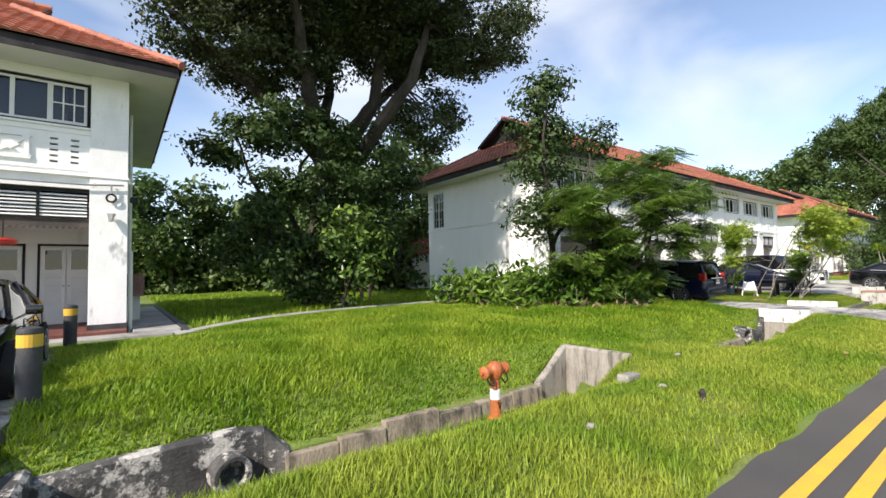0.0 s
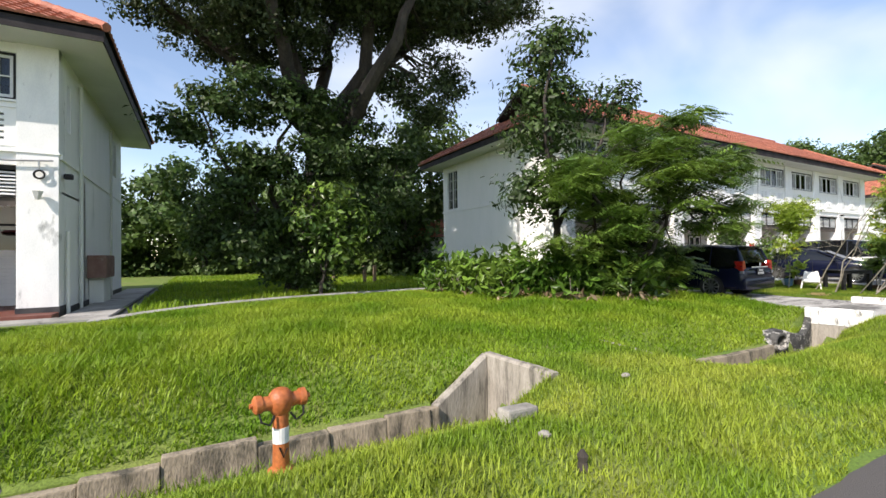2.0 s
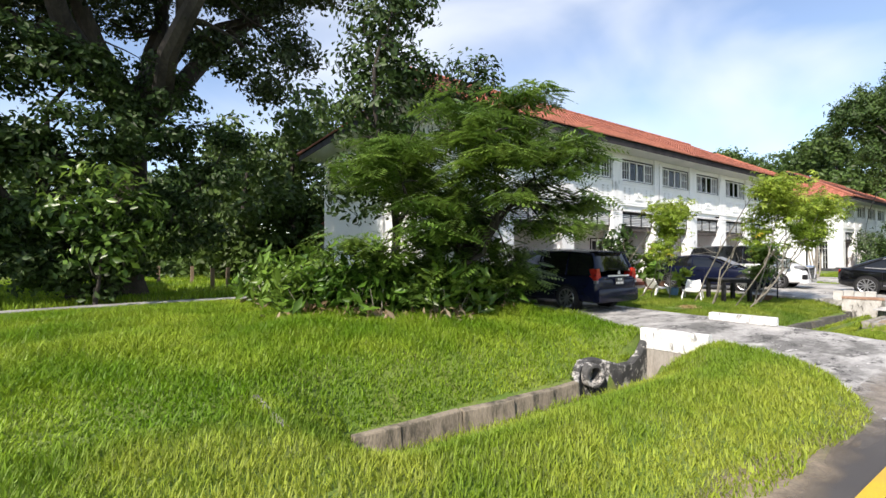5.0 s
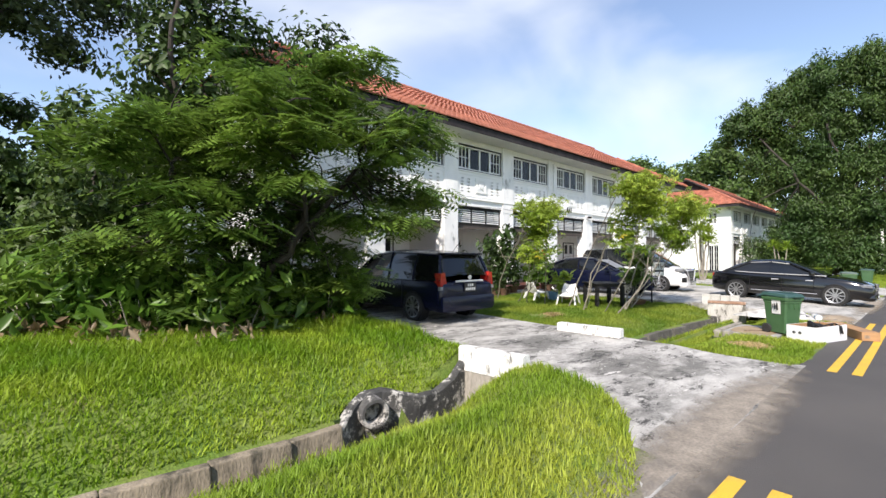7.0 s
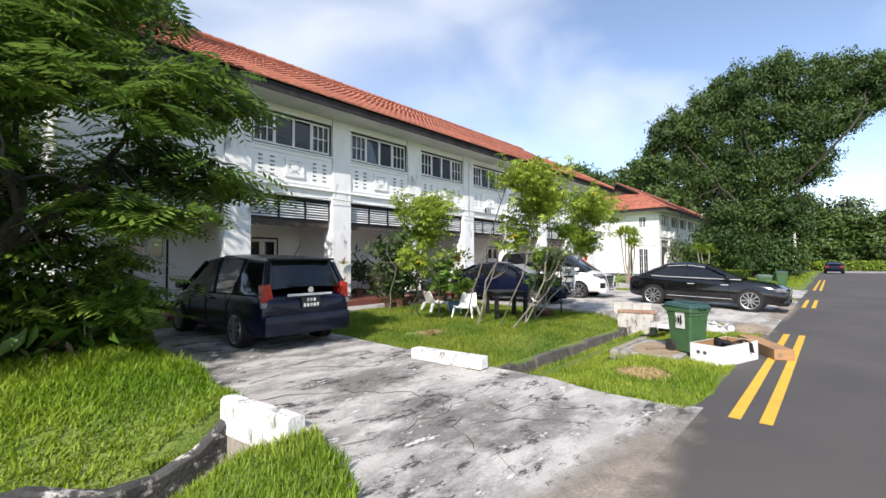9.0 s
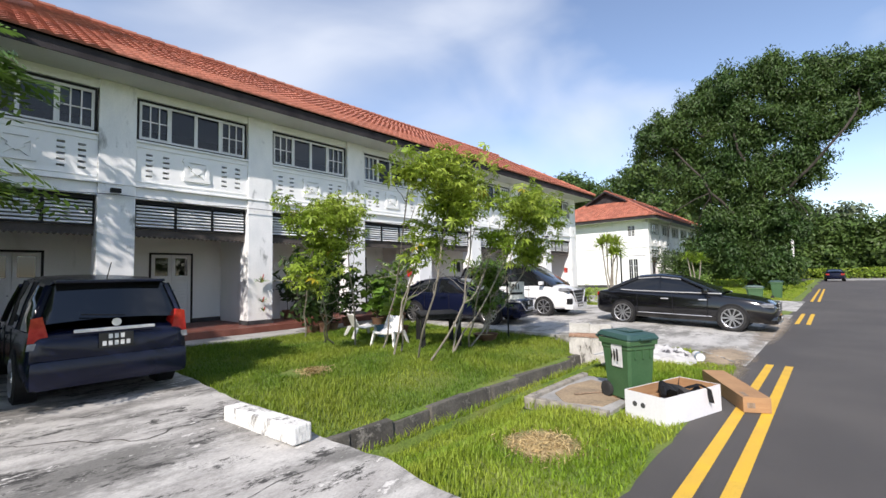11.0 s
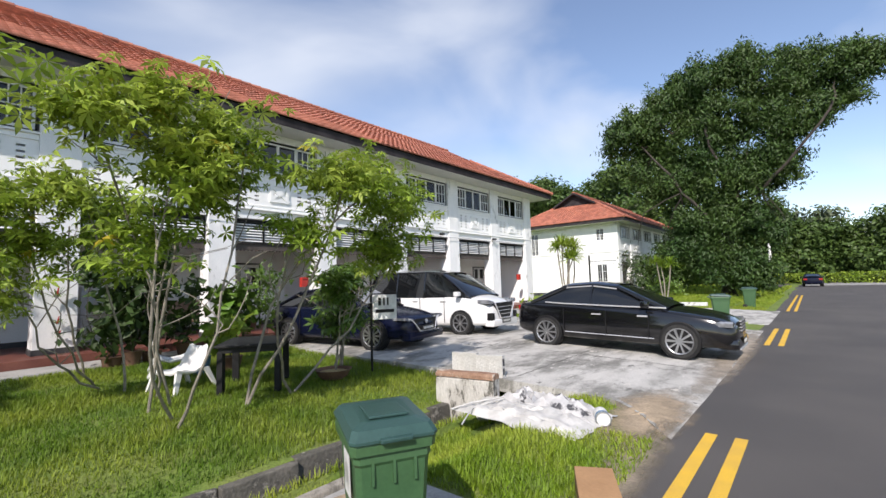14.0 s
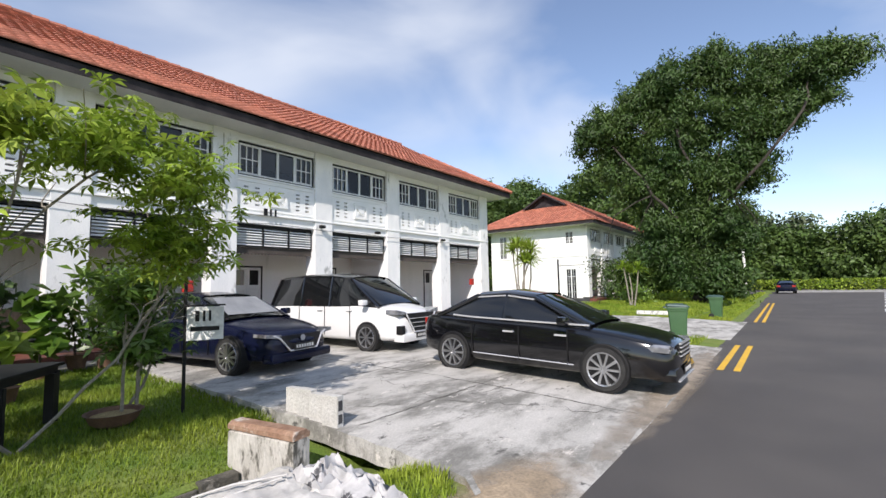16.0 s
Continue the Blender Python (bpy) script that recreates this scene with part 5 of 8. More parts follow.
# black saloon, nose towards the road
saloon = car("black saloon car with chrome trim on the forecourt", pose(30.29, 3.60, 0.085, 0, 1.2, -90), "blackcar", 4.6, 1.77, 1.45,
             [(-2.28, 0.62, 0.36, 0.80, 0.82), (-2.2, 0.76, 0.28, 0.95, 0.98), (-1.8, 0.86, 0.22, 0.97, 1.01), (-0.8, 0.885, 0.18, 0.94, 0.98), (0.6, 0.885, 0.18, 0.91, 0.96), (1.1, 0.88, 0.18, 0.89, 0.95), (1.65, 0.86, 0.19, 0.82, 0.90), (2.02, 0.80, 0.2, 0.74, 0.82), (2.22, 0.72, 0.2, 0.66, 0.74), (2.32, 0.58, 0.26, 0.58, 0.62)],
             [(1.15, 0.78, 0.91, 0.70, 0.95), (0.15, 0.79, 0.92, 0.58, 1.38), (-0.38, 0.79, 0.93, 0.58, 1.44), (-1.0, 0.78, 0.94, 0.56, 1.40), (-1.45, 0.76, 0.96, 0.58, 1.24), (-1.85, 0.74, 0.98, 0.66, 1.02)],
             (-1.38, 1.38), 0.325, chrome_line=True, spokes=10)
lamp(saloon, "headlamp", [(0.48, 0.58), (0.78, 0.62), (0.79, 0.69), (0.72, 0.72), (0.48, 0.67)], 2.24, 1.90, M["clearlamp"], "clear headlamp")
lamp(saloon, "tail_lamp", [(0.46, 0.76), (0.69, 0.76), (0.71, 0.90), (0.46, 0.88)], -2.21, -1.98, M["redlamp"], "red tail lamp")
gr = MB().box(2.25, -0.34, 0.48, 2.315, 0.34, 0.70, 0.02)
grille = part("grille", gr, M["black"], saloon)
part("grille_bars", MB().box(2.30, -0.35, 0.53, 2.33, 0.35, 0.545).box(2.30, -0.35, 0.59, 2.33, 0.35, 0.605).box(2.30, -0.35, 0.65, 2.33, 0.35, 0.665).box(2.29, -0.36, 0.70, 2.325, 0.36, 0.72), M["chrome"], grille, "chrome grille bars")
part("bumper", MB().box(1.95, -0.70, 0.19, 2.325, 0.70, 0.40, 0.09), M["blackcar"], saloon, smooth=True)
part("bumper_trim", MB().box(2.30, -0.55, 0.205, 2.335, 0.55, 0.222, 0.005), M["chrome"], saloon)
plate(saloon, 2.335, 0.33, 0.5, 1)

# white people carrier with dark upper glass and a black roof
van = car("white people carrier with black roof parked at the house", pose(30.65, 9.35, 0.16, 0, 0, -86), "whitecar", 4.77, 1.74, 1.86,
          [(-2.36, 0.74, 0.36, 0.98, 1.0), (-2.3, 0.83, 0.28, 1.05, 1.08), (-1.9, 0.87, 0.22, 1.06, 1.08), (-0.6, 0.87, 0.2, 1.06, 1.08), (0.8, 0.87, 0.2, 1.06, 1.10), (1.35, 0.86, 0.2, 1.06, 1.14), (1.85, 0.83, 0.22, 1.0, 1.08), (2.25, 0.74, 0.24, 0.82, 0.9), (2.38, 0.6, 0.3, 0.66, 0.68)],
          [(1.75, 0.78, 1.04, 0.72, 1.08), (0.75, 0.80, 1.06, 0.66, 1.75), (0.1, 0.82, 1.06, 0.68, 1.84), (-1.0, 0.82, 1.06, 0.68, 1.85), (-2.0, 0.82, 1.06, 0.66, 1.80), (-2.3, 0.80, 1.04, 0.70, 1.3)],
          (-1.43, 1.43), 0.32, roof_paint="blackcar", wagon=True, spokes=8)
lamp(van, "headlamp", [(0.42, 0.82), (0.80, 0.86), (0.80, 0.96), (0.5, 0.90)], 2.32, 1.95, M["clearlamp"], "slim clear headlamp")
vg = MB().add([(2.36, -0.55, 0.86), (2.36, 0.55, 0.86), (2.38, 0.30, 0.45), (2.38, -0.30, 0.45), (2.0, -0.55, 0.86), (2.0, 0.55, 0.86), (2.0, 0.30, 0.45), (2.0, -0.30, 0.45)], [(0, 1, 2, 3), (0, 4, 5, 1), (1, 5, 6, 2), (2, 6, 7, 3), (3, 7, 4, 0)])
vgr = part("grille", vg, M["black"], van, "black V-shaped grille")
part("grille_bars", MB().tube([(2.39, -0.56, 0.86), (2.41, -0.29, 0.44), (2.41, 0.29, 0.44), (2.39, 0.56, 0.86)], 0.02, 6).box(2.37, -0.45, 0.74, 2.395, 0.45, 0.755).box(2.37, -0.38, 0.64, 2.395, 0.38, 0.655).box(2.37, -0.34, 0.54, 2.395, 0.34, 0.555), M["chrome"], vgr, "chrome grille bars")
part("bumper", MB().box(2.1, -0.70, 0.22, 2.42, 0.70, 0.42, 0.06), M["whitecar"], van, smooth=True)
for s in (1, -1):
    part("fog_recess", MB().box(2.2, s * 0.66 - 0.06, 0.4, 2.39, s * 0.66 + 0.06, 0.6, 0.02), M["black"], van)
plate(van, 2.43, 0.36, 0.5, 1)

# dark blue hatchback
hatch = car("dark navy hatchback with sunshade parked at the house", pose(27.27, 9.34, 0.16, 0, 0, -80), "navy", 4.46, 1.79, 1.44,
            [(-2.2, 0.66, 0.36, 0.82, 0.84), (-2.1, 0.80, 0.28, 0.98, 1.0), (-1.7, 0.88, 0.22, 0.99, 1.02), (-0.6, 0.895, 0.18, 0.95, 0.99), (0.5, 0.895, 0.18, 0.92, 0.97), (1.0, 0.89, 0.18, 0.90, 0.96), (1.6, 0.85, 0.2, 0.82, 0.88), (2.1, 0.72, 0.22, 0.70, 0.76), (2.24, 0.58, 0.3, 0.58, 0.6)],
            [(1.05, 0.78, 0.92, 0.70, 0.96), (0.1, 0.80, 0.93, 0.60, 1.38), (-0.5, 0.80, 0.95, 0.60, 1.43), (-1.2, 0.79, 0.98, 0.58, 1.36), (-1.9, 0.76, 1.0, 0.60, 1.12)],
            (-1.36, 1.36), 0.325, spokes=12)
lamp(hatch, "headlamp", [(0.46, 0.62), (0.80, 0.66), (0.80, 0.72), (0.46, 0.68)], 2.2, 1.86, M["clearlamp"], "slim clear headlamp")
hg = part("grille", MB().add([(2.2, -0.50, 0.66), (2.2, 0.50, 0.66), (2.25, 0.34, 0.40), (2.25, -0.34, 0.40), (1.9, -0.5, 0.66), (1.9, 0.5, 0.66), (1.9, 0.34, 0.40), (1.9, -0.34, 0.40)], [(0, 1, 2, 3), (0, 4, 5, 1), (1, 5, 6, 2), (2, 6, 7, 3), (3, 7, 4, 0)]), M["black"], hatch)
part("grille_trim", MB().tube([(2.2, -0.62, 0.68), (2.22, -0.50, 0.62), (2.28, -0.32, 0.40), (2.28, 0.32, 0.40), (2.22, 0.50, 0.62), (2.2, 0.62, 0.68)], 0.016, 6), M["chrome"], hg, "chrome grille trim")
part("badge", MB().lathe([(0.055, -0.005), (0.055, 0.005)], 14, m=pose(2.245, 0, 0.6, 0, 90, 0)), M["chrome"], hg, "small chrome badge")
part("bumper", MB().box(2.0, -0.72, 0.20, 2.28, 0.72, 0.38, 0.06), M["navy"], hatch, smooth=True)
plate(hatch, 2.295, 0.46, 0.5, 1)
# sheet just outside the glass: sunshade and painted pale reflections in one
part("sunshade", MB().add([(0.92, -0.6, 1.0), (0.92, 0.6, 1.0), (0.30, 0.5, 1.32), (0.30, -0.5, 1.32)], [(0, 1, 2, 3)]), M["shade"], hatch, "silver sunshade sheet that also paints the windscreen's pale reflections", m=pose(0.02, 0, 0.03))

# car at the near house, distant car
near = car("black car parked beside the near house", pose(-1.88, 8.85, 0.14, 0, 0, -90), "blackcar", 4.5, 1.78, 1.46,
           [(-2.2, 0.66, 0.36, 0.82, 0.84), (-2.1, 0.80, 0.28, 0.98, 1.0), (-1.7, 0.88, 0.22, 0.99, 1.02), (-0.6, 0.89, 0.18, 0.95, 0.99), (0.5, 0.89, 0.18, 0.92, 0.97), (1.0, 0.88, 0.18, 0.90, 0.96), (1.6, 0.85, 0.2, 0.82, 0.88), (2.1, 0.72, 0.22, 0.70, 0.76), (2.24, 0.58, 0.3, 0.58, 0.6)],
           [(1.05, 0.78, 0.92, 0.70, 0.96), (0.1, 0.80, 0.93, 0.60, 1.38), (-0.5, 0.80, 0.95, 0.60, 1.43), (-1.2, 0.79, 0.98, 0.58, 1.36), (-1.9, 0.76, 1.0, 0.60, 1.12)],
           (-1.36, 1.36), 0.325)
lamp(near, "headlamp", [(0.46, 0.60), (0.80, 0.64), (0.80, 0.74), (0.46, 0.70)], 2.2, 1.86, M["clearlamp"], "clear headlamp")
far_car = car("dark blue car parked far along the road", pose(85.5, 0.4, 0.0, 0, 0, 2), "navy", 4.5, 1.78, 1.46,
              [(-2.2, 0.66, 0.36, 0.82, 0.84), (-2.1, 0.80, 0.28, 0.98, 1.0), (-1.7, 0.88, 0.22, 0.99, 1.02), (0.5, 0.89, 0.18, 0.92, 0.97), (1.6, 0.85, 0.2, 0.82, 0.88), (2.24, 0.58, 0.3, 0.58, 0.6)],
              [(1.05, 0.78, 0.92, 0.70, 0.96), (0.1, 0.80, 0.93, 0.60, 1.38), (-0.5, 0.80, 0.95, 0.60, 1.43), (-1.2, 0.79, 0.98, 0.58, 1.36), (-1.9, 0.76, 1.0, 0.60, 1.12)],
              (-1.36, 1.36), 0.325)
lamp(far_car, "tail_lamp", [(0.5, 0.72), (0.8, 0.72), (0.82, 0.9), (0.5, 0.9)], -2.2, -1.95, M["redlamp"], "red tail lamp")


# ---- trees and shrubs ----
def tree(name, label, base, trunk_to, r0, limbs, blobs, leaf, density, size, bark="bark", seed=1, kind_leaf="simple", twigs=26, shell=0.5, flat=0.45, aspect=0.5, each=5, spread=0.35, droop=0.3, fork_r=0.6, pairs=7, tuft=0.0, tuft_flat=0.55, fill=1.0):
    """limbs: ends of the main boughs; blobs: ellipsoids of foliage."""
    rng = np.random.default_rng(seed)
    t = thing(name, label, "tree" if name == "tree" else name, pose(*base))
    b = np.array(base)
    mb = MB()
    top = np.array(trunk_to, float) - b
    mb.tube([(0, 0, -0.2), (0, 0, 0.12), (0.02, 0, 0.6)], [r0 * 1.7, r0 * 1.3, r0 * 1.02], 10)
    tp = branch(mb, (0.0, 0, 0.4), top, r0, r0 * 0.72, rng, 0.04, 6, 10)
    ends = []
    for i, e in enumerate(limbs):
        e = np.array(e, float) - b
        st = tp[4 + i % 3]
        lp = branch(mb, st, e, r0 * fork_r, r0 * 0.13, rng, 0.11, 9, 8)
        ends += lp[4:]
    cen = np.array([[x, y, z] for x, y, z, *_ in blobs]) - b
    for k in range(twigs):
        c = cen[k % len(cen)]
        bl = blobs[k % len(cen)]
        e = c + rng.normal(size=3) * np.array(bl[3:]) * 0.45
        st = min(ends, key=lambda q: np.linalg.norm(q - e)) if ends else top
        branch(mb, st, e, r0 * 0.11 + 0.008, 0.006, rng, 0.12, 5, 5)
    part("trunk", mb, M[bark], t, smooth=True)
    local = [(x - b[0], y - b[1], z - b[2], a, c, d) for x, y, z, a, c, d in blobs]
    seeds, away = cloud(rng, puffs(rng, local, tuft, tuft_flat, fill) if tuft else local, density, shell, True)
    if kind_leaf == "simple":
        me = leaf_mesh("crown", clumped(rng, seeds, each, (spread, spread, spread * 0.55)), size, M[leaf], flat, aspect, droop, rng, np.repeat(away, each, axis=0))
    elif kind_leaf == "pinnate":
        me = pinnate("crown", seeds, M[leaf], rng, length=size, leaflet=size * 0.30, pairs=pairs)
    else:
        me = palmate("crown", clumped(rng, seeds, each, (spread, spread, spread * 0.6)), M[leaf], rng, size)
    part("crown", me, None, t)
    return t


# great rain tree behind the lawn
tree("tree", "huge dark spreading rain tree with a forked trunk", (6.9, 18.2, 0.15), (7.1, 17.6, 6.4), 0.58,
     [(11.5, 17.5, 11.0), (3.5, 17.5, 11.5), (6.5, 16.5, 14.0), (9.5, 20.5, 14.0), (13.0, 14.5, 11.5), (4.2, 14.0, 12.5), (9.6, 13.6, 11.6), (1.2, 16.0, 10.0)],
     [(4.4, 16.5, 11.6, 2.9, 2.6, 1.7), (7.6, 15.6, 12.4, 2.6, 2.6, 1.7), (10.6, 15.2, 11.2, 2.3, 2.3, 1.5), (12.6, 14.0, 11.2, 1.8, 1.9, 1.5), (2.0, 16.2, 9.9, 1.7, 1.6, 1.0), (5.4, 13.6, 12.2, 2.6, 2.2, 1.5),
      (9.4, 12.8, 12.0, 2.6, 2.2, 1.6), (9.0, 20.0, 14.0, 3.4, 3.4, 2.2), (3.6, 19.0, 13.8, 3.2, 3.2, 2.0), (11.6, 15.2, 8.6, 0.8, 0.9, 1.0), (6.5, 16, 15.2, 4.0, 3.6, 1.8),
      # the three masses at y 11.6 to 11.8 are unseen, added to shade the end wall
      (10.4, 14.6, 7.2, 0.8, 0.9, 1.0), (13.6, 13.2, 12.4, 1.5, 1.5, 1.2), (3.0, 13.6, 10.6, 1.5, 1.4, 0.9), (4.2, 15.8, 9.0, 1.5, 1.2, 0.9), (9.6, 15.2, 7.9, 1.1, 1.0, 0.9), (5.0, 15.2, 10.4, 1.2, 1.0, 0.7), (7.9, 15.0, 10.9, 1.2, 1.0, 0.6), (6.5, 15.4, 10.7, 1.7, 1.3, 0.9), (9.0, 15.0, 10.2, 1.4, 1.2, 0.8), (5.6, 15.2, 9.3, 1.2, 1.0, 0.7), (3.4, 15.4, 11.6, 1.5, 1.2, 0.9), (10.4, 14.0, 10.0, 1.2, 1.1, 0.8), (2.4, 11.6, 12.8, 2.4, 1.8, 1.2), (5.6, 11.6, 12.7, 2.4, 1.8, 1.2), (8.2, 11.8, 12.6, 2.0, 1.6, 1.1),
      (5.8, 19.4, 10.6, 2.6, 2.0, 1.5), (3.6, 19.0, 10.0, 2.0, 1.6, 1.3), (10.6, 18.6, 12.2, 2.2, 1.8, 1.4)],
     "leaf_big", 10.0, 0.17, seed=11, twigs=120, each=5, spread=0.2, shell=0.3, tuft=0.55, tuft_flat=0.5, fill=1.2)
# unseen tree added at the edge of the near drive to shade the lawn
tree("tree", "unseen tree added beside the near drive to shade the lawn", (-9.9, 3.0, 0.0), (-9.7, 3.1, 3.6), 0.16,
     [(-10.7, 3.4, 6.6), (-8.9, 2.6, 6.4), (-9.6, 4.2, 7.0)],
     [(-10.2, 3.3, 6.6, 1.4, 1.3, 1.0), (-9.0, 2.7, 6.2, 1.2, 1.1, 0.9), (-9.5, 4.1, 7.0, 1.2, 1.1, 0.9), (-9.6, 2.4, 7.2, 1.1, 1.0, 0.8)],
     "leaf_mid", 11.0, 0.2, seed=18, twigs=24, each=5, spread=0.16, shell=0.3, tuft=0.5, fill=1.2)
# lower storey of dark feathery growth in front of it
tree("tree", "dark bushy feathery tree at the foot of the rain tree", (5.8, 16.6, 0.15), (5.6, 16.0, 2.5), 0.2,
     [(3.0, 15.0, 6.0), (8.0, 15.2, 5.6), (5.0, 14.6, 5.0), (6.5, 15.2, 7.4), (9.2, 15.6, 4.2)],
     [(3.0, 15.4, 5.8, 1.2, 1.1, 0.8), (4.6, 15.2, 6.6, 1.5, 1.2, 1.0), (7.2, 15.2, 6.4, 1.5, 1.3, 1.1), (8.9, 15.6, 4.6, 1.4, 1.2, 1.2), (3.9, 15.0, 4.2, 1.3, 1.1, 1.0), (6.0, 14.8, 4.4, 1.5, 1.2, 1.1), (7.4, 15.0, 2.7, 1.5, 1.2, 1.0), (5.2, 15.0, 2.2, 1.6, 1.2, 1.0), (3.6, 15.6, 2.6, 1.0, 0.9, 0.9), (6.2, 15.6, 1.2, 1.8, 1.2, 0.7), (8.6, 16, 2.6, 1.0, 1, 0.9)],
     "leaf_dark", 13.0, 0.18, seed=12, twigs=60, each=5, spread=0.16, shell=0.3, tuft=0.5, tuft_flat=0.5, fill=1.1)
# lighter sapling in front
tree("tree", "light green broad-leaved sapling before the dark trees", (6.4, 14.7, 0.15), (6.5, 14.5, 1.2), 0.05,
     [(6.0, 14.2, 2.6), (7.2, 14.2, 2.8), (6.7, 14.2, 3.4)],
     [(6.0, 14.1, 2.6, 0.7, 0.5, 0.6), (7.2, 14.1, 2.7, 0.7, 0.5, 0.7), (6.8, 14.1, 1.7, 0.8, 0.5, 0.5), (6.6, 14.2, 3.5, 0.6, 0.5, 0.4)],
     "leaf_mid", 12.0, 0.24, seed=17, twigs=20, each=4, spread=0.18)
# feathery tree beside the people carrier
tree("tree", "bushy feathery-leaved tree spreading over the drive", (13.3, 8.6, 0.1), (13.3, 8.3, 1.2), 0.12,
     [(11.6, 8.0, 3.4), (13.0, 6.9, 3.9), (14.8, 7.2, 3.7), (14.2, 8.8, 4.6), (12.2, 9.4, 4.0), (15.4, 8.0, 3.0), (13.6, 6.6, 2.6)],
     [(13.2, 7.6, 4.2, 1.4, 1.2, 0.6), (11.7, 8.0, 3.2, 1.2, 1.1, 0.6), (14.5, 7.0, 3.8, 1.0, 0.9, 0.55), (13.2, 6.7, 3.2, 1.2, 0.7, 0.6), (15.3, 7.7, 3.1, 0.8, 0.8, 0.6), (12.0, 7.6, 2.3, 1.0, 0.8, 0.6), (14.3, 8.8, 4.9, 1.1, 1.0, 0.5), (14.6, 6.9, 2.2, 0.7, 0.6, 0.5), (15.9, 7.1, 4.1, 0.7, 0.6, 0.45), (15.0, 7.5, 5.0, 0.8, 0.8, 0.45), (15.9, 7.0, 2.9, 0.5, 0.5, 0.4), (12.1, 9.3, 4.0, 0.9, 0.9, 0.5), (11.2, 8.8, 1.6, 0.9, 0.7, 0.5),
      (14.3, 8.3, 1.5, 0.9, 0.7, 0.8), (13.2, 8.7, 2.4, 1.2, 1.0, 0.9), (14.9, 8.4, 0.9, 0.6, 0.6, 0.6), (12.4, 8.2, 1.2, 1.0, 0.8, 0.8), (14.3, 9.7, 2.7, 0.9, 0.9, 1.2), (13.3, 9.9, 3.6, 1.2, 0.9, 1.0)],
     "leaf_mid", 13.5, 0.47, seed=13, kind_leaf="pinnate", pairs=6, twigs=90, bark="bark", shell=0.15, tuft=0.50, tuft_flat=0.38, fill=1.0)
# taller dark tree behind it
tree("tree", "tall dark glossy-leaved tree behind the hedge", (13.0, 11.0, 0.1), (13.1, 11.0, 3.5), 0.14,
     [(12.2, 11.0, 7.6), (13.2, 11.0, 8.6), (15.2, 10.6, 6.6), (13.3, 11.2, 6.0), (11.6, 11.0, 5.8)],
     [(12.8, 11.0, 8.0, 0.9, 0.8, 0.8), (13.6, 11.0, 8.7, 0.7, 0.7, 0.6), (12.4, 11.0, 6.7, 0.9, 0.9, 0.8), (15.4, 10.4, 6.6, 0.8, 0.7, 0.7), (13.6, 10.9, 6.6, 0.9, 0.8, 0.7), (12.6, 10.8, 5.3, 1.3, 0.9, 0.8), (12.0, 10.6, 3.4, 1.1, 0.8, 0.8)],
     "leaf_dark", 21.0, 0.19, seed=14, twigs=40, each=5, spread=0.16)


# hedge of broad leaves
def hedge(label, path, seed, dead):
    rng = np.random.default_rng(seed)
    t = thing("hedge", label, "hedge")
    blobs = [(x + 0.2 * rng.normal(), y + 0.2 * rng.normal(), 0.72 + 0.1 * rng.random(), 0.8, 0.75, 0.72) for (x0, y0), (x1, y1) in zip(path, path[1:]) for x, y in ((x0, y0), ((x0 + x1) / 2, (y0 + y1) / 2))]
    seeds = cloud(rng, blobs, 55, 0.5)
    seeds = seeds[seeds[:, 2] > 0.12]
    part("foliage", leaf_mesh("foliage", seeds, 0.33, M["leaf_hedge"], 0.25, 0.36, 0.6, rng), None, t)
    low = cloud(rng, [(x - 0.2, y - 0.5, 0.3, 0.6, 0.4, 0.25) for x, y, *_ in blobs], dead, 0.5)
    part("dead_leaves", leaf_mesh("dead_leaves", low[low[:, 2] > 0.08], 0.24, M["leaf_dead"], 0.2, 0.35, 0.8, rng), None, t, "withered brown lower leaves")
    st = MB()
    for x, y, *_ in blobs:
        for k in range(6):
            a = rng.random() * 6.28
            branch(st, (x + 0.25 * math.cos(a), y + 0.25 * math.sin(a), 0.0), (x + 0.6 * math.cos(a), y + 0.6 * math.sin(a), 0.9), 0.02, 0.008, rng, 0.05, 3, 5)
    part("stems", st, M["bark_pale"], t, kind="stuff")


hedge("thick hedge of broad glossy tropical leaves", [(10.3, 13.2), (10.5, 11.9), (11.3, 10.7), (12.6, 9.6), (14.0, 8.9), (14.6, 8.6)], 21, 16)
hedge("low hedge with many withered brown leaves", [(10.7, 10.3), (11.3, 9.2), (12.3, 8.4), (13.4, 8.0)], 22, 34)


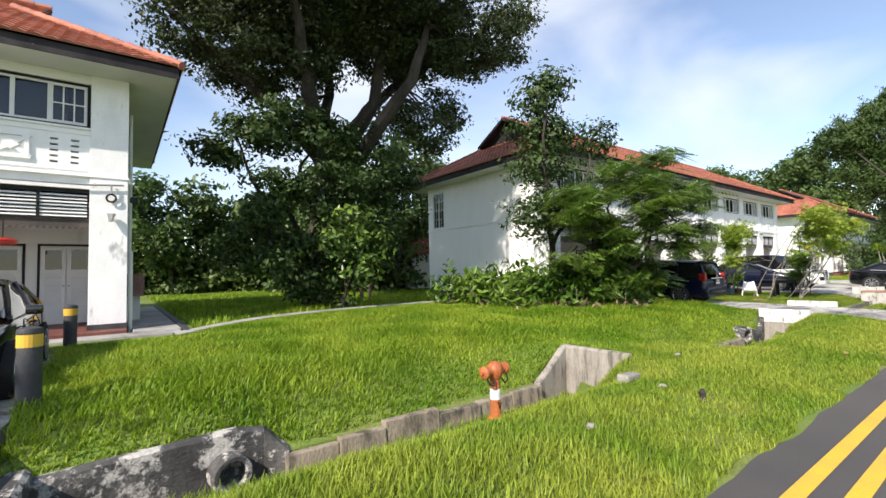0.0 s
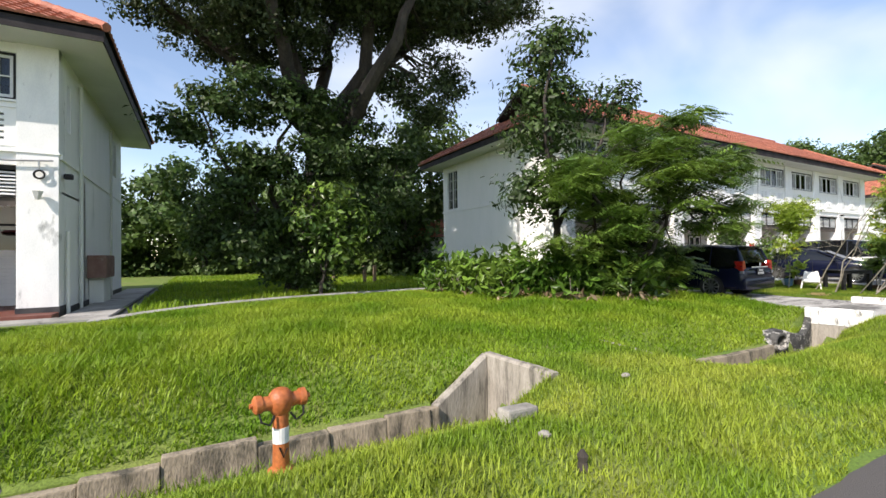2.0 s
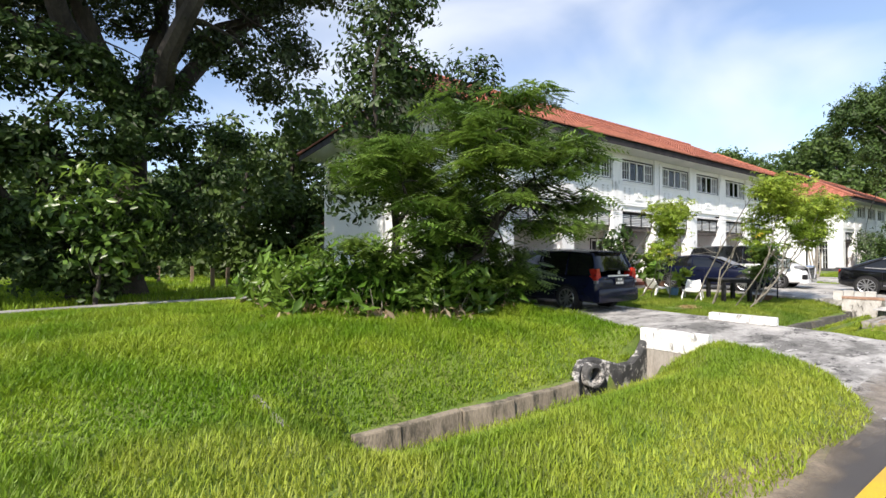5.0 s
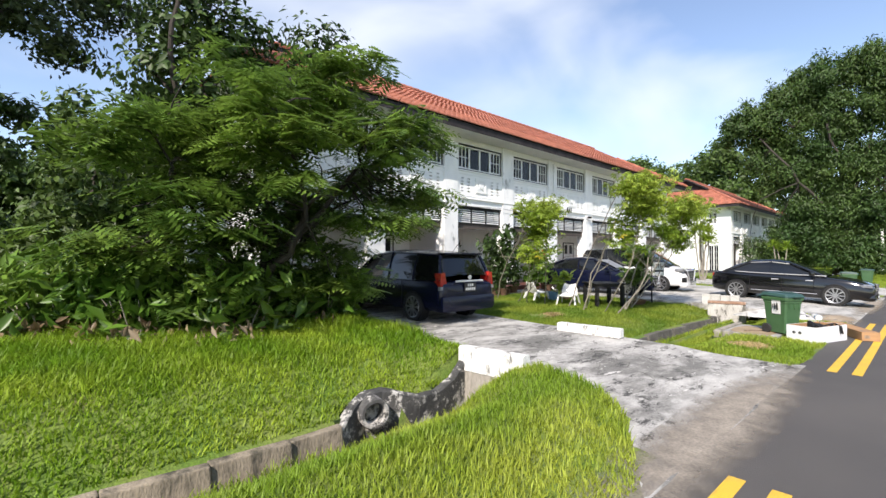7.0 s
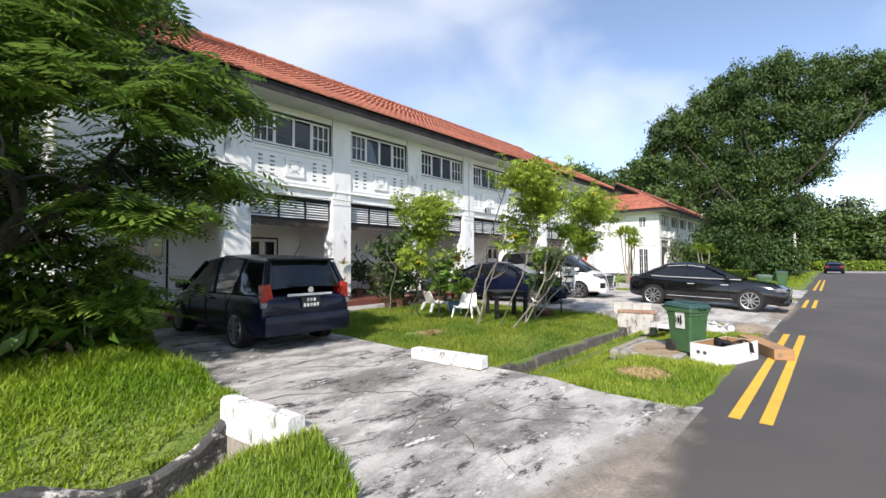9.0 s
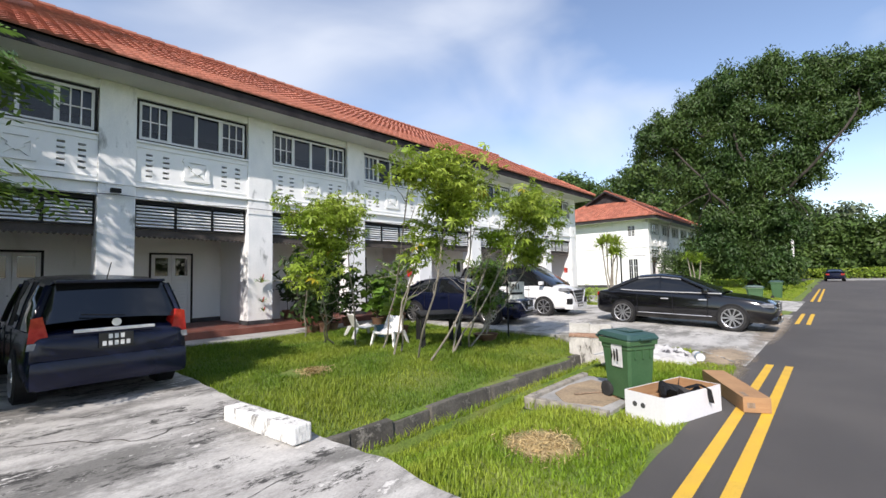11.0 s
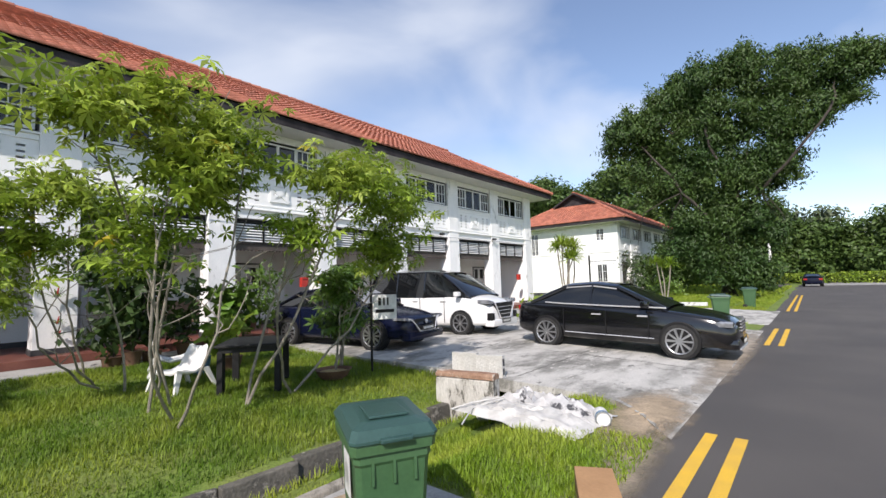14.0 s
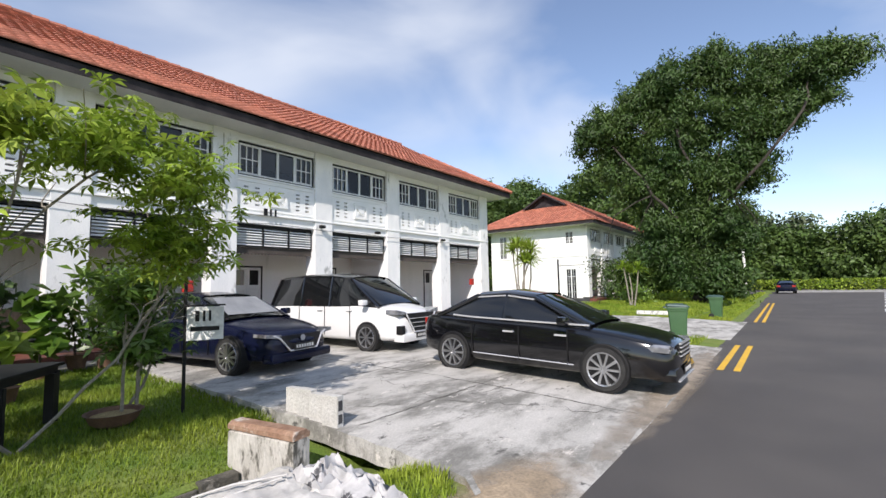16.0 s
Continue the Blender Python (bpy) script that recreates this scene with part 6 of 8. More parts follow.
def cassava(label, base, stems, seed, blobs, dens=46, leaf="leaf_light", size=0.135):
    """Thin bare stems leaning out, with hand-shaped leaves at the top."""
    rng = np.random.default_rng(seed)
    t = thing("shrub", label, "shrub", pose(*base), "cassava shrubs on the lawn")
    b = np.array(base)
    for (x, y), e in stems:
        mb = MB()
        s = np.array((x, y, 0.02)) - b
        e = np.array(e, float) - b
        p = branch(mb, s, e, 0.021, 0.010, rng, 0.07, 8, 6)
        for k in range(5):
            q = p[4 + k % 4]
            branch(mb, q, q + rng.normal(size=3) * np.array([0.4, 0.4, 0.2]) + np.array([0, 0, 0.4]), 0.009, 0.004, rng, 0.1, 4, 5)
        part("stem", mb, M["bark_pale"], t, "pale bare knotted stem", smooth=True)
    seeds = cloud(rng, [(x - b[0], y - b[1], z - b[2], a * 1.3, c * 1.3, d * 1.25) for x, y, z, a, c, d in blobs], dens * 0.28, 0.05)
    pts = clumped(rng, seeds, 6, (0.14, 0.14, 0.07))
    part("leaves", palmate("leaves", pts, M[leaf], rng, size), None, t, kind="stuff")
    few = pts[rng.random(len(pts)) < 0.008]
    if len(few):
        part("yellow_leaves", palmate("yellow_leaves", few, M["leaf_yellow"], rng, 0.16), None, t, "a few yellowed leaves", kind="stuff")


cassava("slender cassava shrub with pale stems", (22.0, 9.3, 0.05),
        [((22.0, 10.2), (21.4, 8.4, 2.6)), ((22.0, 9.4), (20.8, 7.9, 2.7)), ((22.1, 8.3), (21.4, 7.7, 2.9)), ((22.0, 9.0), (20.7, 7.6, 1.8))], 31,
        [(20.5, 7.5, 2.75, 0.45, 0.4, 0.35), (21.3, 7.7, 3.0, 0.55, 0.45, 0.35), (21.0, 7.7, 2.3, 0.4, 0.35, 0.35), (20.6, 7.6, 1.7, 0.3, 0.3, 0.4), (21.8, 8.2, 2.7, 0.35, 0.35, 0.3)])
cassava("tall leaning cassava shrub with yellowing leaves", (22.2, 6.6, 0.05),
        [((22.3, 7.6), (21.0, 5.3, 3.3)), ((22.0, 6.9), (21.7, 5.2, 3.5)), ((22.0, 5.9), (22.4, 5.1, 3.2)), ((22.1, 6.3), (21.6, 5.0, 2.8)), ((22.3, 7.0), (21.9, 5.9, 2.4))], 32,
        [(20.8, 5.0, 3.25, 0.4, 0.35, 0.28), (21.4, 5.0, 3.5, 0.42, 0.4, 0.25), (22.2, 5.1, 3.3, 0.5, 0.4, 0.3), (21.7, 4.9, 2.9, 0.45, 0.35, 0.35), (21.5, 5.4, 2.2, 0.35, 0.3, 0.35), (22.2, 5.4, 2.8, 0.4, 0.4, 0.35)])
cassava("broad cassava shrub with light green crown", (23.2, 6.2, 0.05),
        [((22.9, 6.1), (23.4, 4.6, 2.9)), ((22.9, 6.1), (24.2, 4.9, 3.0)), ((23.7, 6.3), (24.9, 5.2, 2.8)), ((23.7, 6.3), (23.0, 5.0, 2.4)), ((24.9, 6.7), (25.0, 5.6, 2.6))], 33,
        [(23.2, 4.5, 2.95, 0.5, 0.4, 0.3), (24.0, 4.9, 3.0, 0.55, 0.45, 0.35), (24.8, 5.2, 2.8, 0.5, 0.4, 0.4), (24.5, 5.2, 2.2, 0.4, 0.35, 0.3), (23.0, 5.0, 2.3, 0.3, 0.3, 0.25), (25.0, 5.5, 2.2, 0.3, 0.3, 0.3)])
cassava("dense dark potted shrub beside the sign", (24.9, 6.7, 0.05), [((24.7, 6.6), (24.6, 6.4, 1.6)), ((24.9, 6.7), (25.0, 6.6, 1.9)), ((24.8, 6.8), (25.3, 6.7, 1.6))], 34,
        [(24.6, 6.5, 1.5, 0.3, 0.3, 0.4), (25.0, 6.6, 1.8, 0.35, 0.3, 0.3), (24.9, 6.6, 1.0, 0.3, 0.25, 0.35)], 44, "leaf_mid", 0.17)

# big tree beyond the second house
tree("tree", "massive drooping banyan-like tree by the junction", (61.0, 5.4, 0.0), (61.0, 5.2, 6.0), 0.42,
     [(58, 9, 14), (62, 3, 15), (60, 1, 12), (59, 11, 13), (62, -2, 15.5), (61, 6, 17)],
     [(59.5, 10.6, 14.2, 1.9, 2.2, 2.2), (60.0, 8.4, 15.8, 1.8, 2.0, 1.7), (60.5, 6.2, 17.2, 2.1, 2.2, 2.0), (61.0, 3.6, 17.5, 2.0, 2.0, 1.9), (61.2, 1.4, 16.6, 2.0, 2.0, 2.0), (62.0, -0.9, 16.4, 1.8, 1.8, 1.7), (61.9, -3.0, 16.5, 1.6, 1.7, 1.5), (62.0, -4.4, 16.0, 0.9, 1.0, 1.1),
      (59.5, 12.6, 13.4, 1.1, 1.4, 1.2), (59.8, 10.0, 11.6, 1.7, 1.9, 1.9), (60.2, 7.4, 12.8, 2.2, 2.3, 2.6), (60.6, 4.4, 13.8, 2.3, 2.3, 2.6), (61.2, 1.4, 13.0, 1.9, 1.9, 2.5), (61.6, -0.8, 13.4, 1.3, 1.3, 1.7), (61.8, -2.6, 14.6, 1.0, 1.0, 1.3),
      (60.0, 8.4, 9.0, 2.0, 2.2, 2.0), (60.5, 5.6, 9.4, 2.3, 2.3, 2.4), (61.0, 2.8, 9.4, 1.9, 1.8, 2.2), (61.4, 0.8, 9.8, 1.1, 1.1, 1.7), (60.3, 7.0, 5.8, 2.2, 2.1, 2.2), (60.8, 4.2, 6.0, 2.0, 1.9, 2.2), (61.0, 2.4, 5.2, 1.2, 1.2, 1.8),
      (60.0, 8.8, 3.0, 1.9, 1.9, 2.0), (60.0, 6.0, 2.6, 2.0, 1.9, 2.0), (60.2, 3.6, 2.2, 1.7, 1.6, 1.7), (59.6, 10.4, 1.6, 1.5, 1.5, 1.4)],
     "leaf_banyan", 9.0, 0.30, seed=15, twigs=70, each=5, spread=0.26, droop=1.4, flat=0.2, aspect=0.34, shell=0.3, fork_r=0.3, tuft=0.62, tuft_flat=1.35, fill=0.80)


def woodland(label, seed, spots, leaf, size, density=1.6):
    """Far trees standing as a mass."""
    rng = np.random.default_rng(seed)
    t = thing("woodland", label, "woodland", kind="stuff")
    mb = MB()
    blobs = []
    for x, y, h, r in spots:
        branch(mb, (x, y, 0), (x, y, h * 0.7), 0.25, 0.12, rng, 0.04, 4, 6)
        blobs += [(x + rng.normal() * r * 0.35, y + rng.normal() * r * 0.35, h * f, r * (1.05 - 0.45 * f) * (0.8 + 0.4 * rng.random()), r * (1.05 - 0.45 * f), h * 0.19) for f in (0.1, 0.3, 0.5, 0.68, 0.84)]
    part("trunks", mb, M["bark"], t, kind="stuff")
    seeds, away = cloud(rng, puffs(rng, blobs, 0.36 * spots[0][3], 0.65, 0.9), density, 0.45, True)
    seeds, away = seeds[seeds[:, 2] > 0.1], away[seeds[:, 2] > 0.1]
    part("foliage", leaf_mesh("foliage", clumped(rng, seeds, 3, (size * 0.7, size * 0.7, size * 0.5)), size, M[leaf], 0.4, 0.6, 0.4, rng, np.repeat(away, 3, axis=0)), None, t, kind="stuff")


_r = np.random.default_rng(5)
woodland("dense dark green trees behind the lawns", 41, [(x, 38 + 5 * _r.random(), 6.5 + 2.5 * _r.random() + 0.12 * max(0, x), 3.2) for x in np.arange(-24, 14, 2.1)], "leaf_far", 0.42, 2.4)
woodland("dark trees between the houses", 46, [(12.2, 27, 9.0, 2.2), (14.6, 26.5, 11.0, 2.6), (17.4, 28, 12.0, 2.6), (11.6, 31, 9.5, 2.4), (15.5, 31, 11.5, 2.6), (20, 30, 11.5, 2.4)], "leaf_far", 0.36, 3.0)
woodland("tall trees behind the terrace roof", 42, [(x, 36 + 6 * _r.random(), 12.2 + 4.5 * _r.random() + 0.12 * max(0, x - 62), 4.2) for x in np.arange(42, 118, 3.2)], "leaf_far", 0.5)
woodland("tall dark trees beyond the far house", 47, [(84 + 14 * _r.random(), y, 18.0 + 3.0 * _r.random(), 4.4) for y in np.arange(17, 36, 2.6)], "leaf_far", 0.55, 1.5)
woodland("trees along the far side of the junction", 43, [(103 + 5 * _r.random(), y, 8.5 + 2.5 * _r.random(), 4.2) for y in np.arange(-46, 30, 4.5)], "leaf_far", 0.6, 1.8)
woodland("distant trees with haze mixed into their leaf colour", 44, [(124 + 12 * _r.random(), y, 12 + 4 * _r.random(), 6) for y in np.arange(-90, 80, 9)], "leaf_haze", 0.8, 0.8)


# ---- turf ----
def blades(name, x0, x1, y0, y1, per_m2, height, width, material, keep, seed, label, lean=0.35):
    """Grass: two-step tapering blades with a bend; height(x, y) in metres."""
    rng = np.random.default_rng(seed)
    n = int((x1 - x0) * (y1 - y0) * per_m2)
    x, y = x0 + (x1 - x0) * rng.random(n), y0 + (y1 - y0) * rng.random(n)
    ok = keep(x, y)
    x, y = x[ok], y[ok]
    n = len(x)
    h = height(x, y) * (0.55 + 0.75 * rng.random(n))
    z = np.array([base_height(a, b) for a, b in zip(x.tolist(), y.tolist())]) - 0.015
    a = rng.random(n) * 2 * np.pi
    d = np.stack([np.cos(a), np.sin(a), np.zeros(n)], axis=1)
    s = np.stack([-np.sin(a), np.cos(a), np.zeros(n)], axis=1) * (width * (0.6 + 0.8 * rng.random(n)))[:, None] * 0.5
    bend = (h * lean * (0.3 + 1.3 * rng.random(n)))[:, None]
    p = np.stack([x, y, z], axis=1)
    up = np.array([0, 0, 1.0])
    m1 = p + d * bend * 0.3 + up * (h * 0.55)[:, None]
    m2 = p + d * bend + up * h[:, None]
    v = np.stack([p - s, p + s, m1 + s * 0.8, m1 - s * 0.8, m2 + s * 0.12, m2 - s * 0.12], axis=1).reshape(-1, 3)
    i = np.arange(n)[:, None] * 6
    f = np.concatenate([i + np.array([0, 1, 2, 3]), i + np.array([3, 2, 4, 5])])
    ob = new(name, fast_mesh(name, v, f, M[material]))
    return tagged(ob, label, "grass", kind="stuff")


def patchy(x, y, s=1.0):
    return 0.5 + 0.25 * (np.sin(x * 1.3 * s + 1.7 * np.sin(y * 0.9 * s)) + np.sin(y * 1.7 * s + 1.3 * np.sin(x * 1.1 * s + 2)))


def drain_far(x):
    return np.where(x < 7.4, 4.90, np.where(x < 16.9, 4.72, 4.45))


def on_cover(x):
    return (x > 6.42) & (x < 9.2)


def lawn_ok(x, y):
    wall = np.interp(x, [-1, 1.3, 1.55, 5.4, 6.3, 8.4, 9.3, 12.9, 13.2, 13.5, 14.1, 14.9, 15.3], [5.14, 5.14, 4.96, 4.98, 5.10, 4.3, 4.78, 4.78, 5.0, 5.07, 4.87, 4.98, 5.08])
    rim = 11.2 + 3.55 * (1 - np.exp(-np.maximum(x - 1.1, 0) / 2.4))
    return ((y > wall) | on_cover(x)) & (np.abs(y - rim) > 0.30) & (y < rim) & (x < 15.42 + 0.1 * (patchy(x * 3, y * 3) - 0.5)) & ((y > 4.3) | on_cover(x))


def lawn_h(x, y):
    tall = np.clip((y - np.where(x < 1.7, 4.8, 5.5) + 0.8 * (patchy(x, y) - 0.5)) / 1.6, 0, 1)
    band = np.clip(1 - np.abs(x - 7.2 - 0.35 * (y - 5)) / 1.1, 0, 1)     # worn track across the lawn
    edge = np.clip((11.2 + 3.55 * (1 - np.exp(-np.maximum(x - 1.1, 0) / 2.4)) - y) / 2.6, 0.06, 1)
    return (0.075 + 0.11 * tall * edge * (0.5 + 0.8 * patchy(x, y, 2.0))) * (1 - 0.3 * band)


def verge_ok(x, y):
    drive1 = (x > np.where(y > 2.7, 15.44 - 0.38 * np.clip(3.6 - y, 0, 1), 15.12 - 1.8 * (np.clip(2.7 - y, 0, 2) / 1.3) ** 1.4) + 0.1 * (patchy(x * 4, y * 4) - 0.5)) & (x < 18.5 + 0.08 * (patchy(x * 3, y * 4) - 0.5))
    slab = (x > 20.9) & (x < 22.8) & (y > 2.1) & (y < 3.25)
    straw = ((x - 19.72) ** 2 + (y - 2.3) ** 2) < 0.36 ** 2
    dirt = (x > 24.75) & (y < 2.15)
    sheeting = ((x - 24.85) / 0.62) ** 2 + ((y - 2.88) / 0.85) ** 2 < 1
    edge = np.where((x > 5.6) & (x < 6.4), drain_far(x) - 0.75, drain_far(x) - 0.43)
    return ((y < edge) | on_cover(x)) & ~drive1 & ~slab & ~straw & ~dirt & ~sheeting & (x < 25.9 - 1.0 * np.clip(2.4 - y, 0, 1)) & (x > -0.8) & (y > 1.41 + 0.20 * (patchy(x * 3, y * 3) - 0.5))


def verge_h(x, y):
    return 0.058 + 0.035 * patchy(x, y, 1.7) + 0.02 * np.clip((y - 3.5) / 0.5, 0, 1) * (0.4 + patchy(x, y, 3)) + 0.035 * np.clip((5 - x) / 5, 0, 1) * np.clip((3.6 - y) / 0.6, 0, 1)


blades("grass", -0.8, 15.5, 4.4, 14.9, 1750, lawn_h, 0.016, "grass", lawn_ok, 51, "lush bright green lawn grass, thick and unmown", 0.75)
blades("grass", -0.8, 26.0, 1.42, 4.48, 2600, verge_h, 0.011, "grass_short", verge_ok, 52, "short yellow-green verge grass beside the road", 0.55)
blades("grass", 18.5, 26.0, 4.49, 10.9, 1900, lambda x, y: 0.05 + 0.05 * patchy(x, y, 1.5), 0.011, "grass_olive_shaded", lambda x, y: (x > 18.6) & (x < 26.0 - 0.25 * np.clip(5.5 - y, 0, 1)) & (((x - 19.9) ** 2 + (y - 6.9) ** 2) > 0.09), 53, "short olive lawn grass before the veranda, shrub shade mixed into its colour", 0.5)
blades("grass", 1.5, 26.0, 11.5, 34.0, 130, lambda x, y: 0.12 + 0.1 * patchy(x, y), 0.03, "grass", lambda x, y: ((x < 14) | (y > 22)) & (y > 11.55 + 3.55 * (1 - np.exp(-np.maximum(x - 1.1, 0) / 2.4))), 54, "shaded back lawn grass", 0.5)
blades("grass", 35.6, 60.0, 1.6, 11.5, 260, lambda x, y: 0.08 + 0.08 * patchy(x, y), 0.02, "grass_short", lambda x, y: ((x < 37.2) | (x > 43.7)) & (y > 1.9), 55, "far verge grass", 0.5)
blades("grass", 60.0, 100.0, 2.2, 14, 60, lambda x, y: 0.14 + 0.1 * patchy(x, y), 0.05, "grass_short", lambda x, y: x < 85 + y * 0.4, 56, "distant verge grass", 0.5)


# ---- drain walls, kerbs and path ----
def wall_run(name, pts, thick, bottom, material, label, category, n=4):
    """A wall along a line on plan whose top follows the points (x, y, z)."""
    P = []
    for (x0, y0, z0), (x1, y1, z1) in zip(pts, pts[1:]):
        P += [(x0 + (x1 - x0) * k / n, y0 + (y1 - y0) * k / n, z0 + (z1 - z0) * k / n) for k in range(n)]
    P.append(pts[-1])
    rings = []
    for i, (x, y, z) in enumerate(P):
        a, b = P[max(0, i - 1)], P[min(len(P) - 1, i + 1)]
        d = Vector((b[0] - a[0], b[1] - a[1], 0)).normalized()
        s = Vector((-d.y, d.x, 0)) * thick / 2
        z += 0.012 * noise.noise((x * 6, y * 6, 0))
        rings.append([(x + s.x, y + s.y, bottom), (x + s.x, y + s.y, z - 0.03), (x + s.x * 0.6, y + s.y * 0.6, z), (x - s.x * 0.6, y - s.y * 0.6, z), (x - s.x, y - s.y, z - 0.03), (x - s.x, y - s.y, bottom)])
    return tagged(part(name, MB().loft(rings), material), label, category, kind="structure")


def drain_pipe(x, y, z, yaw, r=0.15):
    p = thing("drain_pipe", "round concrete pipe mouth in the drain wall", "pipe", pose(x, y, z, 0, 0, yaw), "pipe mouths")
    part("pipe", MB().lathe([(r, -0.5), (r, 0.06), (r - 0.012, 0.075), (r - 0.05, 0.075), (r - 0.06, 0.06), (r - 0.06, -0.5)], 24, m=pose(0, 0, 0, 90, 0, 0), cap=False), M["darkwall"], p, smooth=True)
    # black disc deep in the bore paints the darkness of the pipe
    part("pipe_shadow", MB().lathe([(r - 0.055, -0.45), (r - 0.055, -0.43)], 20, m=pose(0, 0, 0, 90, 0, 0)), M["plinth"], p, "dark disc standing in for the shade inside the pipe")


# headwall by the hydrant, with its wing
wall_run("headwall", [(6.34, 5.08, 0.21), (6.44, 3.88, 0.19)], 0.14, -0.8, M["stained"], "pale concrete drain headwall with rain streaks", "headwall")
wall_run("wing_wall", [(5.38, 4.95, -0.35), (5.82, 5.0, -0.08), (6.26, 5.05, 0.20)], 0.12, -0.9, M["stained"], "sloping concrete wing wall of the drain", "headwall")
# dark wall and pipe by the near drive
wall_run("headwall", [(-0.66, 5.06, -0.10), (-0.1, 5.07, -0.07), (0.5, 5.07, -0.05), (1.02, 5.07, -0.03), (1.28, 5.06, -0.08), (1.42, 4.99, -0.22), (1.52, 4.90, -0.33)], 0.13, -0.9, M["darkwall"], "mossy blackened concrete drain wall", "headwall")
wall_run("headwall", [(-0.66, 5.10, -0.02), (-0.70, 3.9, -0.02)], 0.2, -0.8, M["darkwall"], "blackened concrete block at the drive edge", "headwall")
drain_pipe(0.93, 4.90, -0.42, 8, 0.19)
# curved wall and pipe beside the first drive, white end block
wall_run("headwall", [(12.90, 4.70, -0.42), (13.02, 4.80, -0.34), (13.20, 4.92, -0.24), (13.42, 4.99, -0.14), (13.68, 4.97, -0.13), (13.92, 4.85, -0.20), (14.15, 4.79, -0.27), (14.5, 4.83, -0.29), (14.88, 4.91, -0.19), (15.2, 4.98, 0.03)], 0.13, -0.9, M["darkwall"], "curved blackened concrete drain wall", "headwall", 6)
drain_pipe(13.46, 4.80, -0.36, -12, 0.19)
wall_run("headwall", [(15.24, 5.03, 0.22), (15.35, 3.88, 0.23)], 0.18, -0.14, M["whitewash"], "flaking whitewashed drain headwall", "headwall")
wall_run("headwall", [(15.25, 5.01, -0.12), (15.355, 3.9, -0.12)], 0.17, -0.9, M["stained"], "stained concrete base of the headwall", "headwall")
wall_run("headwall", [(25.14, 4.60, 0.25), (25.29, 3.68, 0.25)], 0.20, -0.6, M["dirtywash"], "dirty whitewashed concrete drain headwall", "headwall")
wall_run("headwall", [(25.138, 4.602, 0.32), (25.291, 3.678, 0.325)], 0.206, 0.25, M["rust"], "rust-stained top of the drain headwall", "headwall")
wall_run("kerb", [(8.40, 5.0, 0.175), (8.42, 4.6, 0.16), (8.46, 4.2, 0.14), (8.5, 4.05, 0.10)], 0.06, -0.2, M["pipe"], "low concrete edging of the drain end", "kerb")
wall_run("kerb", [(18.24, 4.35, 0.10), (18.36, 4.1, -0.06), (18.5, 3.95, -0.2)], 0.14, -0.8, M["darkwall"], "black concrete drain corner", "kerb")


def path_y(x):
    return 11.2 + 3.55 * (1 - math.exp(-max(x - 1.1, 0) / 2.4))


def path():
    xs = np.arange(1.0, 13.6, 0.3)
    p = []
    for x in xs:
        y = path_y(x)
        p += [(x, y - 0.28, 0.08), (x, y - 0.27, 0.325), (x, y - 0.1, 0.335), (x, y + 0.26, 0.33), (x, y + 0.27, 0.08)]
    f = [(i * 5 + k, (i + 1) * 5 + k, (i + 1) * 5 + k + 1, i * 5 + k + 1) for i in range(len(xs) - 1) for k in range(4)]
    tagged(part("path", MB().add(p, f), M["apron"]), "narrow curved concrete path across the lawn", "path", kind="structure")


path()
tagged(part("path", MB().slab([(9.2, 15.2), (10.2, 15.0), (9.6, 30), (8.6, 30)], 0.1, 0.225), M["apron"]), "concrete path leading back between the trees", "path", kind="structure")


def wheel_stop(x, y, yaw, z=0.12, L=1.25, group="wheel stops"):
    t = thing("wheel_stop", "white painted concrete wheel stop with chipped paint", "wheel stop", pose(x, y, z, 0, 0, yaw), group)
    mb = MB().box(-L / 2, -0.10, 0, L / 2, 0.10, 0.17, 0.02)
    part("block", mb, M["whitewash"], t)


wheel_stop(18.14, 4.52, 95)
wheel_stop(44.9, 5.0, 86, 0.12, 1.5)


# ---- hydrant ----
def hydrant():
    h = thing("fire_hydrant", "orange fire hydrant with white band and two outlets", "fire hydrant", pose(3.48, 3.78, -0.16, 0, 0, 8))
    part("post", MB().lathe([(0.10, 0.0), (0.10, 0.03), (0.065, 0.05), (0.06, 0.24)], 18), M["hydrant"], h, smooth=True)
    part("band", MB().lathe([(0.062, 0.24), (0.063, 0.36)], 18), M["paper"], h, "white painted band")
    part("neck", MB().lathe([(0.06, 0.36), (0.058, 0.46), (0.075, 0.48), (0.09, 0.52), (0.095, 0.57), (0.085, 0.62), (0.055, 0.65), (0.03, 0.66)], 18), M["hydrant"], h, smooth=True)
    for s in (-1, 1):
        o = part("outlet", MB().tube([(0.02 * s, 0, 0.55), (0.10 * s, 0, 0.555), (0.15 * s, 0, 0.56)], [0.062, 0.055, 0.055], 14), M["hydrant"], h, "outlet elbow", smooth=True)
        part("cap", MB().lathe([(0.066, 0), (0.07, 0.02), (0.07, 0.045), (0.05, 0.06), (0.022, 0.065), (0.02, 0.085)], 14, m=pose(0.145 * s, 0, 0.56, 0, 90 * s, 0)), M["hydrant"], o, "screw cap", smooth=True)
        part("chain", MB().tube([(0.17 * s, -0.03, 0.51), (0.16 * s, -0.06, 0.44), (0.10 * s, -0.07, 0.41), (0.06 * s, -0.05, 0.47)], 0.009, 6), M["black"], o, "black chain")
    part("lines", MB().tube([(-0.03, -0.062, 0.22), (0.0, -0.066, 0.14), (0.035, -0.056, 0.20)], 0.006, 5), M["black"], h, "black painted stroke")


hydrant()


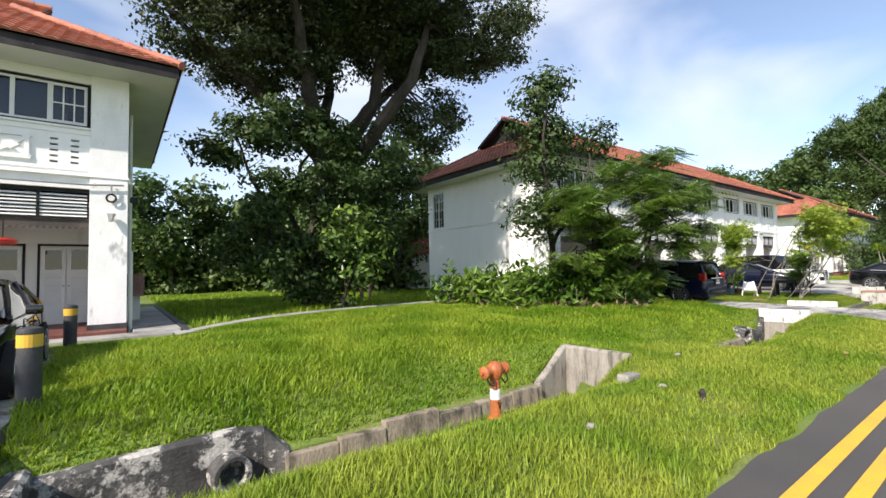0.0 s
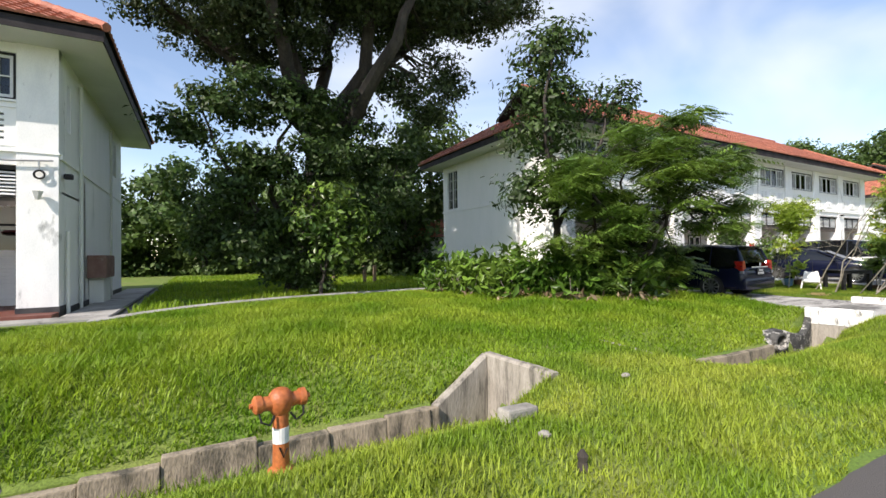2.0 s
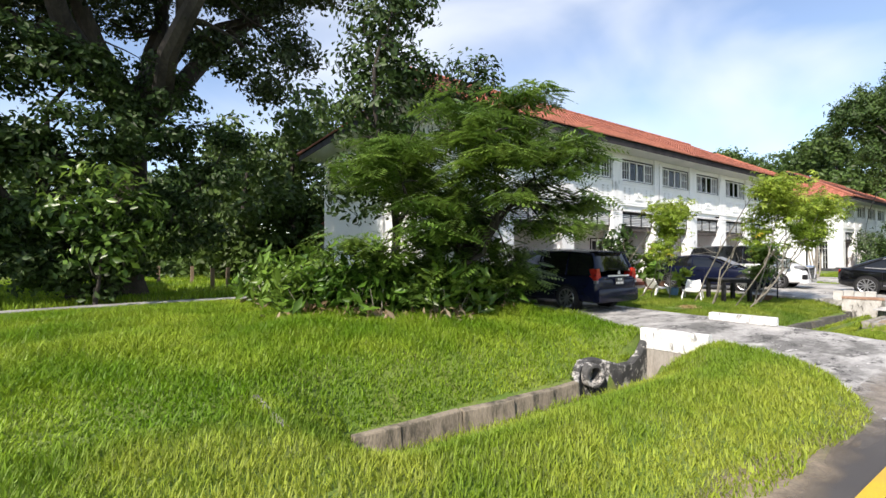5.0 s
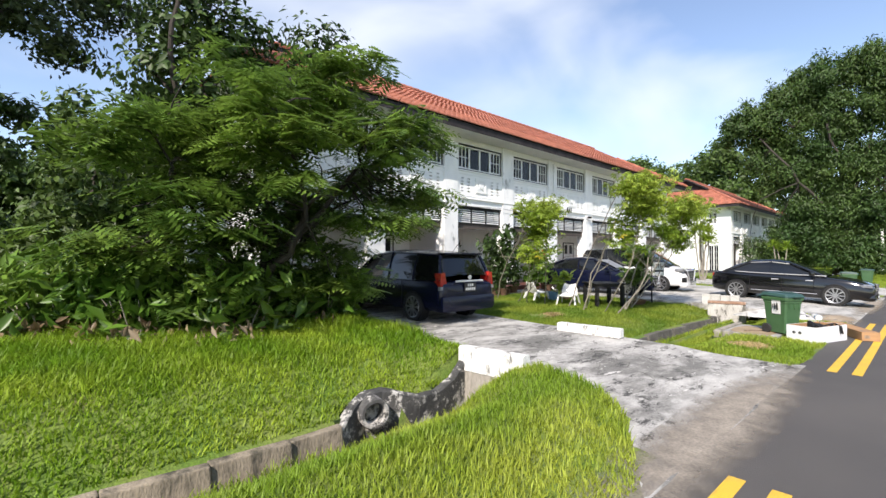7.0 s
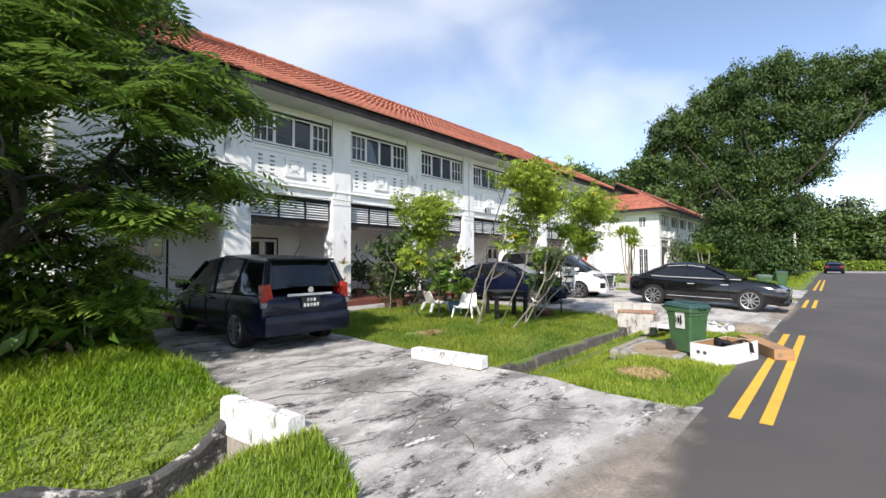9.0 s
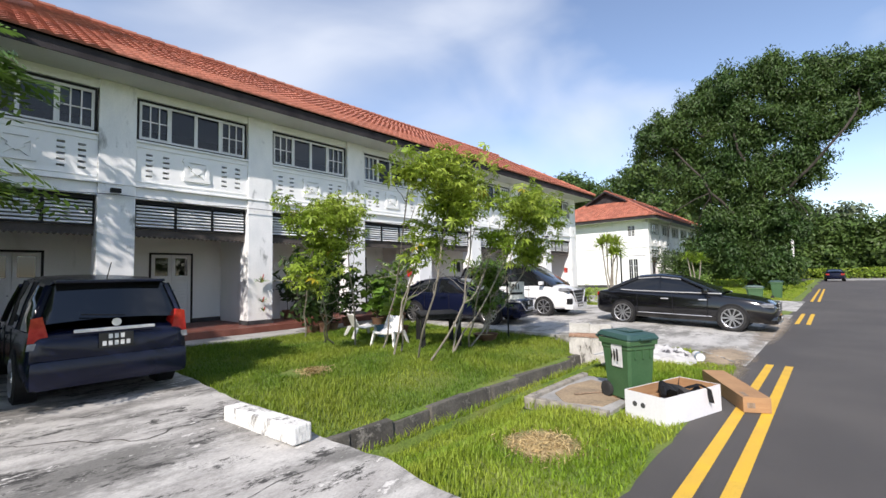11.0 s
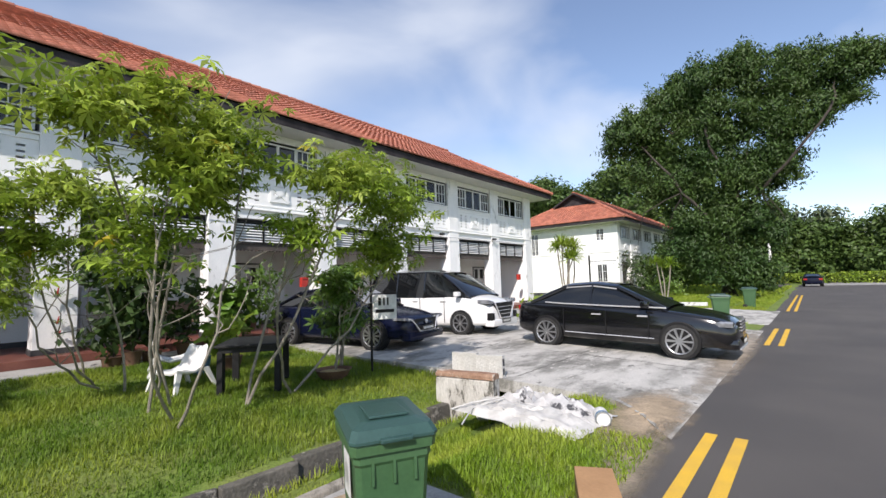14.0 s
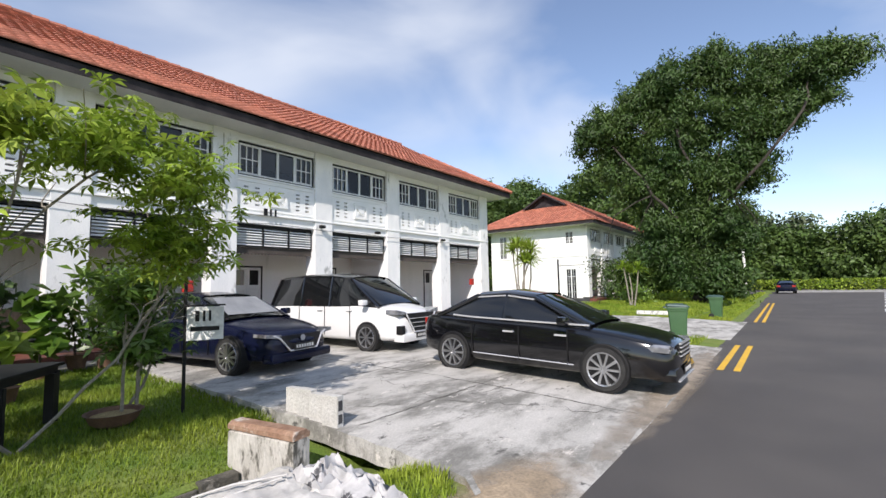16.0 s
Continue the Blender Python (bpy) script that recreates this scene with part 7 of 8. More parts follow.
# ---- bollards ----
def bollard(x, y):
    b = thing("bollard", "black bollard with yellow band beside the drive", "bollard", pose(x, y, 0.06), "bollards by the drive")
    part("post", MB().lathe([(0.105, 0), (0.105, 0.80), (0.10, 0.80)], 20), M["plinth"], b, smooth=True)
    part("band", MB().lathe([(0.108, 0.80), (0.108, 0.93)], 20), M["yellow"], b, "yellow reflective band")
    part("cap", MB().lathe([(0.108, 0.93), (0.112, 0.95), (0.10, 0.99), (0.03, 1.01)], 20), M["plinth"], b, smooth=True)


bollard(-0.73, 6.3)
bollard(-0.72, 11.1)


# ---- refuse by the road ----
def bin_thing(x, y, z, yaw, label, h=0.93, sticker=True):
    b = thing("wheelie_bin", label, "bin", pose(x, y, z, 0, 0, yaw), "green bins along the road")
    w0, d0, w1, d1 = 0.18, 0.20, 0.22, 0.26
    hb = h - 0.12
    def ring(w, d, zz, r=0.03):
        return [(-w + r, -d, zz), (w - r, -d, zz), (w, -d + r, zz), (w, d - r, zz), (w - r, d, zz), (-w + r, d, zz), (-w, d - r, zz), (-w, -d + r, zz)]
    part("body", MB().loft([ring(w0, d0, 0.03), ring(w0 + 0.002, d0 + 0.002, 0.06), ring(w1 - 0.01, d1 - 0.012, hb - 0.12), ring(w1, d1, hb - 0.1), ring(w1, d1, hb)]), M["bin"], b)
    part("rim", MB().loft([ring(w1 + 0.02, d1 + 0.02, hb - 0.05), ring(w1 + 0.025, d1 + 0.025, hb), ring(w1 + 0.02, d1 + 0.02, hb + 0.015)]), M["bin"], b)
    for k in (-0.12, 0.0, 0.12):
        part("rib", MB().box(k - 0.008, -d1 - 0.001, hb - 0.22, k + 0.008, -d1 + 0.03, hb - 0.06), M["bin"], b)
    lid = MB().loft([ring(w1 + 0.03, d1 + 0.04, hb + 0.015), ring(w1 + 0.03, d1 + 0.04, hb + 0.03), ring(w1 + 0.005, d1 - 0.0, hb + 0.075), ring(w1 - 0.06, d1 - 0.08, hb + 0.09)])
    lid.v = [(p[0], p[1], p[2] + (p[1] + 0.3) * 0.05) for p in lid.v]
    lo = part("lid", lid, M["binlid"], b, "dark green hinged lid")
    part("lid_grip", MB().box(-0.09, -d1 - 0.07, hb + 0.015, 0.09, -d1 - 0.03, hb + 0.04, 0.008), M["binlid"], lo)
    part("lid_panel", MB().box(-w1 + 0.1, -d1 + 0.1, hb + 0.10, w1 - 0.1, d1 - 0.14, hb + 0.118, 0.012), M["binlid"], lo)
    part("handle", MB().tube([(-w1 + 0.02, d1 + 0.02, hb - 0.01), (-w1 + 0.02, d1 + 0.09, hb + 0.02), (w1 - 0.02, d1 + 0.09, hb + 0.02), (w1 - 0.02, d1 + 0.02, hb - 0.01)], 0.016, 8), M["binlid"], b)
    for s in (-1, 1):
        part("wheel", MB().lathe([(0.09, -0.025), (0.1, -0.015), (0.1, 0.015), (0.09, 0.025)], 18, m=pose(s * (w0 + 0.02), d0 - 0.02, 0.1, 0, 90, 0)), M["tyre"], b)
    if sticker:
        st = MB().add([(-w0 - 0.026, -0.02, 0.42), (-w0 - 0.026, 0.17, 0.42), (-w1 + 0.006, 0.17, 0.72), (-w1 + 0.006, -0.02, 0.72)], [(0, 3, 2, 1)])
        st.v = [(p[0] - 0.012, p[1] - 0.12, p[2]) for p in st.v]
        sp = part("sticker", st, M["paper"], b, "torn white paper label")
        bars = MB()
        for k, (a, c) in enumerate(((0.02, 0.05), (0.07, 0.10), (0.12, 0.14))):
            bars.add([(-0.256 + 0.0, a - 0.13, 0.50 + 0.03 * k), (-0.256, c - 0.13, 0.50), (-0.262, c - 0.13, 0.66), (-0.262, a - 0.13, 0.64 - 0.03 * k)], [(0, 3, 2, 1)])
        part("print", bars, M["black"], sp)


bin_thing(21.84, 2.21, 0.02, -28, "green wheelie bin with torn white label on a slab", 0.87)
bin_thing(37.1, 2.6, 0.0, 12, "green wheelie bin standing on the far verge", 1.0, False)
bin_thing(45.6, 2.6, 0.0, 0, "green wheelie bin far along the verge", 1.0, False)

# bin stand: a slab with a raised edge
sl = thing("bin_stand", "cracked concrete bin stand with raised kerb and sand", "slab", pose(20.95, 2.18, -0.015))
part("slab", MB().box(0.06, 0.0, -0.05, 1.75, 0.98, 0.035, 0.01), M["apron"], sl)
part("sand", MB().slab([(0.3, 0.15), (0.9, 0.08), (1.3, 0.3), (1.5, 0.8), (1.0, 0.92), (0.5, 0.88), (0.2, 0.6)], 0.03, 0.042), M["dirt"], sl, "sandy dirt on the slab")
part("kerb", MB().box(0.0, -0.02, -0.08, 0.10, 1.06, 0.075, 0.015).box(0.10, 0.96, -0.08, 1.75, 1.06, 0.08, 0.015), M["stained"], sl)
part("stick", MB().tube([(0.55, 0.62, 0.06), (0.8, 0.45, 0.055), (1.05, 0.2, 0.05)], 0.013, 6), M["wood"], sl, "bent stick lying on the slab")
part("cardboard_scrap", MB().slab([(0.75, 0.15), (1.2, 0.02), (1.3, 0.3), (0.95, 0.42)], 0.045, 0.055), M["card"], sl, "flat scrap of cardboard")


def open_carton():
    c = thing("cardboard_box", "open white cardboard box with black bag and packing", "box", pose(20.98, 1.55, 0.0, 0, 0, -17.8))
    L, W, H, t = 1.06, 0.49, 0.30, 0.008
    for nm, b in (("side", (0, 0, 0, L, t, H)), ("side", (0, W - t, 0, L, W, H)), ("end", (0, t, 0, t, W - t, H)), ("end", (L - t, t, 0, L, W - t, H))):
        part(nm, MB().box(*b), M["cardwhite"], c)
    part("inner_side", MB().box(t, t, 0.01, L - t, t + 0.004, H - 0.004).box(t, W - t - 0.004, 0.01, L - t, W - t, H - 0.004).box(t, t + .004, 0.01, t + 0.004, W - t - .004, H - 0.004).box(L - t - 0.004, t + .004, 0.01, L - t, W - t - .004, H - 0.004), M["card"], c, "plain brown inner faces")
    part("bottom", MB().box(t, t, 0.0, L - t, W - t, 0.012), M["card"], c)
    part("divider", MB().box(0.1, 0.06, 0.012, 0.13, 0.44, 0.22).box(0.13, 0.30, 0.012, 0.5, 0.32, 0.24).box(0.6, 0.10, 0.012, 0.62, 0.40, 0.2), M["card"], c, "folded cardboard packing")
    # hand holes are not cut: black discs paint the dark inside them
    for k in (0.14, 0.24):
        part("hole", MB().lathe([(0.028, -0.001), (0.028, 0.003)], 14, m=pose(-0.001, W * 0.25 + k, 0.17, 0, -90, 0)), M["plinth"], c, "dark disc standing in for the shade of a round hand hole")
    b = thing("black_bag", "crumpled black bag and strap lying in the box", "bag", pose(20.98, 1.55, 0.0, 0, 0, -17.8))
    rng = np.random.default_rng(9)
    rings = []
    for k in range(9):
        a = k / 8
        r = 0.10 * math.sin(math.pi * min(0.98, max(0.05, a))) + 0.02
        rings.append([(0.28 + 0.5 * a, 0.2 + 0.1 * math.sin(a * 5) + r * math.cos(q * 0.785) * (1 + 0.25 * rng.normal()), 0.24 + 0.06 * math.sin(a * 7) + r * 0.8 * math.sin(q * 0.785) * (1 + 0.25 * rng.normal())) for q in range(8)])
    part("bag", MB().loft(rings), M["black"], b)
    part("strap", MB().loft([[(x, y - 0.03, z), (x, y + 0.03, z), (x, y + 0.03, z + 0.008), (x, y - 0.03, z + 0.008)] for x, y, z in ((0.66, 0.16, 0.28), (0.74, 0.06, 0.33), (0.78, -0.02, 0.28), (0.79, -0.04, 0.14))]), M["black"], b, "black strap hanging over the edge")
    part("spike", MB().loft([[(0.62 + 0.02 * q, 0.25, 0.26), (0.64 + 0.02 * q, 0.27, 0.26), (0.70, 0.26, 0.42)] for q in (0, 1)]), M["black"], b)


open_carton()
lb = thing("cardboard_box", "long closed brown cardboard box across the yellow lines", "box", pose(22.75, 1.23, 0.008, 0, 0, 27))
part("carton", MB().box(-0.74, -0.14, 0, 0.74, 0.14, 0.17, 0.005), M["card"], lb)
part("print", MB().box(-0.68, 0.05, 0.168, -0.5, 0.1, 0.1722).box(-0.7432, 0.02, 0.05, -0.7402, 0.1, 0.11), M["wood"], lb, "small dark print")


def cloth_pile():
    c = thing("dust_sheet", "crumpled white sheeting heaped on the verge", "sheet")
    def sheet_mesh(outline_c, ux, uy, L, W, height, seed, n=26):
        v = []
        for i in range(n + 1):
            for j in range(n + 1):
                a, b = i / n - 0.5, j / n - 0.5
                edge = 1 - max(abs(a), abs(b)) * 2
                x, y = outline_c[0] + ux[0] * a * L + uy[0] * b * W, outline_c[1] + ux[1] * a * L + uy[1] * b * W
                x += 0.10 * noise.noise((a * 4 + seed, b * 4, 0))
                y += 0.10 * noise.noise((a * 4, b * 4 + seed, 7))
                fold = abs(noise.noise((a * 5 + seed, b * 3, seed))) * 0.22 + abs(noise.noise((a * 13, b * 11, seed + 2))) * 0.20
                z = 0.02 + height * (0.25 + fold * 3.0) * min(1.0, edge * 2.2 + 0.12) + 0.03 * edge
                v.append((x, y, z))
        w = n + 1
        return MB().add(v, [(i * w + j, (i + 1) * w + j, (i + 1) * w + j + 1, i * w + j + 1) for i in range(n) for j in range(n)])
    part("sheet", sheet_mesh((24.72, 2.90), (0.10, 0.99), (0.99, -0.10), 1.75, 0.80, 0.13, 1.0), M["cloth"], c, smooth=True)
    part("liner", sheet_mesh((25.14, 2.80), (0.14, 0.99), (0.99, -0.14), 1.50, 0.55, 0.20, 4.0), M["cloth_grey"], c, "grey-white crumpled liner", smooth=True)
    part("cord", MB().tube([(24.85, 3.30, 0.14), (24.4, 3.45, 0.10), (24.0, 3.3, 0.04)], 0.009, 6), M["cloth"], c, "twisted white cord")
    part("cord", MB().tube([(24.9, 3.30, 0.15), (24.6, 3.6, 0.10), (24.35, 3.75, 0.05)], 0.010, 6), M["cloth"], c, "twisted white cord")
    t = thing("paint_tin", "white paint tin lying on its side", "tin", pose(24.97, 2.08, 0.09, 0, 0, -60))
    part("can", MB().lathe([(0.075, -0.11), (0.08, -0.1), (0.08, 0.1), (0.075, 0.11)], 22, m=pose(0, 0, 0, 90, 0, 0)), M["plasticwhite"], t, smooth=True)
    part("label_band", MB().lathe([(0.0815, 0.04), (0.0815, 0.085)], 22, m=pose(0, 0, 0, 90, 0, 0), cap=False), M["blue"], t, "blue printed band")
    part("rim", MB().lathe([(0.084, 0.1), (0.084, 0.115), (0.07, 0.116), (0.07, 0.105)], 22, m=pose(0, 0, 0, 90, 0, 0), cap=False), M["steel"], t)


cloth_pile()

# hollow blocks in a row at the forecourt edge
for k in range(4):
    yy = 4.13 + k * 0.262
    b = thing("concrete_block", "grey hollow concrete block standing on end", "block", pose(26.0 + 0.015 * k, yy, 0.11, 0, 0, 6 + (k % 2) * 2), "row of concrete blocks")
    part("block", MB().pierced(-0.045, 0.045, 0, 0.34 - 0.02 * (k % 2), -0.12, 0.12, []), M["block"], b)
    # the block is solid; black plates paint the shade of its hollows
    part("hollow", MB().box(-0.03, -0.1225, 0.04, 0.03, -0.11, 0.14).box(-0.03, -0.1225, 0.18, 0.03, -0.11, 0.29), M["plinth"], b, "dark plates standing in for the shaded hollow cores")


# ---- garden furniture ----
def plastic_chair(x, y, yaw):
    c = thing("plastic_chair", "low white moulded plastic garden chair on the lawn", "chair", pose(x, y, 0.08, 0, 0, yaw), "white garden chairs")
    rings = []
    for xx, z, w in ((-0.30, 0.64, 0.16), (-0.28, 0.62, 0.2), (-0.22, 0.48, 0.23), (-0.14, 0.32, 0.25), (0.0, 0.27, 0.26), (0.18, 0.29, 0.27), (0.30, 0.33, 0.27), (0.33, 0.31, 0.26)):
        rings.append([(xx, -w, z + 0.03), (xx, -w * 0.5, z), (xx, w * 0.5, z), (xx, w, z + 0.03), (xx - 0.012, w, z + 0.0), (xx - 0.012, w * 0.5, z - 0.03), (xx - 0.012, -w * 0.5, z - 0.03), (xx - 0.012, -w, z + 0.0)])
    part("seat", MB().loft(rings), M["plasticwhite"], c, "one-piece white seat and back", smooth=True)
    for sx, tx in ((-0.2, -0.36), (0.27, 0.37)):
        for s in (-1, 1):
            part("leg", MB().loft([[(sx - 0.05, s * 0.24 - 0.02, 0.32), (sx + 0.05, s * 0.24 - 0.02, 0.32), (sx + 0.05, s * 0.24 + 0.02, 0.32), (sx - 0.05, s * 0.24 + 0.02, 0.32)],
                                   [(tx - 0.025, s * 0.29 - 0.018, 0), (tx + 0.025, s * 0.29 - 0.018, 0), (tx + 0.025, s * 0.29 + 0.018, 0), (tx - 0.025, s * 0.29 + 0.018, 0)]]), M["plasticwhite"], c)


plastic_chair(23.05, 9.3, -15)
plastic_chair(22.75, 7.85, 200)
bk = thing("bucket", "pale blue plastic bucket between the chairs", "bucket", pose(23.4, 8.85, 0.1))
part("pail", MB().lathe([(0.13, 0), (0.17, 0.3), (0.185, 0.31), (0.16, 0.3), (0.12, 0.02)], 20), M["blue"], bk, smooth=True)

tb = thing("table", "black plastic garden table under the cassava shrubs", "table", pose(23.55, 7.1, 0.08, 0, 0, -38))
part("tabletop", MB().box(-0.47, -0.58, 0.68, 0.47, 0.58, 0.72, 0.01), M["black"], tb)
part("apron", MB().box(-0.42, -0.53, 0.60, 0.42, 0.53, 0.68), M["black"], tb)
for sx in (-1, 1):
    for sy in (-1, 1):
        part("leg", MB().box(sx * 0.40 - 0.04, sy * 0.50 - 0.04, 0, sx * 0.40 + 0.04, sy * 0.50 + 0.04, 0.62, 0.006).box(sx * 0.40 - 0.05, sy * 0.43 - 0.03, 0.0, sx * 0.40 + 0.05, sy * 0.43 + 0.015, 0.6), M["black"], tb)

sg = thing("sign", "white notice board on a thin dark post", "sign", pose(25.3, 6.32, 0.08, 0, 0, -28))
part("post", MB().tube([(0, 0, 0), (0, 0, 1.75)], 0.022, 8), M["black"], sg)
bd = part("board", MB().box(0.02, -0.05, 0.92, 0.46, -0.03, 1.36, 0.004), M["paper"], sg, "white board with dark bars in place of writing")
part("bars", MB().box(0.12, -0.0535, 1.17, 0.17, -0.0505, 1.31).box(0.21, -0.0535, 1.17, 0.24, -0.0505, 1.31).box(0.28, -0.0535, 1.17, 0.31, -0.0505, 1.31).box(0.07, -0.0535, 1.04, 0.41, -0.0505, 1.10), M["black"], bd)
part("arm", MB().tube([(0, -0.02, 1.38), (0.48, -0.04, 1.38)], 0.012, 6), M["black"], sg)

pt = thing("flower_pot", "shallow clay bowl with dry stems", "pot", pose(24.6, 6.5, 0.06))
part("bowl", MB().lathe([(0.16, 0), (0.24, 0.06), (0.29, 0.16), (0.31, 0.17), (0.27, 0.165), (0.24, 0.12)], 22), M["terracotta"], pt, smooth=True)
part("earth", MB().lathe([(0.26, 0.125), (0.02, 0.14)], 20), M["straw"], pt)

# broad yellow-green leaf plant, shrubs by the veranda
def clump(label, x, y, z, blobs, leaf, size, seed, dens=30, aspect=0.5, name="potted_plant", pot=True):
    rng = np.random.default_rng(seed)
    t = thing(name, label, "plant", pose(x, y, z), "plants by the veranda")
    if pot:
        part("pot", MB().lathe([(0.13, 0), (0.18, 0.26), (0.2, 0.28), (0.16, 0.27)], 16), M["terracotta"], t, smooth=True)
    seeds = cloud(rng, blobs, dens, 0.25)
    part("foliage", leaf_mesh("foliage", seeds, size, M[leaf], 0.3, aspect, 0.6, rng), None, t)
    st = MB()
    for bl in blobs:
        branch(st, (0, 0, 0.1), bl[:3], 0.012, 0.006, rng, 0.05, 4, 5)
    part("stem", st, M["bark"], t)


clump("broad yellow-green elephant ear plant", 23.9, 8.7, 0.08, [(0, 0, 0.85, 0.3, 0.25, 0.25), (-0.3, 0, 0.6, 0.2, 0.2, 0.2)], "leaf_light", 0.34, 71, 24, 0.7)
clump("tall dark potted shrub by the veranda", 22.8, 10.6, 0.18, [(0, 0, 1.0, 0.4, 0.35, 0.5), (0.2, 0, 1.7, 0.3, 0.3, 0.35)], "leaf_dark", 0.2, 72, 60)
clump("dark leafy potted plant by the veranda", 23.9, 11.0, 0.2, [(0, 0, 0.8, 0.45, 0.35, 0.45), (0.3, 0.1, 1.4, 0.3, 0.3, 0.3)], "leaf_dark", 0.2, 73, 60)
clump("green potted croton by the veranda", 25.2, 10.9, 0.2, [(0, 0, 0.7, 0.5, 0.35, 0.4), (-0.2, 0, 1.3, 0.3, 0.3, 0.4)], "leaf_hedge", 0.2, 74, 50)
clump("dense dark potted shrub before the veranda", 22.5, 10.7, 0.1, [(0, 0, 0.7, 0.5, 0.4, 0.45), (0.2, 0.1, 1.4, 0.5, 0.4, 0.5), (-0.3, 0, 1.9, 0.4, 0.35, 0.35)], "leaf_dark", 0.22, 91, 60)
clump("tall dark potted shrub before the veranda", 23.2, 10.8, 0.1, [(0, 0, 0.8, 0.5, 0.4, 0.5), (0.1, 0.1, 1.6, 0.55, 0.4, 0.5), (0.1, 0, 2.3, 0.4, 0.35, 0.35)], "leaf_dark", 0.24, 92, 60)
clump("large-leaved potted plant with one yellow leaf", 24.6, 10.5, 0.15, [(0, 0, 0.6, 0.4, 0.3, 0.3), (0.1, 0, 1.2, 0.45, 0.35, 0.4)], "leaf_hedge", 0.34, 93, 34, 0.6)
clump("round bushy green potted shrub by the pillar", 25.6, 10.6, 0.2, [(0, 0, 1.6, 0.5, 0.4, 0.4), (0, 0, 1.0, 0.3, 0.3, 0.4)], "leaf_mid", 0.16, 94, 70)
clump("low potted plant on the veranda edge", 26.4, 11.3, 0.22, [(0, 0, 0.5, 0.35, 0.3, 0.3)], "leaf_mid", 0.18, 75, 50)
clump("dark potted palm inside the veranda", 23.2, 13.2, 0.38, [(0, 0, 1.0, 0.5, 0.4, 0.5), (0.5, 0.2, 0.7, 0.4, 0.3, 0.4)], "leaf_dark", 0.3, 76, 40, 0.3)
clump("dark potted plant inside the veranda", 26.6, 13.4, 0.38, [(0, 0, 0.9, 0.4, 0.4, 0.5)], "leaf_dark", 0.25, 77, 40, 0.4)
clump("yellow-green shrub by the forecourt edge", 36.3, 9.0, 0.12, [(0, 0, 0.5, 0.5, 0.5, 0.4), (0.5, 0.4, 0.4, 0.4, 0.4, 0.35)], "leaf_light", 0.2, 78, 30, 0.4, "shrub", False)


def bromeliad(x, y, z, s, seed):
    rng = np.random.default_rng(seed)
    t = thing("air_plant", "spiky air plant tied to the pillar", "plant", pose(x, y, z), "air plants on the pillar")
    v, f = [], []
    for k in range(22):
        a, e = rng.random() * 6.28, 0.2 + rng.random() * 1.1
        d = Vector((math.cos(a) * math.cos(e), -abs(math.sin(a) * math.cos(e)) - 0.1, math.sin(e))).normalized()
        sd = d.cross(Vector((0, 0, 1))).normalized() * 0.012 * s
        L = (0.22 + 0.14 * rng.random()) * s
        o = len(v)
        mid, tip = d * L * 0.6, d * L - Vector((0, 0, 0.10 * s))
        v += [sd, -sd, mid - sd * 0.8, mid + sd * 0.8, tip]
        f += [(o, o + 1, o + 2, o + 3), (o + 3, o + 2, o + 4)]
    part("leaves", MB().add(v, f), M["leaf_mid"], t, kind="stuff")
    part("flower", MB().tube([(0, -0.04, 0.02), (0.02, -0.08, 0.2 * s)], [0.02, 0.012], 6), M["red"], t, "red flower spike")


bromeliad(21.9, 12.32, 1.55, 1.2, 81)
bromeliad(21.92, 12.32, 1.0, 0.8, 82)
bromeliad(21.95, 12.32, 0.75, 0.6, 83)

# ---- fixtures on the houses ----
for x, y, z in ((27.72, 12.30, 1.62), (40.9, 12.42, 1.66)):
    r = thing("letter_box", "red metal letter box fixed to the pillar", "letter box", pose(x, y, z), "red letter boxes")
    part("case", MB().box(-0.12, -0.10, 0, 0.12, 0.03, 0.30, 0.015), M["red"], r)
    part("slot", MB().box(-0.08, -0.104, 0.22, 0.08, -0.1, 0.24), M["black"], r)
for x, y in ((18.45, 12.30), (31.93, 12.38), (34.5, 12.40), (38.6, 12.42)):
    r = thing("security_camera", "small dark camera fixed to the pillar", "camera", pose(x, y, 3.72), "pillar cameras")
    part("bracket", MB().box(-0.02, -0.02, -0.03, 0.02, 0.06, 0.03), M["steel"], r)
    part("housing", MB().box(-0.10, -0.16, -0.05, 0.10, -0.02, 0.05, 0.02), M["black"], r)
part_c = thing("cable", "thin grey cable clipped along the ledge", "cable")
part("wire", MB().tube([(14.9 + k * 0.9, 12.275 + k * 0.9 * 0.0044, 3.62 + 0.03 * math.sin(k * 1.9)) for k in range(31)], 0.011, 5), M["cable"], part_c)
part("drop", MB().tube([(28.6, 12.34, 6.1), (28.62, 12.34, 5.3), (28.58, 12.34, 4.2), (28.6, 12.34, 3.65)], 0.011, 5), M["cable"], part_c)
nb = thing("number_sign", "dark bars in place of the house number", "sign", pose(30.08, 12.415, 3.99))
part("bars", MB().box(-0.22, -0.05, -0.11, -0.10, -0.035, 0.11).box(-0.02, -0.05, -0.11, 0.04, -0.035, 0.11).box(0.14, -0.05, -0.11, 0.20, -0.035, 0.11), M["black"], nb)

wl = thing("wall_lamp", "small wall lantern on the near house pillar", "lamp", pose(-0.16, 12.9, 2.86))
part("shade", MB().lathe([(0.05, 0), (0.11, 0.16), (0.12, 0.18), (0.03, 0.22)], 6, m=pose(0, -0.16, 0)), M["plasticwhite"], wl)
part("bracket", MB().tube([(0, 0.0, 0.05), (0, -0.1, 0.22), (0, -0.16, 0.2)], 0.014, 6), M["steel"], wl)
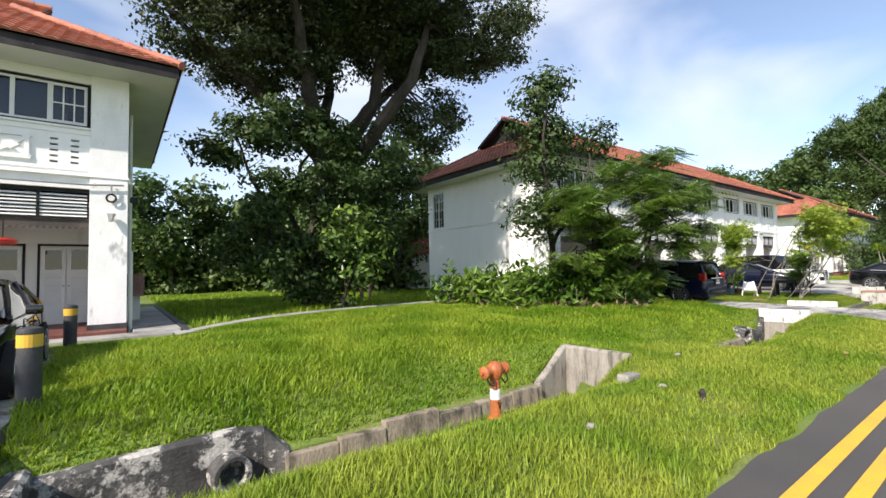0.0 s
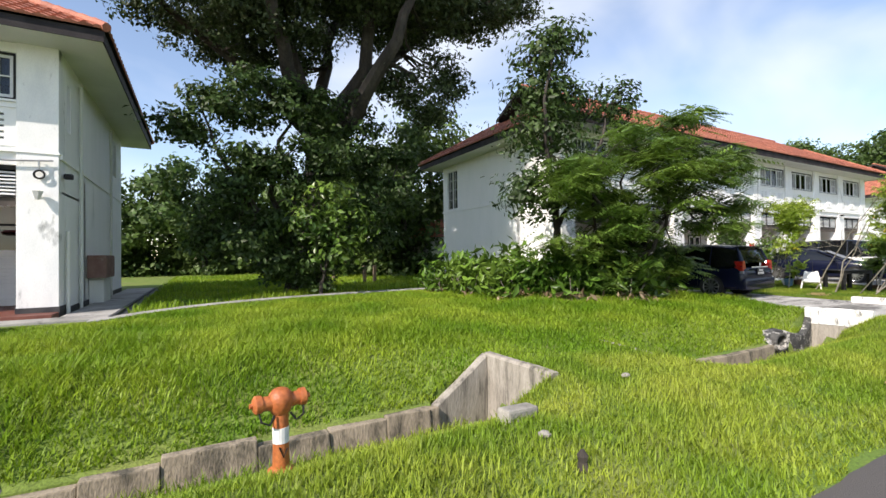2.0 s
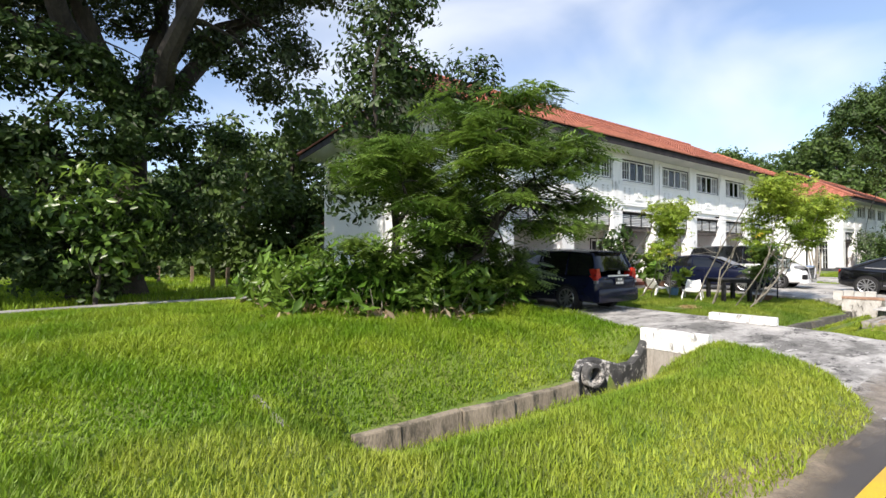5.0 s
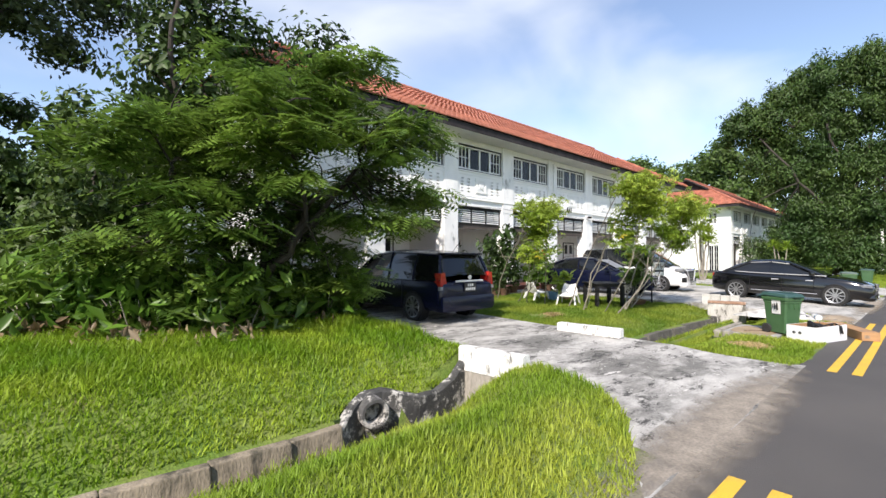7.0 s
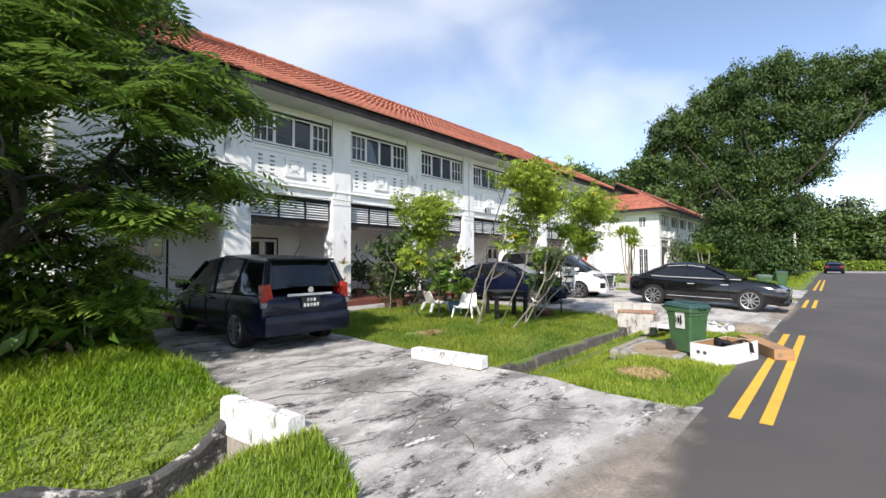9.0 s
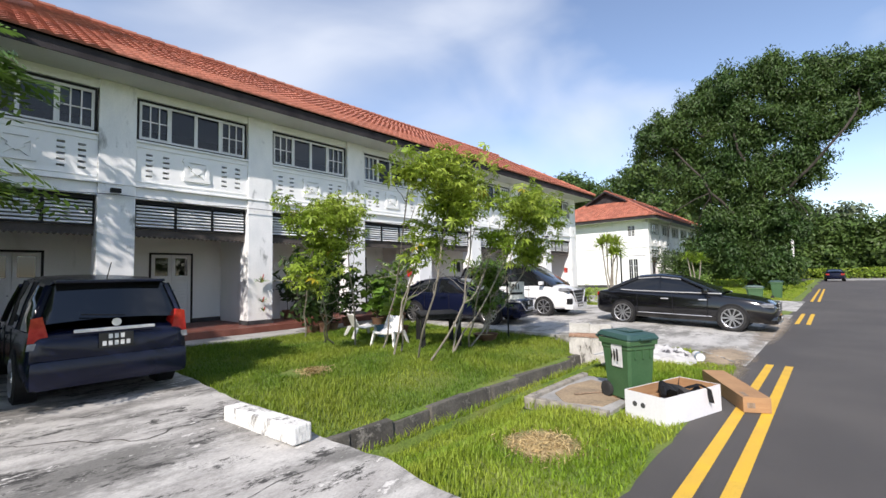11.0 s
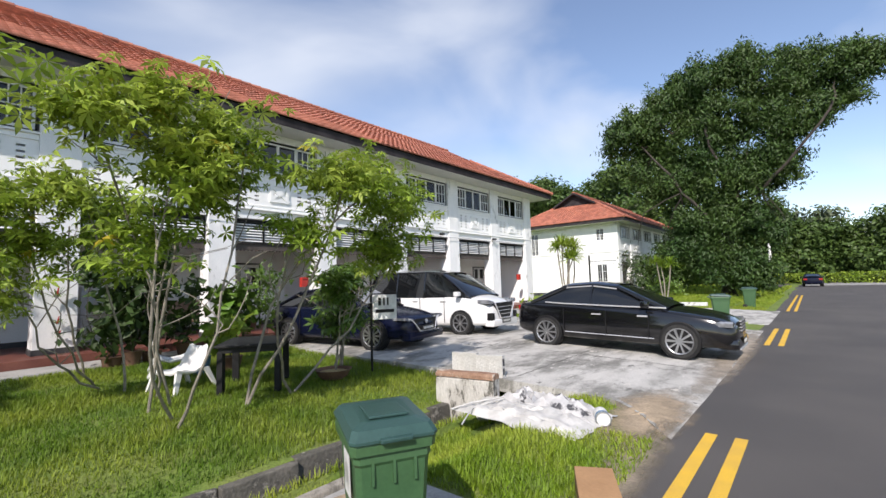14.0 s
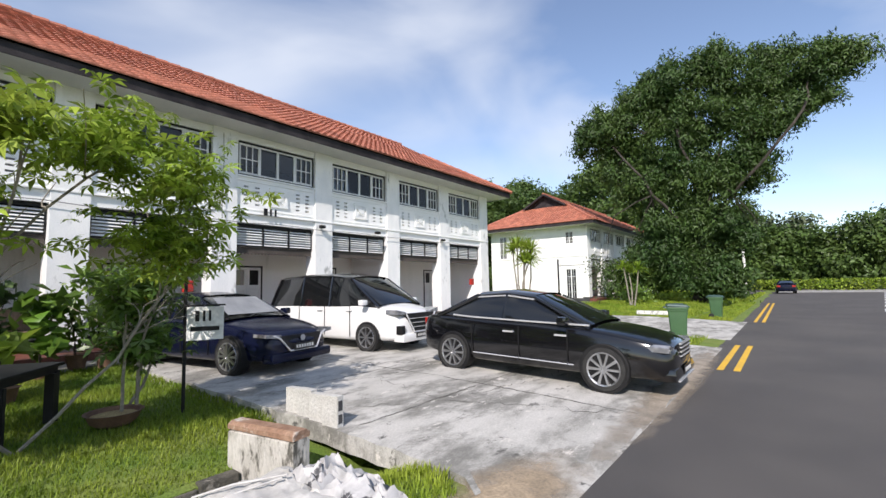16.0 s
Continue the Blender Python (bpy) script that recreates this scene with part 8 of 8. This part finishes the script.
hp = thing("hose_ring", "black hose ring hung on the near pillar", "hose", pose(-0.14, 12.86, 3.42))
part("ring", MB().tube([(0.09 * math.cos(a * 0.4488), -0.03, 0.09 * math.sin(a * 0.4488)) for a in range(15)], 0.022, 8), M["black"], hp)
part("hook", MB().tube([(0, 0, 0.32), (0, -0.05, 0.3), (0, -0.05, 0.1)], 0.02, 6), M["steel"], hp)
pc = thing("cable", "pale conduit along the near house ledge", "cable")
part("conduit", MB().tube([(-12, 12.82, 3.7), (-0.6, 12.82, 3.69), (0.1, 12.82, 3.74)], 0.022, 6), M["steel"], pc)
eb = thing("meter_cabinet", "weathered grey meter cabinet on the end wall", "cabinet", pose(0.2, 15.6, 0.16))
part("case", MB().box(0, 0.25, 0.05, 0.34, 1.3, 0.86, 0.01), M["soffit"], eb, "pale grey painted lower case")
part("hood", MB().box(0, 0.0, 0.86, 0.42, 1.4, 1.5, 0.01), M["brownboard"], eb, "weathered reddish-brown upper box")
for y0 in (0.05, 0.73):
    part("door", MB().box(0.42, y0, 0.92, 0.435, y0 + 0.62, 1.44, 0.004), M["brownboard"], eb)
for y in (13.3, 14.6, 19.0):
    dp = thing("downpipe", "grey painted pipe on the end wall", "pipe", pose(0.26, y, 0.1), "wall pipes")
    part("pipe", MB().tube([(0, 0, 0), (0, 0, 2.1 if y < 14 else 5.9)], 0.04, 8), M["soffit"], dp)
fl = thing("flood_lamp", "small dark floodlight on the house corner", "lamp", pose(0.22, 13.15, 3.45))
part("head", MB().box(0.0, -0.08, -0.06, 0.16, 0.08, 0.06, 0.02), M["black"], fl)
um = thing("red_awning_lamp", "red fabric lantern hung in the near veranda", "lantern", pose(-1.95, 12.9, 2.36))
part("shade", MB().lathe([(0.12, -0.07), (0.22, -0.04), (0.24, 0.04), (0.14, 0.09)], 18), M["red"], um, smooth=True)
part("cord", MB().tube([(0, 0, 0.08), (0, 0, 0.5)], 0.01, 5), M["black"], um)

# dark chair in the veranda
vc = thing("veranda_chair", "dark wooden armchair on the veranda", "chair", pose(19.35, 14.25, 0.38, 0, 0, 5))
part("seat", MB().box(-0.26, -0.26, 0.36, 0.26, 0.24, 0.44, 0.01), M["black"], vc)
part("backrest", MB().box(-0.26, 0.2, 0.44, 0.26, 0.26, 1.0, 0.01), M["black"], vc)
for sx in (-1, 1):
    part("arm", MB().box(sx * 0.27 - 0.03, -0.26, 0.6, sx * 0.27 + 0.03, 0.24, 0.64, 0.006), M["black"], vc)
    for sy in (-0.23, 0.2):
        part("leg", MB().box(sx * 0.25 - 0.025, sy - 0.025, 0, sx * 0.25 + 0.025, sy + 0.025, 0.6), M["black"], vc)
cab = thing("shutter_cabinet", "pale slatted shutter cabinet in the veranda", "cabinet", pose(22.55, 13.6, 0.38))
part("case", MB().box(0, 0, 0, 0.6, 0.4, 1.4, 0.01), M["door"], cab)
for k in range(14):
    part("slat", MB().box(0.04, -0.012, 0.08 + k * 0.092, 0.56, 0.0, 0.14 + k * 0.092), M["door"], cab)
sofa = thing("veranda_bench", "dark bench in the shaded veranda", "bench", pose(25.0, 13.6, 0.38))
part("seat", MB().box(-0.8, -0.25, 0.36, 0.8, 0.25, 0.44, 0.01), M["wood"], sofa)
part("backrest", MB().box(-0.8, 0.22, 0.44, 0.8, 0.27, 0.95, 0.01), M["wood"], sofa)
for sx in (-0.72, 0.72):
    part("leg", MB().box(sx - 0.04, -0.22, 0, sx + 0.04, 0.24, 0.36), M["wood"], sofa)

# ---- posts, palms, small things in the grass ----
for k, (x, y) in enumerate(((9.7, 20.0), (10.3, 20.3), (9.3, 24.0), (8.0, 25.4))):
    t = thing("post", "short dark timber post by the back path", "post", pose(x, y, 0.1), "timber posts by the path")
    part("post", MB().box(-0.07, -0.07, 0, 0.07, 0.07, 1.0, 0.01), M["wood"], t)
fp = thing("road_post", "pale slender post by the junction", "post", pose(84.2, 4.0, 0.0))
part("pole", MB().tube([(0, 0, 0), (0, 0, 5.6)], 0.14, 8), M["plasticwhite"], fp)
hr = np.random.default_rng(61)
hg2 = thing("hedge", "clipped low hedge along the far road", "hedge")
part("foliage", leaf_mesh("foliage", np.stack([97.5 + 1.2 * hr.random(6000), -34 + 46 * hr.random(6000), 1.5 * hr.random(6000) ** 0.6], axis=1), 0.3, M["leaf_light"], 0.4, 0.6, 0.3, hr), None, hg2, kind="stuff")


def yucca(x, y, z, h, heads, seed, label):
    rng = np.random.default_rng(seed)
    t = thing("palm", label, "palm", pose(x, y, z), "palms before the far house")
    for k in range(heads):
        mb = MB()
        a = k * 6.28 / heads + rng.random()
        e = Vector((0.45 * math.cos(a), 0.45 * math.sin(a), h * (0.75 + 0.25 * rng.random())))
        branch(mb, (0.12 * math.cos(a), 0.12 * math.sin(a), 0), e, 0.05, 0.035, rng, 0.04, 5, 6)
        stem = part("stem", mb, M["bark_pale"], t)
        v, f = [], []
        for j in range(80):
            b, el = rng.random() * 6.28, -0.3 + 1.6 * rng.random()
            d = Vector((math.cos(b) * math.cos(el), math.sin(b) * math.cos(el), math.sin(el)))
            sd = d.cross(Vector((0.1, 0.2, 1))).normalized() * 0.028
            L = 0.62 + 0.3 * rng.random()
            o = len(v)
            v += [e + sd, e - sd, e + d * L * 0.6 - sd, e + d * L * 0.6 + sd, e + d * L - Vector((0, 0, 0.18))]
            f += [(o, o + 1, o + 2, o + 3), (o + 3, o + 2, o + 4)]
        part("fronds", MB().add(v, f), M["leaf_light"], stem, kind="stuff")


yucca(41.6, 9.9, 0.15, 3.3, 6, 91, "clump of yucca with spiky heads")
yucca(52.3, 7.9, 0.15, 2.8, 3, 92, "slim yucca before the far house")
# the pale shrub shares the haze-greyed leaf colour of the distant trees
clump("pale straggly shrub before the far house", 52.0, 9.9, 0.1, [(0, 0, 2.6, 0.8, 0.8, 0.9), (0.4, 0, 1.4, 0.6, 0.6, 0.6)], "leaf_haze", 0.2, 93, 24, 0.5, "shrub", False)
clump("low green shrub before the far house", 55.0, 8.6, 0.1, [(0, 0, 0.8, 1.0, 0.9, 0.8), (1.2, -0.4, 0.6, 0.8, 0.8, 0.6)], "leaf_mid", 0.25, 94, 24, 0.5, "shrub", False)

bt = thing("concrete_lump", "broken concrete lump in the verge grass", "rubble", pose(5.46, 3.33, base_height(5.46, 3.33) - 0.02, 0, 4, 6))
part("lump", MB().box(-0.19, -0.08, 0, 0.19, 0.08, 0.15, 0.025), M["pipe"], bt)
stp = thing("stump", "small charred stump in the verge grass", "stump", pose(5.2, 2.3, base_height(5.2, 2.3)))
part("stump", MB().lathe([(0.045, 0), (0.03, 0.06), (0.04, 0.10), (0.012, 0.14)], 9), M["bark"], stp)
for k, (x, y) in enumerate(((3.5, 2.53), (5.31, 2.8), (7.14, 3.5))):
    s = thing("stone", "pale stone lying in the grass", "stone", pose(x, y, base_height(x, y), 0, 10 * k, 40 * k), "stones in the grass")
    part("stone", MB().lathe([(0.02, 0.0), (0.05, 0.02), (0.055, 0.04), (0.03, 0.06), (0.01, 0.065)], 8), M["pipe"], s)
lf = thing("fallen_leaf", "curled orange-brown fallen leaf on the verge", "leaf", pose(9.25, 1.92, 0.08, 0, 0, 20))
part("blade", MB().add([(-0.09, 0, 0.03), (0, 0.04, 0.045), (0.1, 0, 0.04), (0, -0.04, 0.04)], [(0, 1, 2), (0, 2, 3)]), M["card"], lf)

# dry patches, dirt at the forecourt edge
def patch(name, x, y, rx_, ry_, z, material, label, seed, kind="structure"):
    pts = []
    for k in range(36):
        a = k * 2 * math.pi / 36
        q = 1 + 0.22 * noise.noise((math.cos(a) * 2 + seed, math.sin(a) * 2, seed)) + 0.1 * noise.noise((math.cos(a) * 6, math.sin(a) * 6 + seed, 1))
        pts += [(rx_ * q * math.cos(a) * r / 8, ry_ * q * math.sin(a) * r / 8) for r in range(1, 9)]

    def over(u, v):
        X, Y = x + u, y + v
        on = drive_z(X, Y) if drive_flat(X, Y) else base_height(X, Y)
        return (u, v, max(0.0 if Y < 1.5 else -1.0, on if Y > 1.34 else -1.0) + 0.007 - z)
    mb = MB().add([over(u, v) for u, v in pts] + [over(0, 0)], [(k * 8 + r, (k + 1) % 36 * 8 + r, (k + 1) % 36 * 8 + r + 1, k * 8 + r + 1) for k in range(36) for r in range(7)] + [(288, k * 8, (k + 1) % 36 * 8) for k in range(36)])
    tagged(part(name, mb, material, m=pose(x, y, z)), label, "ground", kind=kind)


patch("dry_patch", 19.72, 2.3, 0.46, 0.40, -0.005, decal_mat("straw_litter", (0.46, 0.35, 0.17), (0.36, 0.26, 0.12), 0.5, 0.44), "patch of dry brown straw in the verge", 1)
patch("dry_patch", 20.0, 6.6, 0.26, 0.22, 0.10, decal_mat("straw_tuft", (0.46, 0.35, 0.17), (0.36, 0.26, 0.12), 0.3, 0.25), "small patch of dry straw on the lawn", 2)
patch("dirt_patch", 25.6, 1.78, 1.5, 0.55, 0.03, decal_mat("blown_sand", (0.40, 0.31, 0.21), (0.30, 0.235, 0.16), 1.4, 0.5), "sandy dirt at the forecourt edge", 3)
patch("dirt_patch", 10.9, 1.5, 1.9, 0.3, 0.006, decal_mat("verge_sand", (0.30, 0.24, 0.17), (0.22, 0.18, 0.13), 2.0, 0.3), "sandy dirt along the road edge", 6)

patch("dirt_patch", 15.4, 1.46, 3.4, 0.42, 0.012, decal_mat("drive_sand", (0.30, 0.26, 0.21), (0.22, 0.19, 0.155), 3.4, 0.42), "sandy dirt where drive meets road", 7)
patch("dirt_patch", 31.0, 1.48, 4.5, 0.34, 0.012, decal_mat("forecourt_sand", (0.34, 0.29, 0.23), (0.26, 0.22, 0.17), 4.5, 0.34), "sandy dirt where forecourt meets road", 8)
patch("dirt_patch", 24.0, 1.5, 1.6, 0.26, 0.006, decal_mat("verge_grit", (0.28, 0.23, 0.17), (0.2, 0.17, 0.12), 1.6, 0.26), "sandy dirt along the road edge", 9)


def straw_blades():
    rng = np.random.default_rng(63)
    c = np.concatenate([np.stack([19.72 + 0.38 * rng.normal(size=900) * 0.5, 2.3 + 0.36 * rng.normal(size=900) * 0.5, 0.02 + 0.03 * rng.random(900)], axis=1),
                        np.stack([20.0 + 0.13 * rng.normal(size=350), 6.6 + 0.11 * rng.normal(size=350), 0.12 + 0.05 * rng.random(350)], axis=1),
                        np.stack([12.97 + 0.25 * rng.normal(size=200), 8.3 + 0.1 * rng.normal(size=200), 0.28 + 0.05 * rng.random(200)], axis=1)])
    ob = new("dry_grass", leaf_mesh("dry_grass", c, 0.075, M["straw_blade"], 0.55, 0.10, 0.2, rng))
    tagged(ob, "loose dry straw scattered on the turf", "grass", kind="stuff")


straw_blades()


# cracks in the concrete: thin wandering lines
def crack(pts, w, seed, wander=0.045):
    rng = np.random.default_rng(seed)
    P = []
    for (x0, y0), (x1, y1) in zip(pts, pts[1:]):
        n = max(3, int(math.hypot(x1 - x0, y1 - y0) / 0.12))
        P += [(x0 + (x1 - x0) * k / n + rng.normal() * wander, y0 + (y1 - y0) * k / n + rng.normal() * wander) for k in range(n)]
    v, f = [], []
    for i, (x, y) in enumerate(P):
        a, b = P[max(0, i - 1)], P[min(len(P) - 1, i + 1)]
        d = Vector((b[0] - a[0], b[1] - a[1], 0)).normalized()
        ww = w * (0.15 + 0.75 * rng.random())
        v += [(x - d.y * ww, y + d.x * ww, drive_z(x, y) + 0.005), (x + d.y * ww, y - d.x * ww, drive_z(x, y) + 0.005)]
    f = [(2 * i, 2 * i + 1, 2 * i + 3, 2 * i + 2) for i in range(len(P) - 1)]
    tagged(part("crack", MB().add(v, f), M["crack"]), "dark crack wandering across the concrete", "crack", "drive cracks", "structure")


for k, (pts, w) in enumerate(((((15.3, 6.4), (16.4, 6.0), (17.2, 5.2), (18.4, 5.3)), 0.012), (((15.3, 4.9), (16.2, 4.6), (17.0, 3.6), (17.2, 2.8), (18.0, 2.1)), 0.01), (((17.0, 3.6), (16.4, 2.9), (16.0, 2.0)), 0.008),
                              (((15.4, 3.4), (16.2, 3.2), (17.1, 3.3), (18.2, 3.5)), 0.007), (((16.3, 3.0), (17.0, 2.6), (17.4, 1.9)), 0.006), (((15.2, 7.8), (16.6, 7.2), (18.3, 7.0)), 0.009),
                              (((26.3, 6.4), (28.0, 5.6), (30.0, 5.4), (33.0, 5.6), (35.2, 5.2)), 0.010), (((26.4, 4.6), (27.6, 3.8), (28.2, 2.6), (28.6, 1.7)), 0.009), (((28.0, 5.6), (27.7, 4.4), (27.6, 3.8)), 0.008),
                              (((27.7, 3.8), (29.6, 3.3), (31.6, 3.4), (34.5, 3.0)), 0.008), (((30.2, 5.4), (30.0, 3.4), (30.2, 1.8)), 0.008), (((32.6, 9.5), (32.6, 5.6), (32.4, 3.4)), 0.010), (((26.3, 8.0), (29.0, 7.6), (35.0, 7.4)), 0.009))):
    crack(pts, w, 100 + k)
# sawn joints between the forecourt slabs
for k, (a, b) in enumerate((((26.3, 6.0), (35.3, 6.05)), ((26.2, 3.9), (35.3, 3.95)), ((28.7, 1.6), (28.72, 10.6)), ((31.4, 1.6), (31.42, 10.6)), ((34.0, 1.6), (34.0, 10.6)), ((26.3, 8.3), (35.3, 8.35)))):
    crack((a, b), 0.016, 140 + k, 0.010)
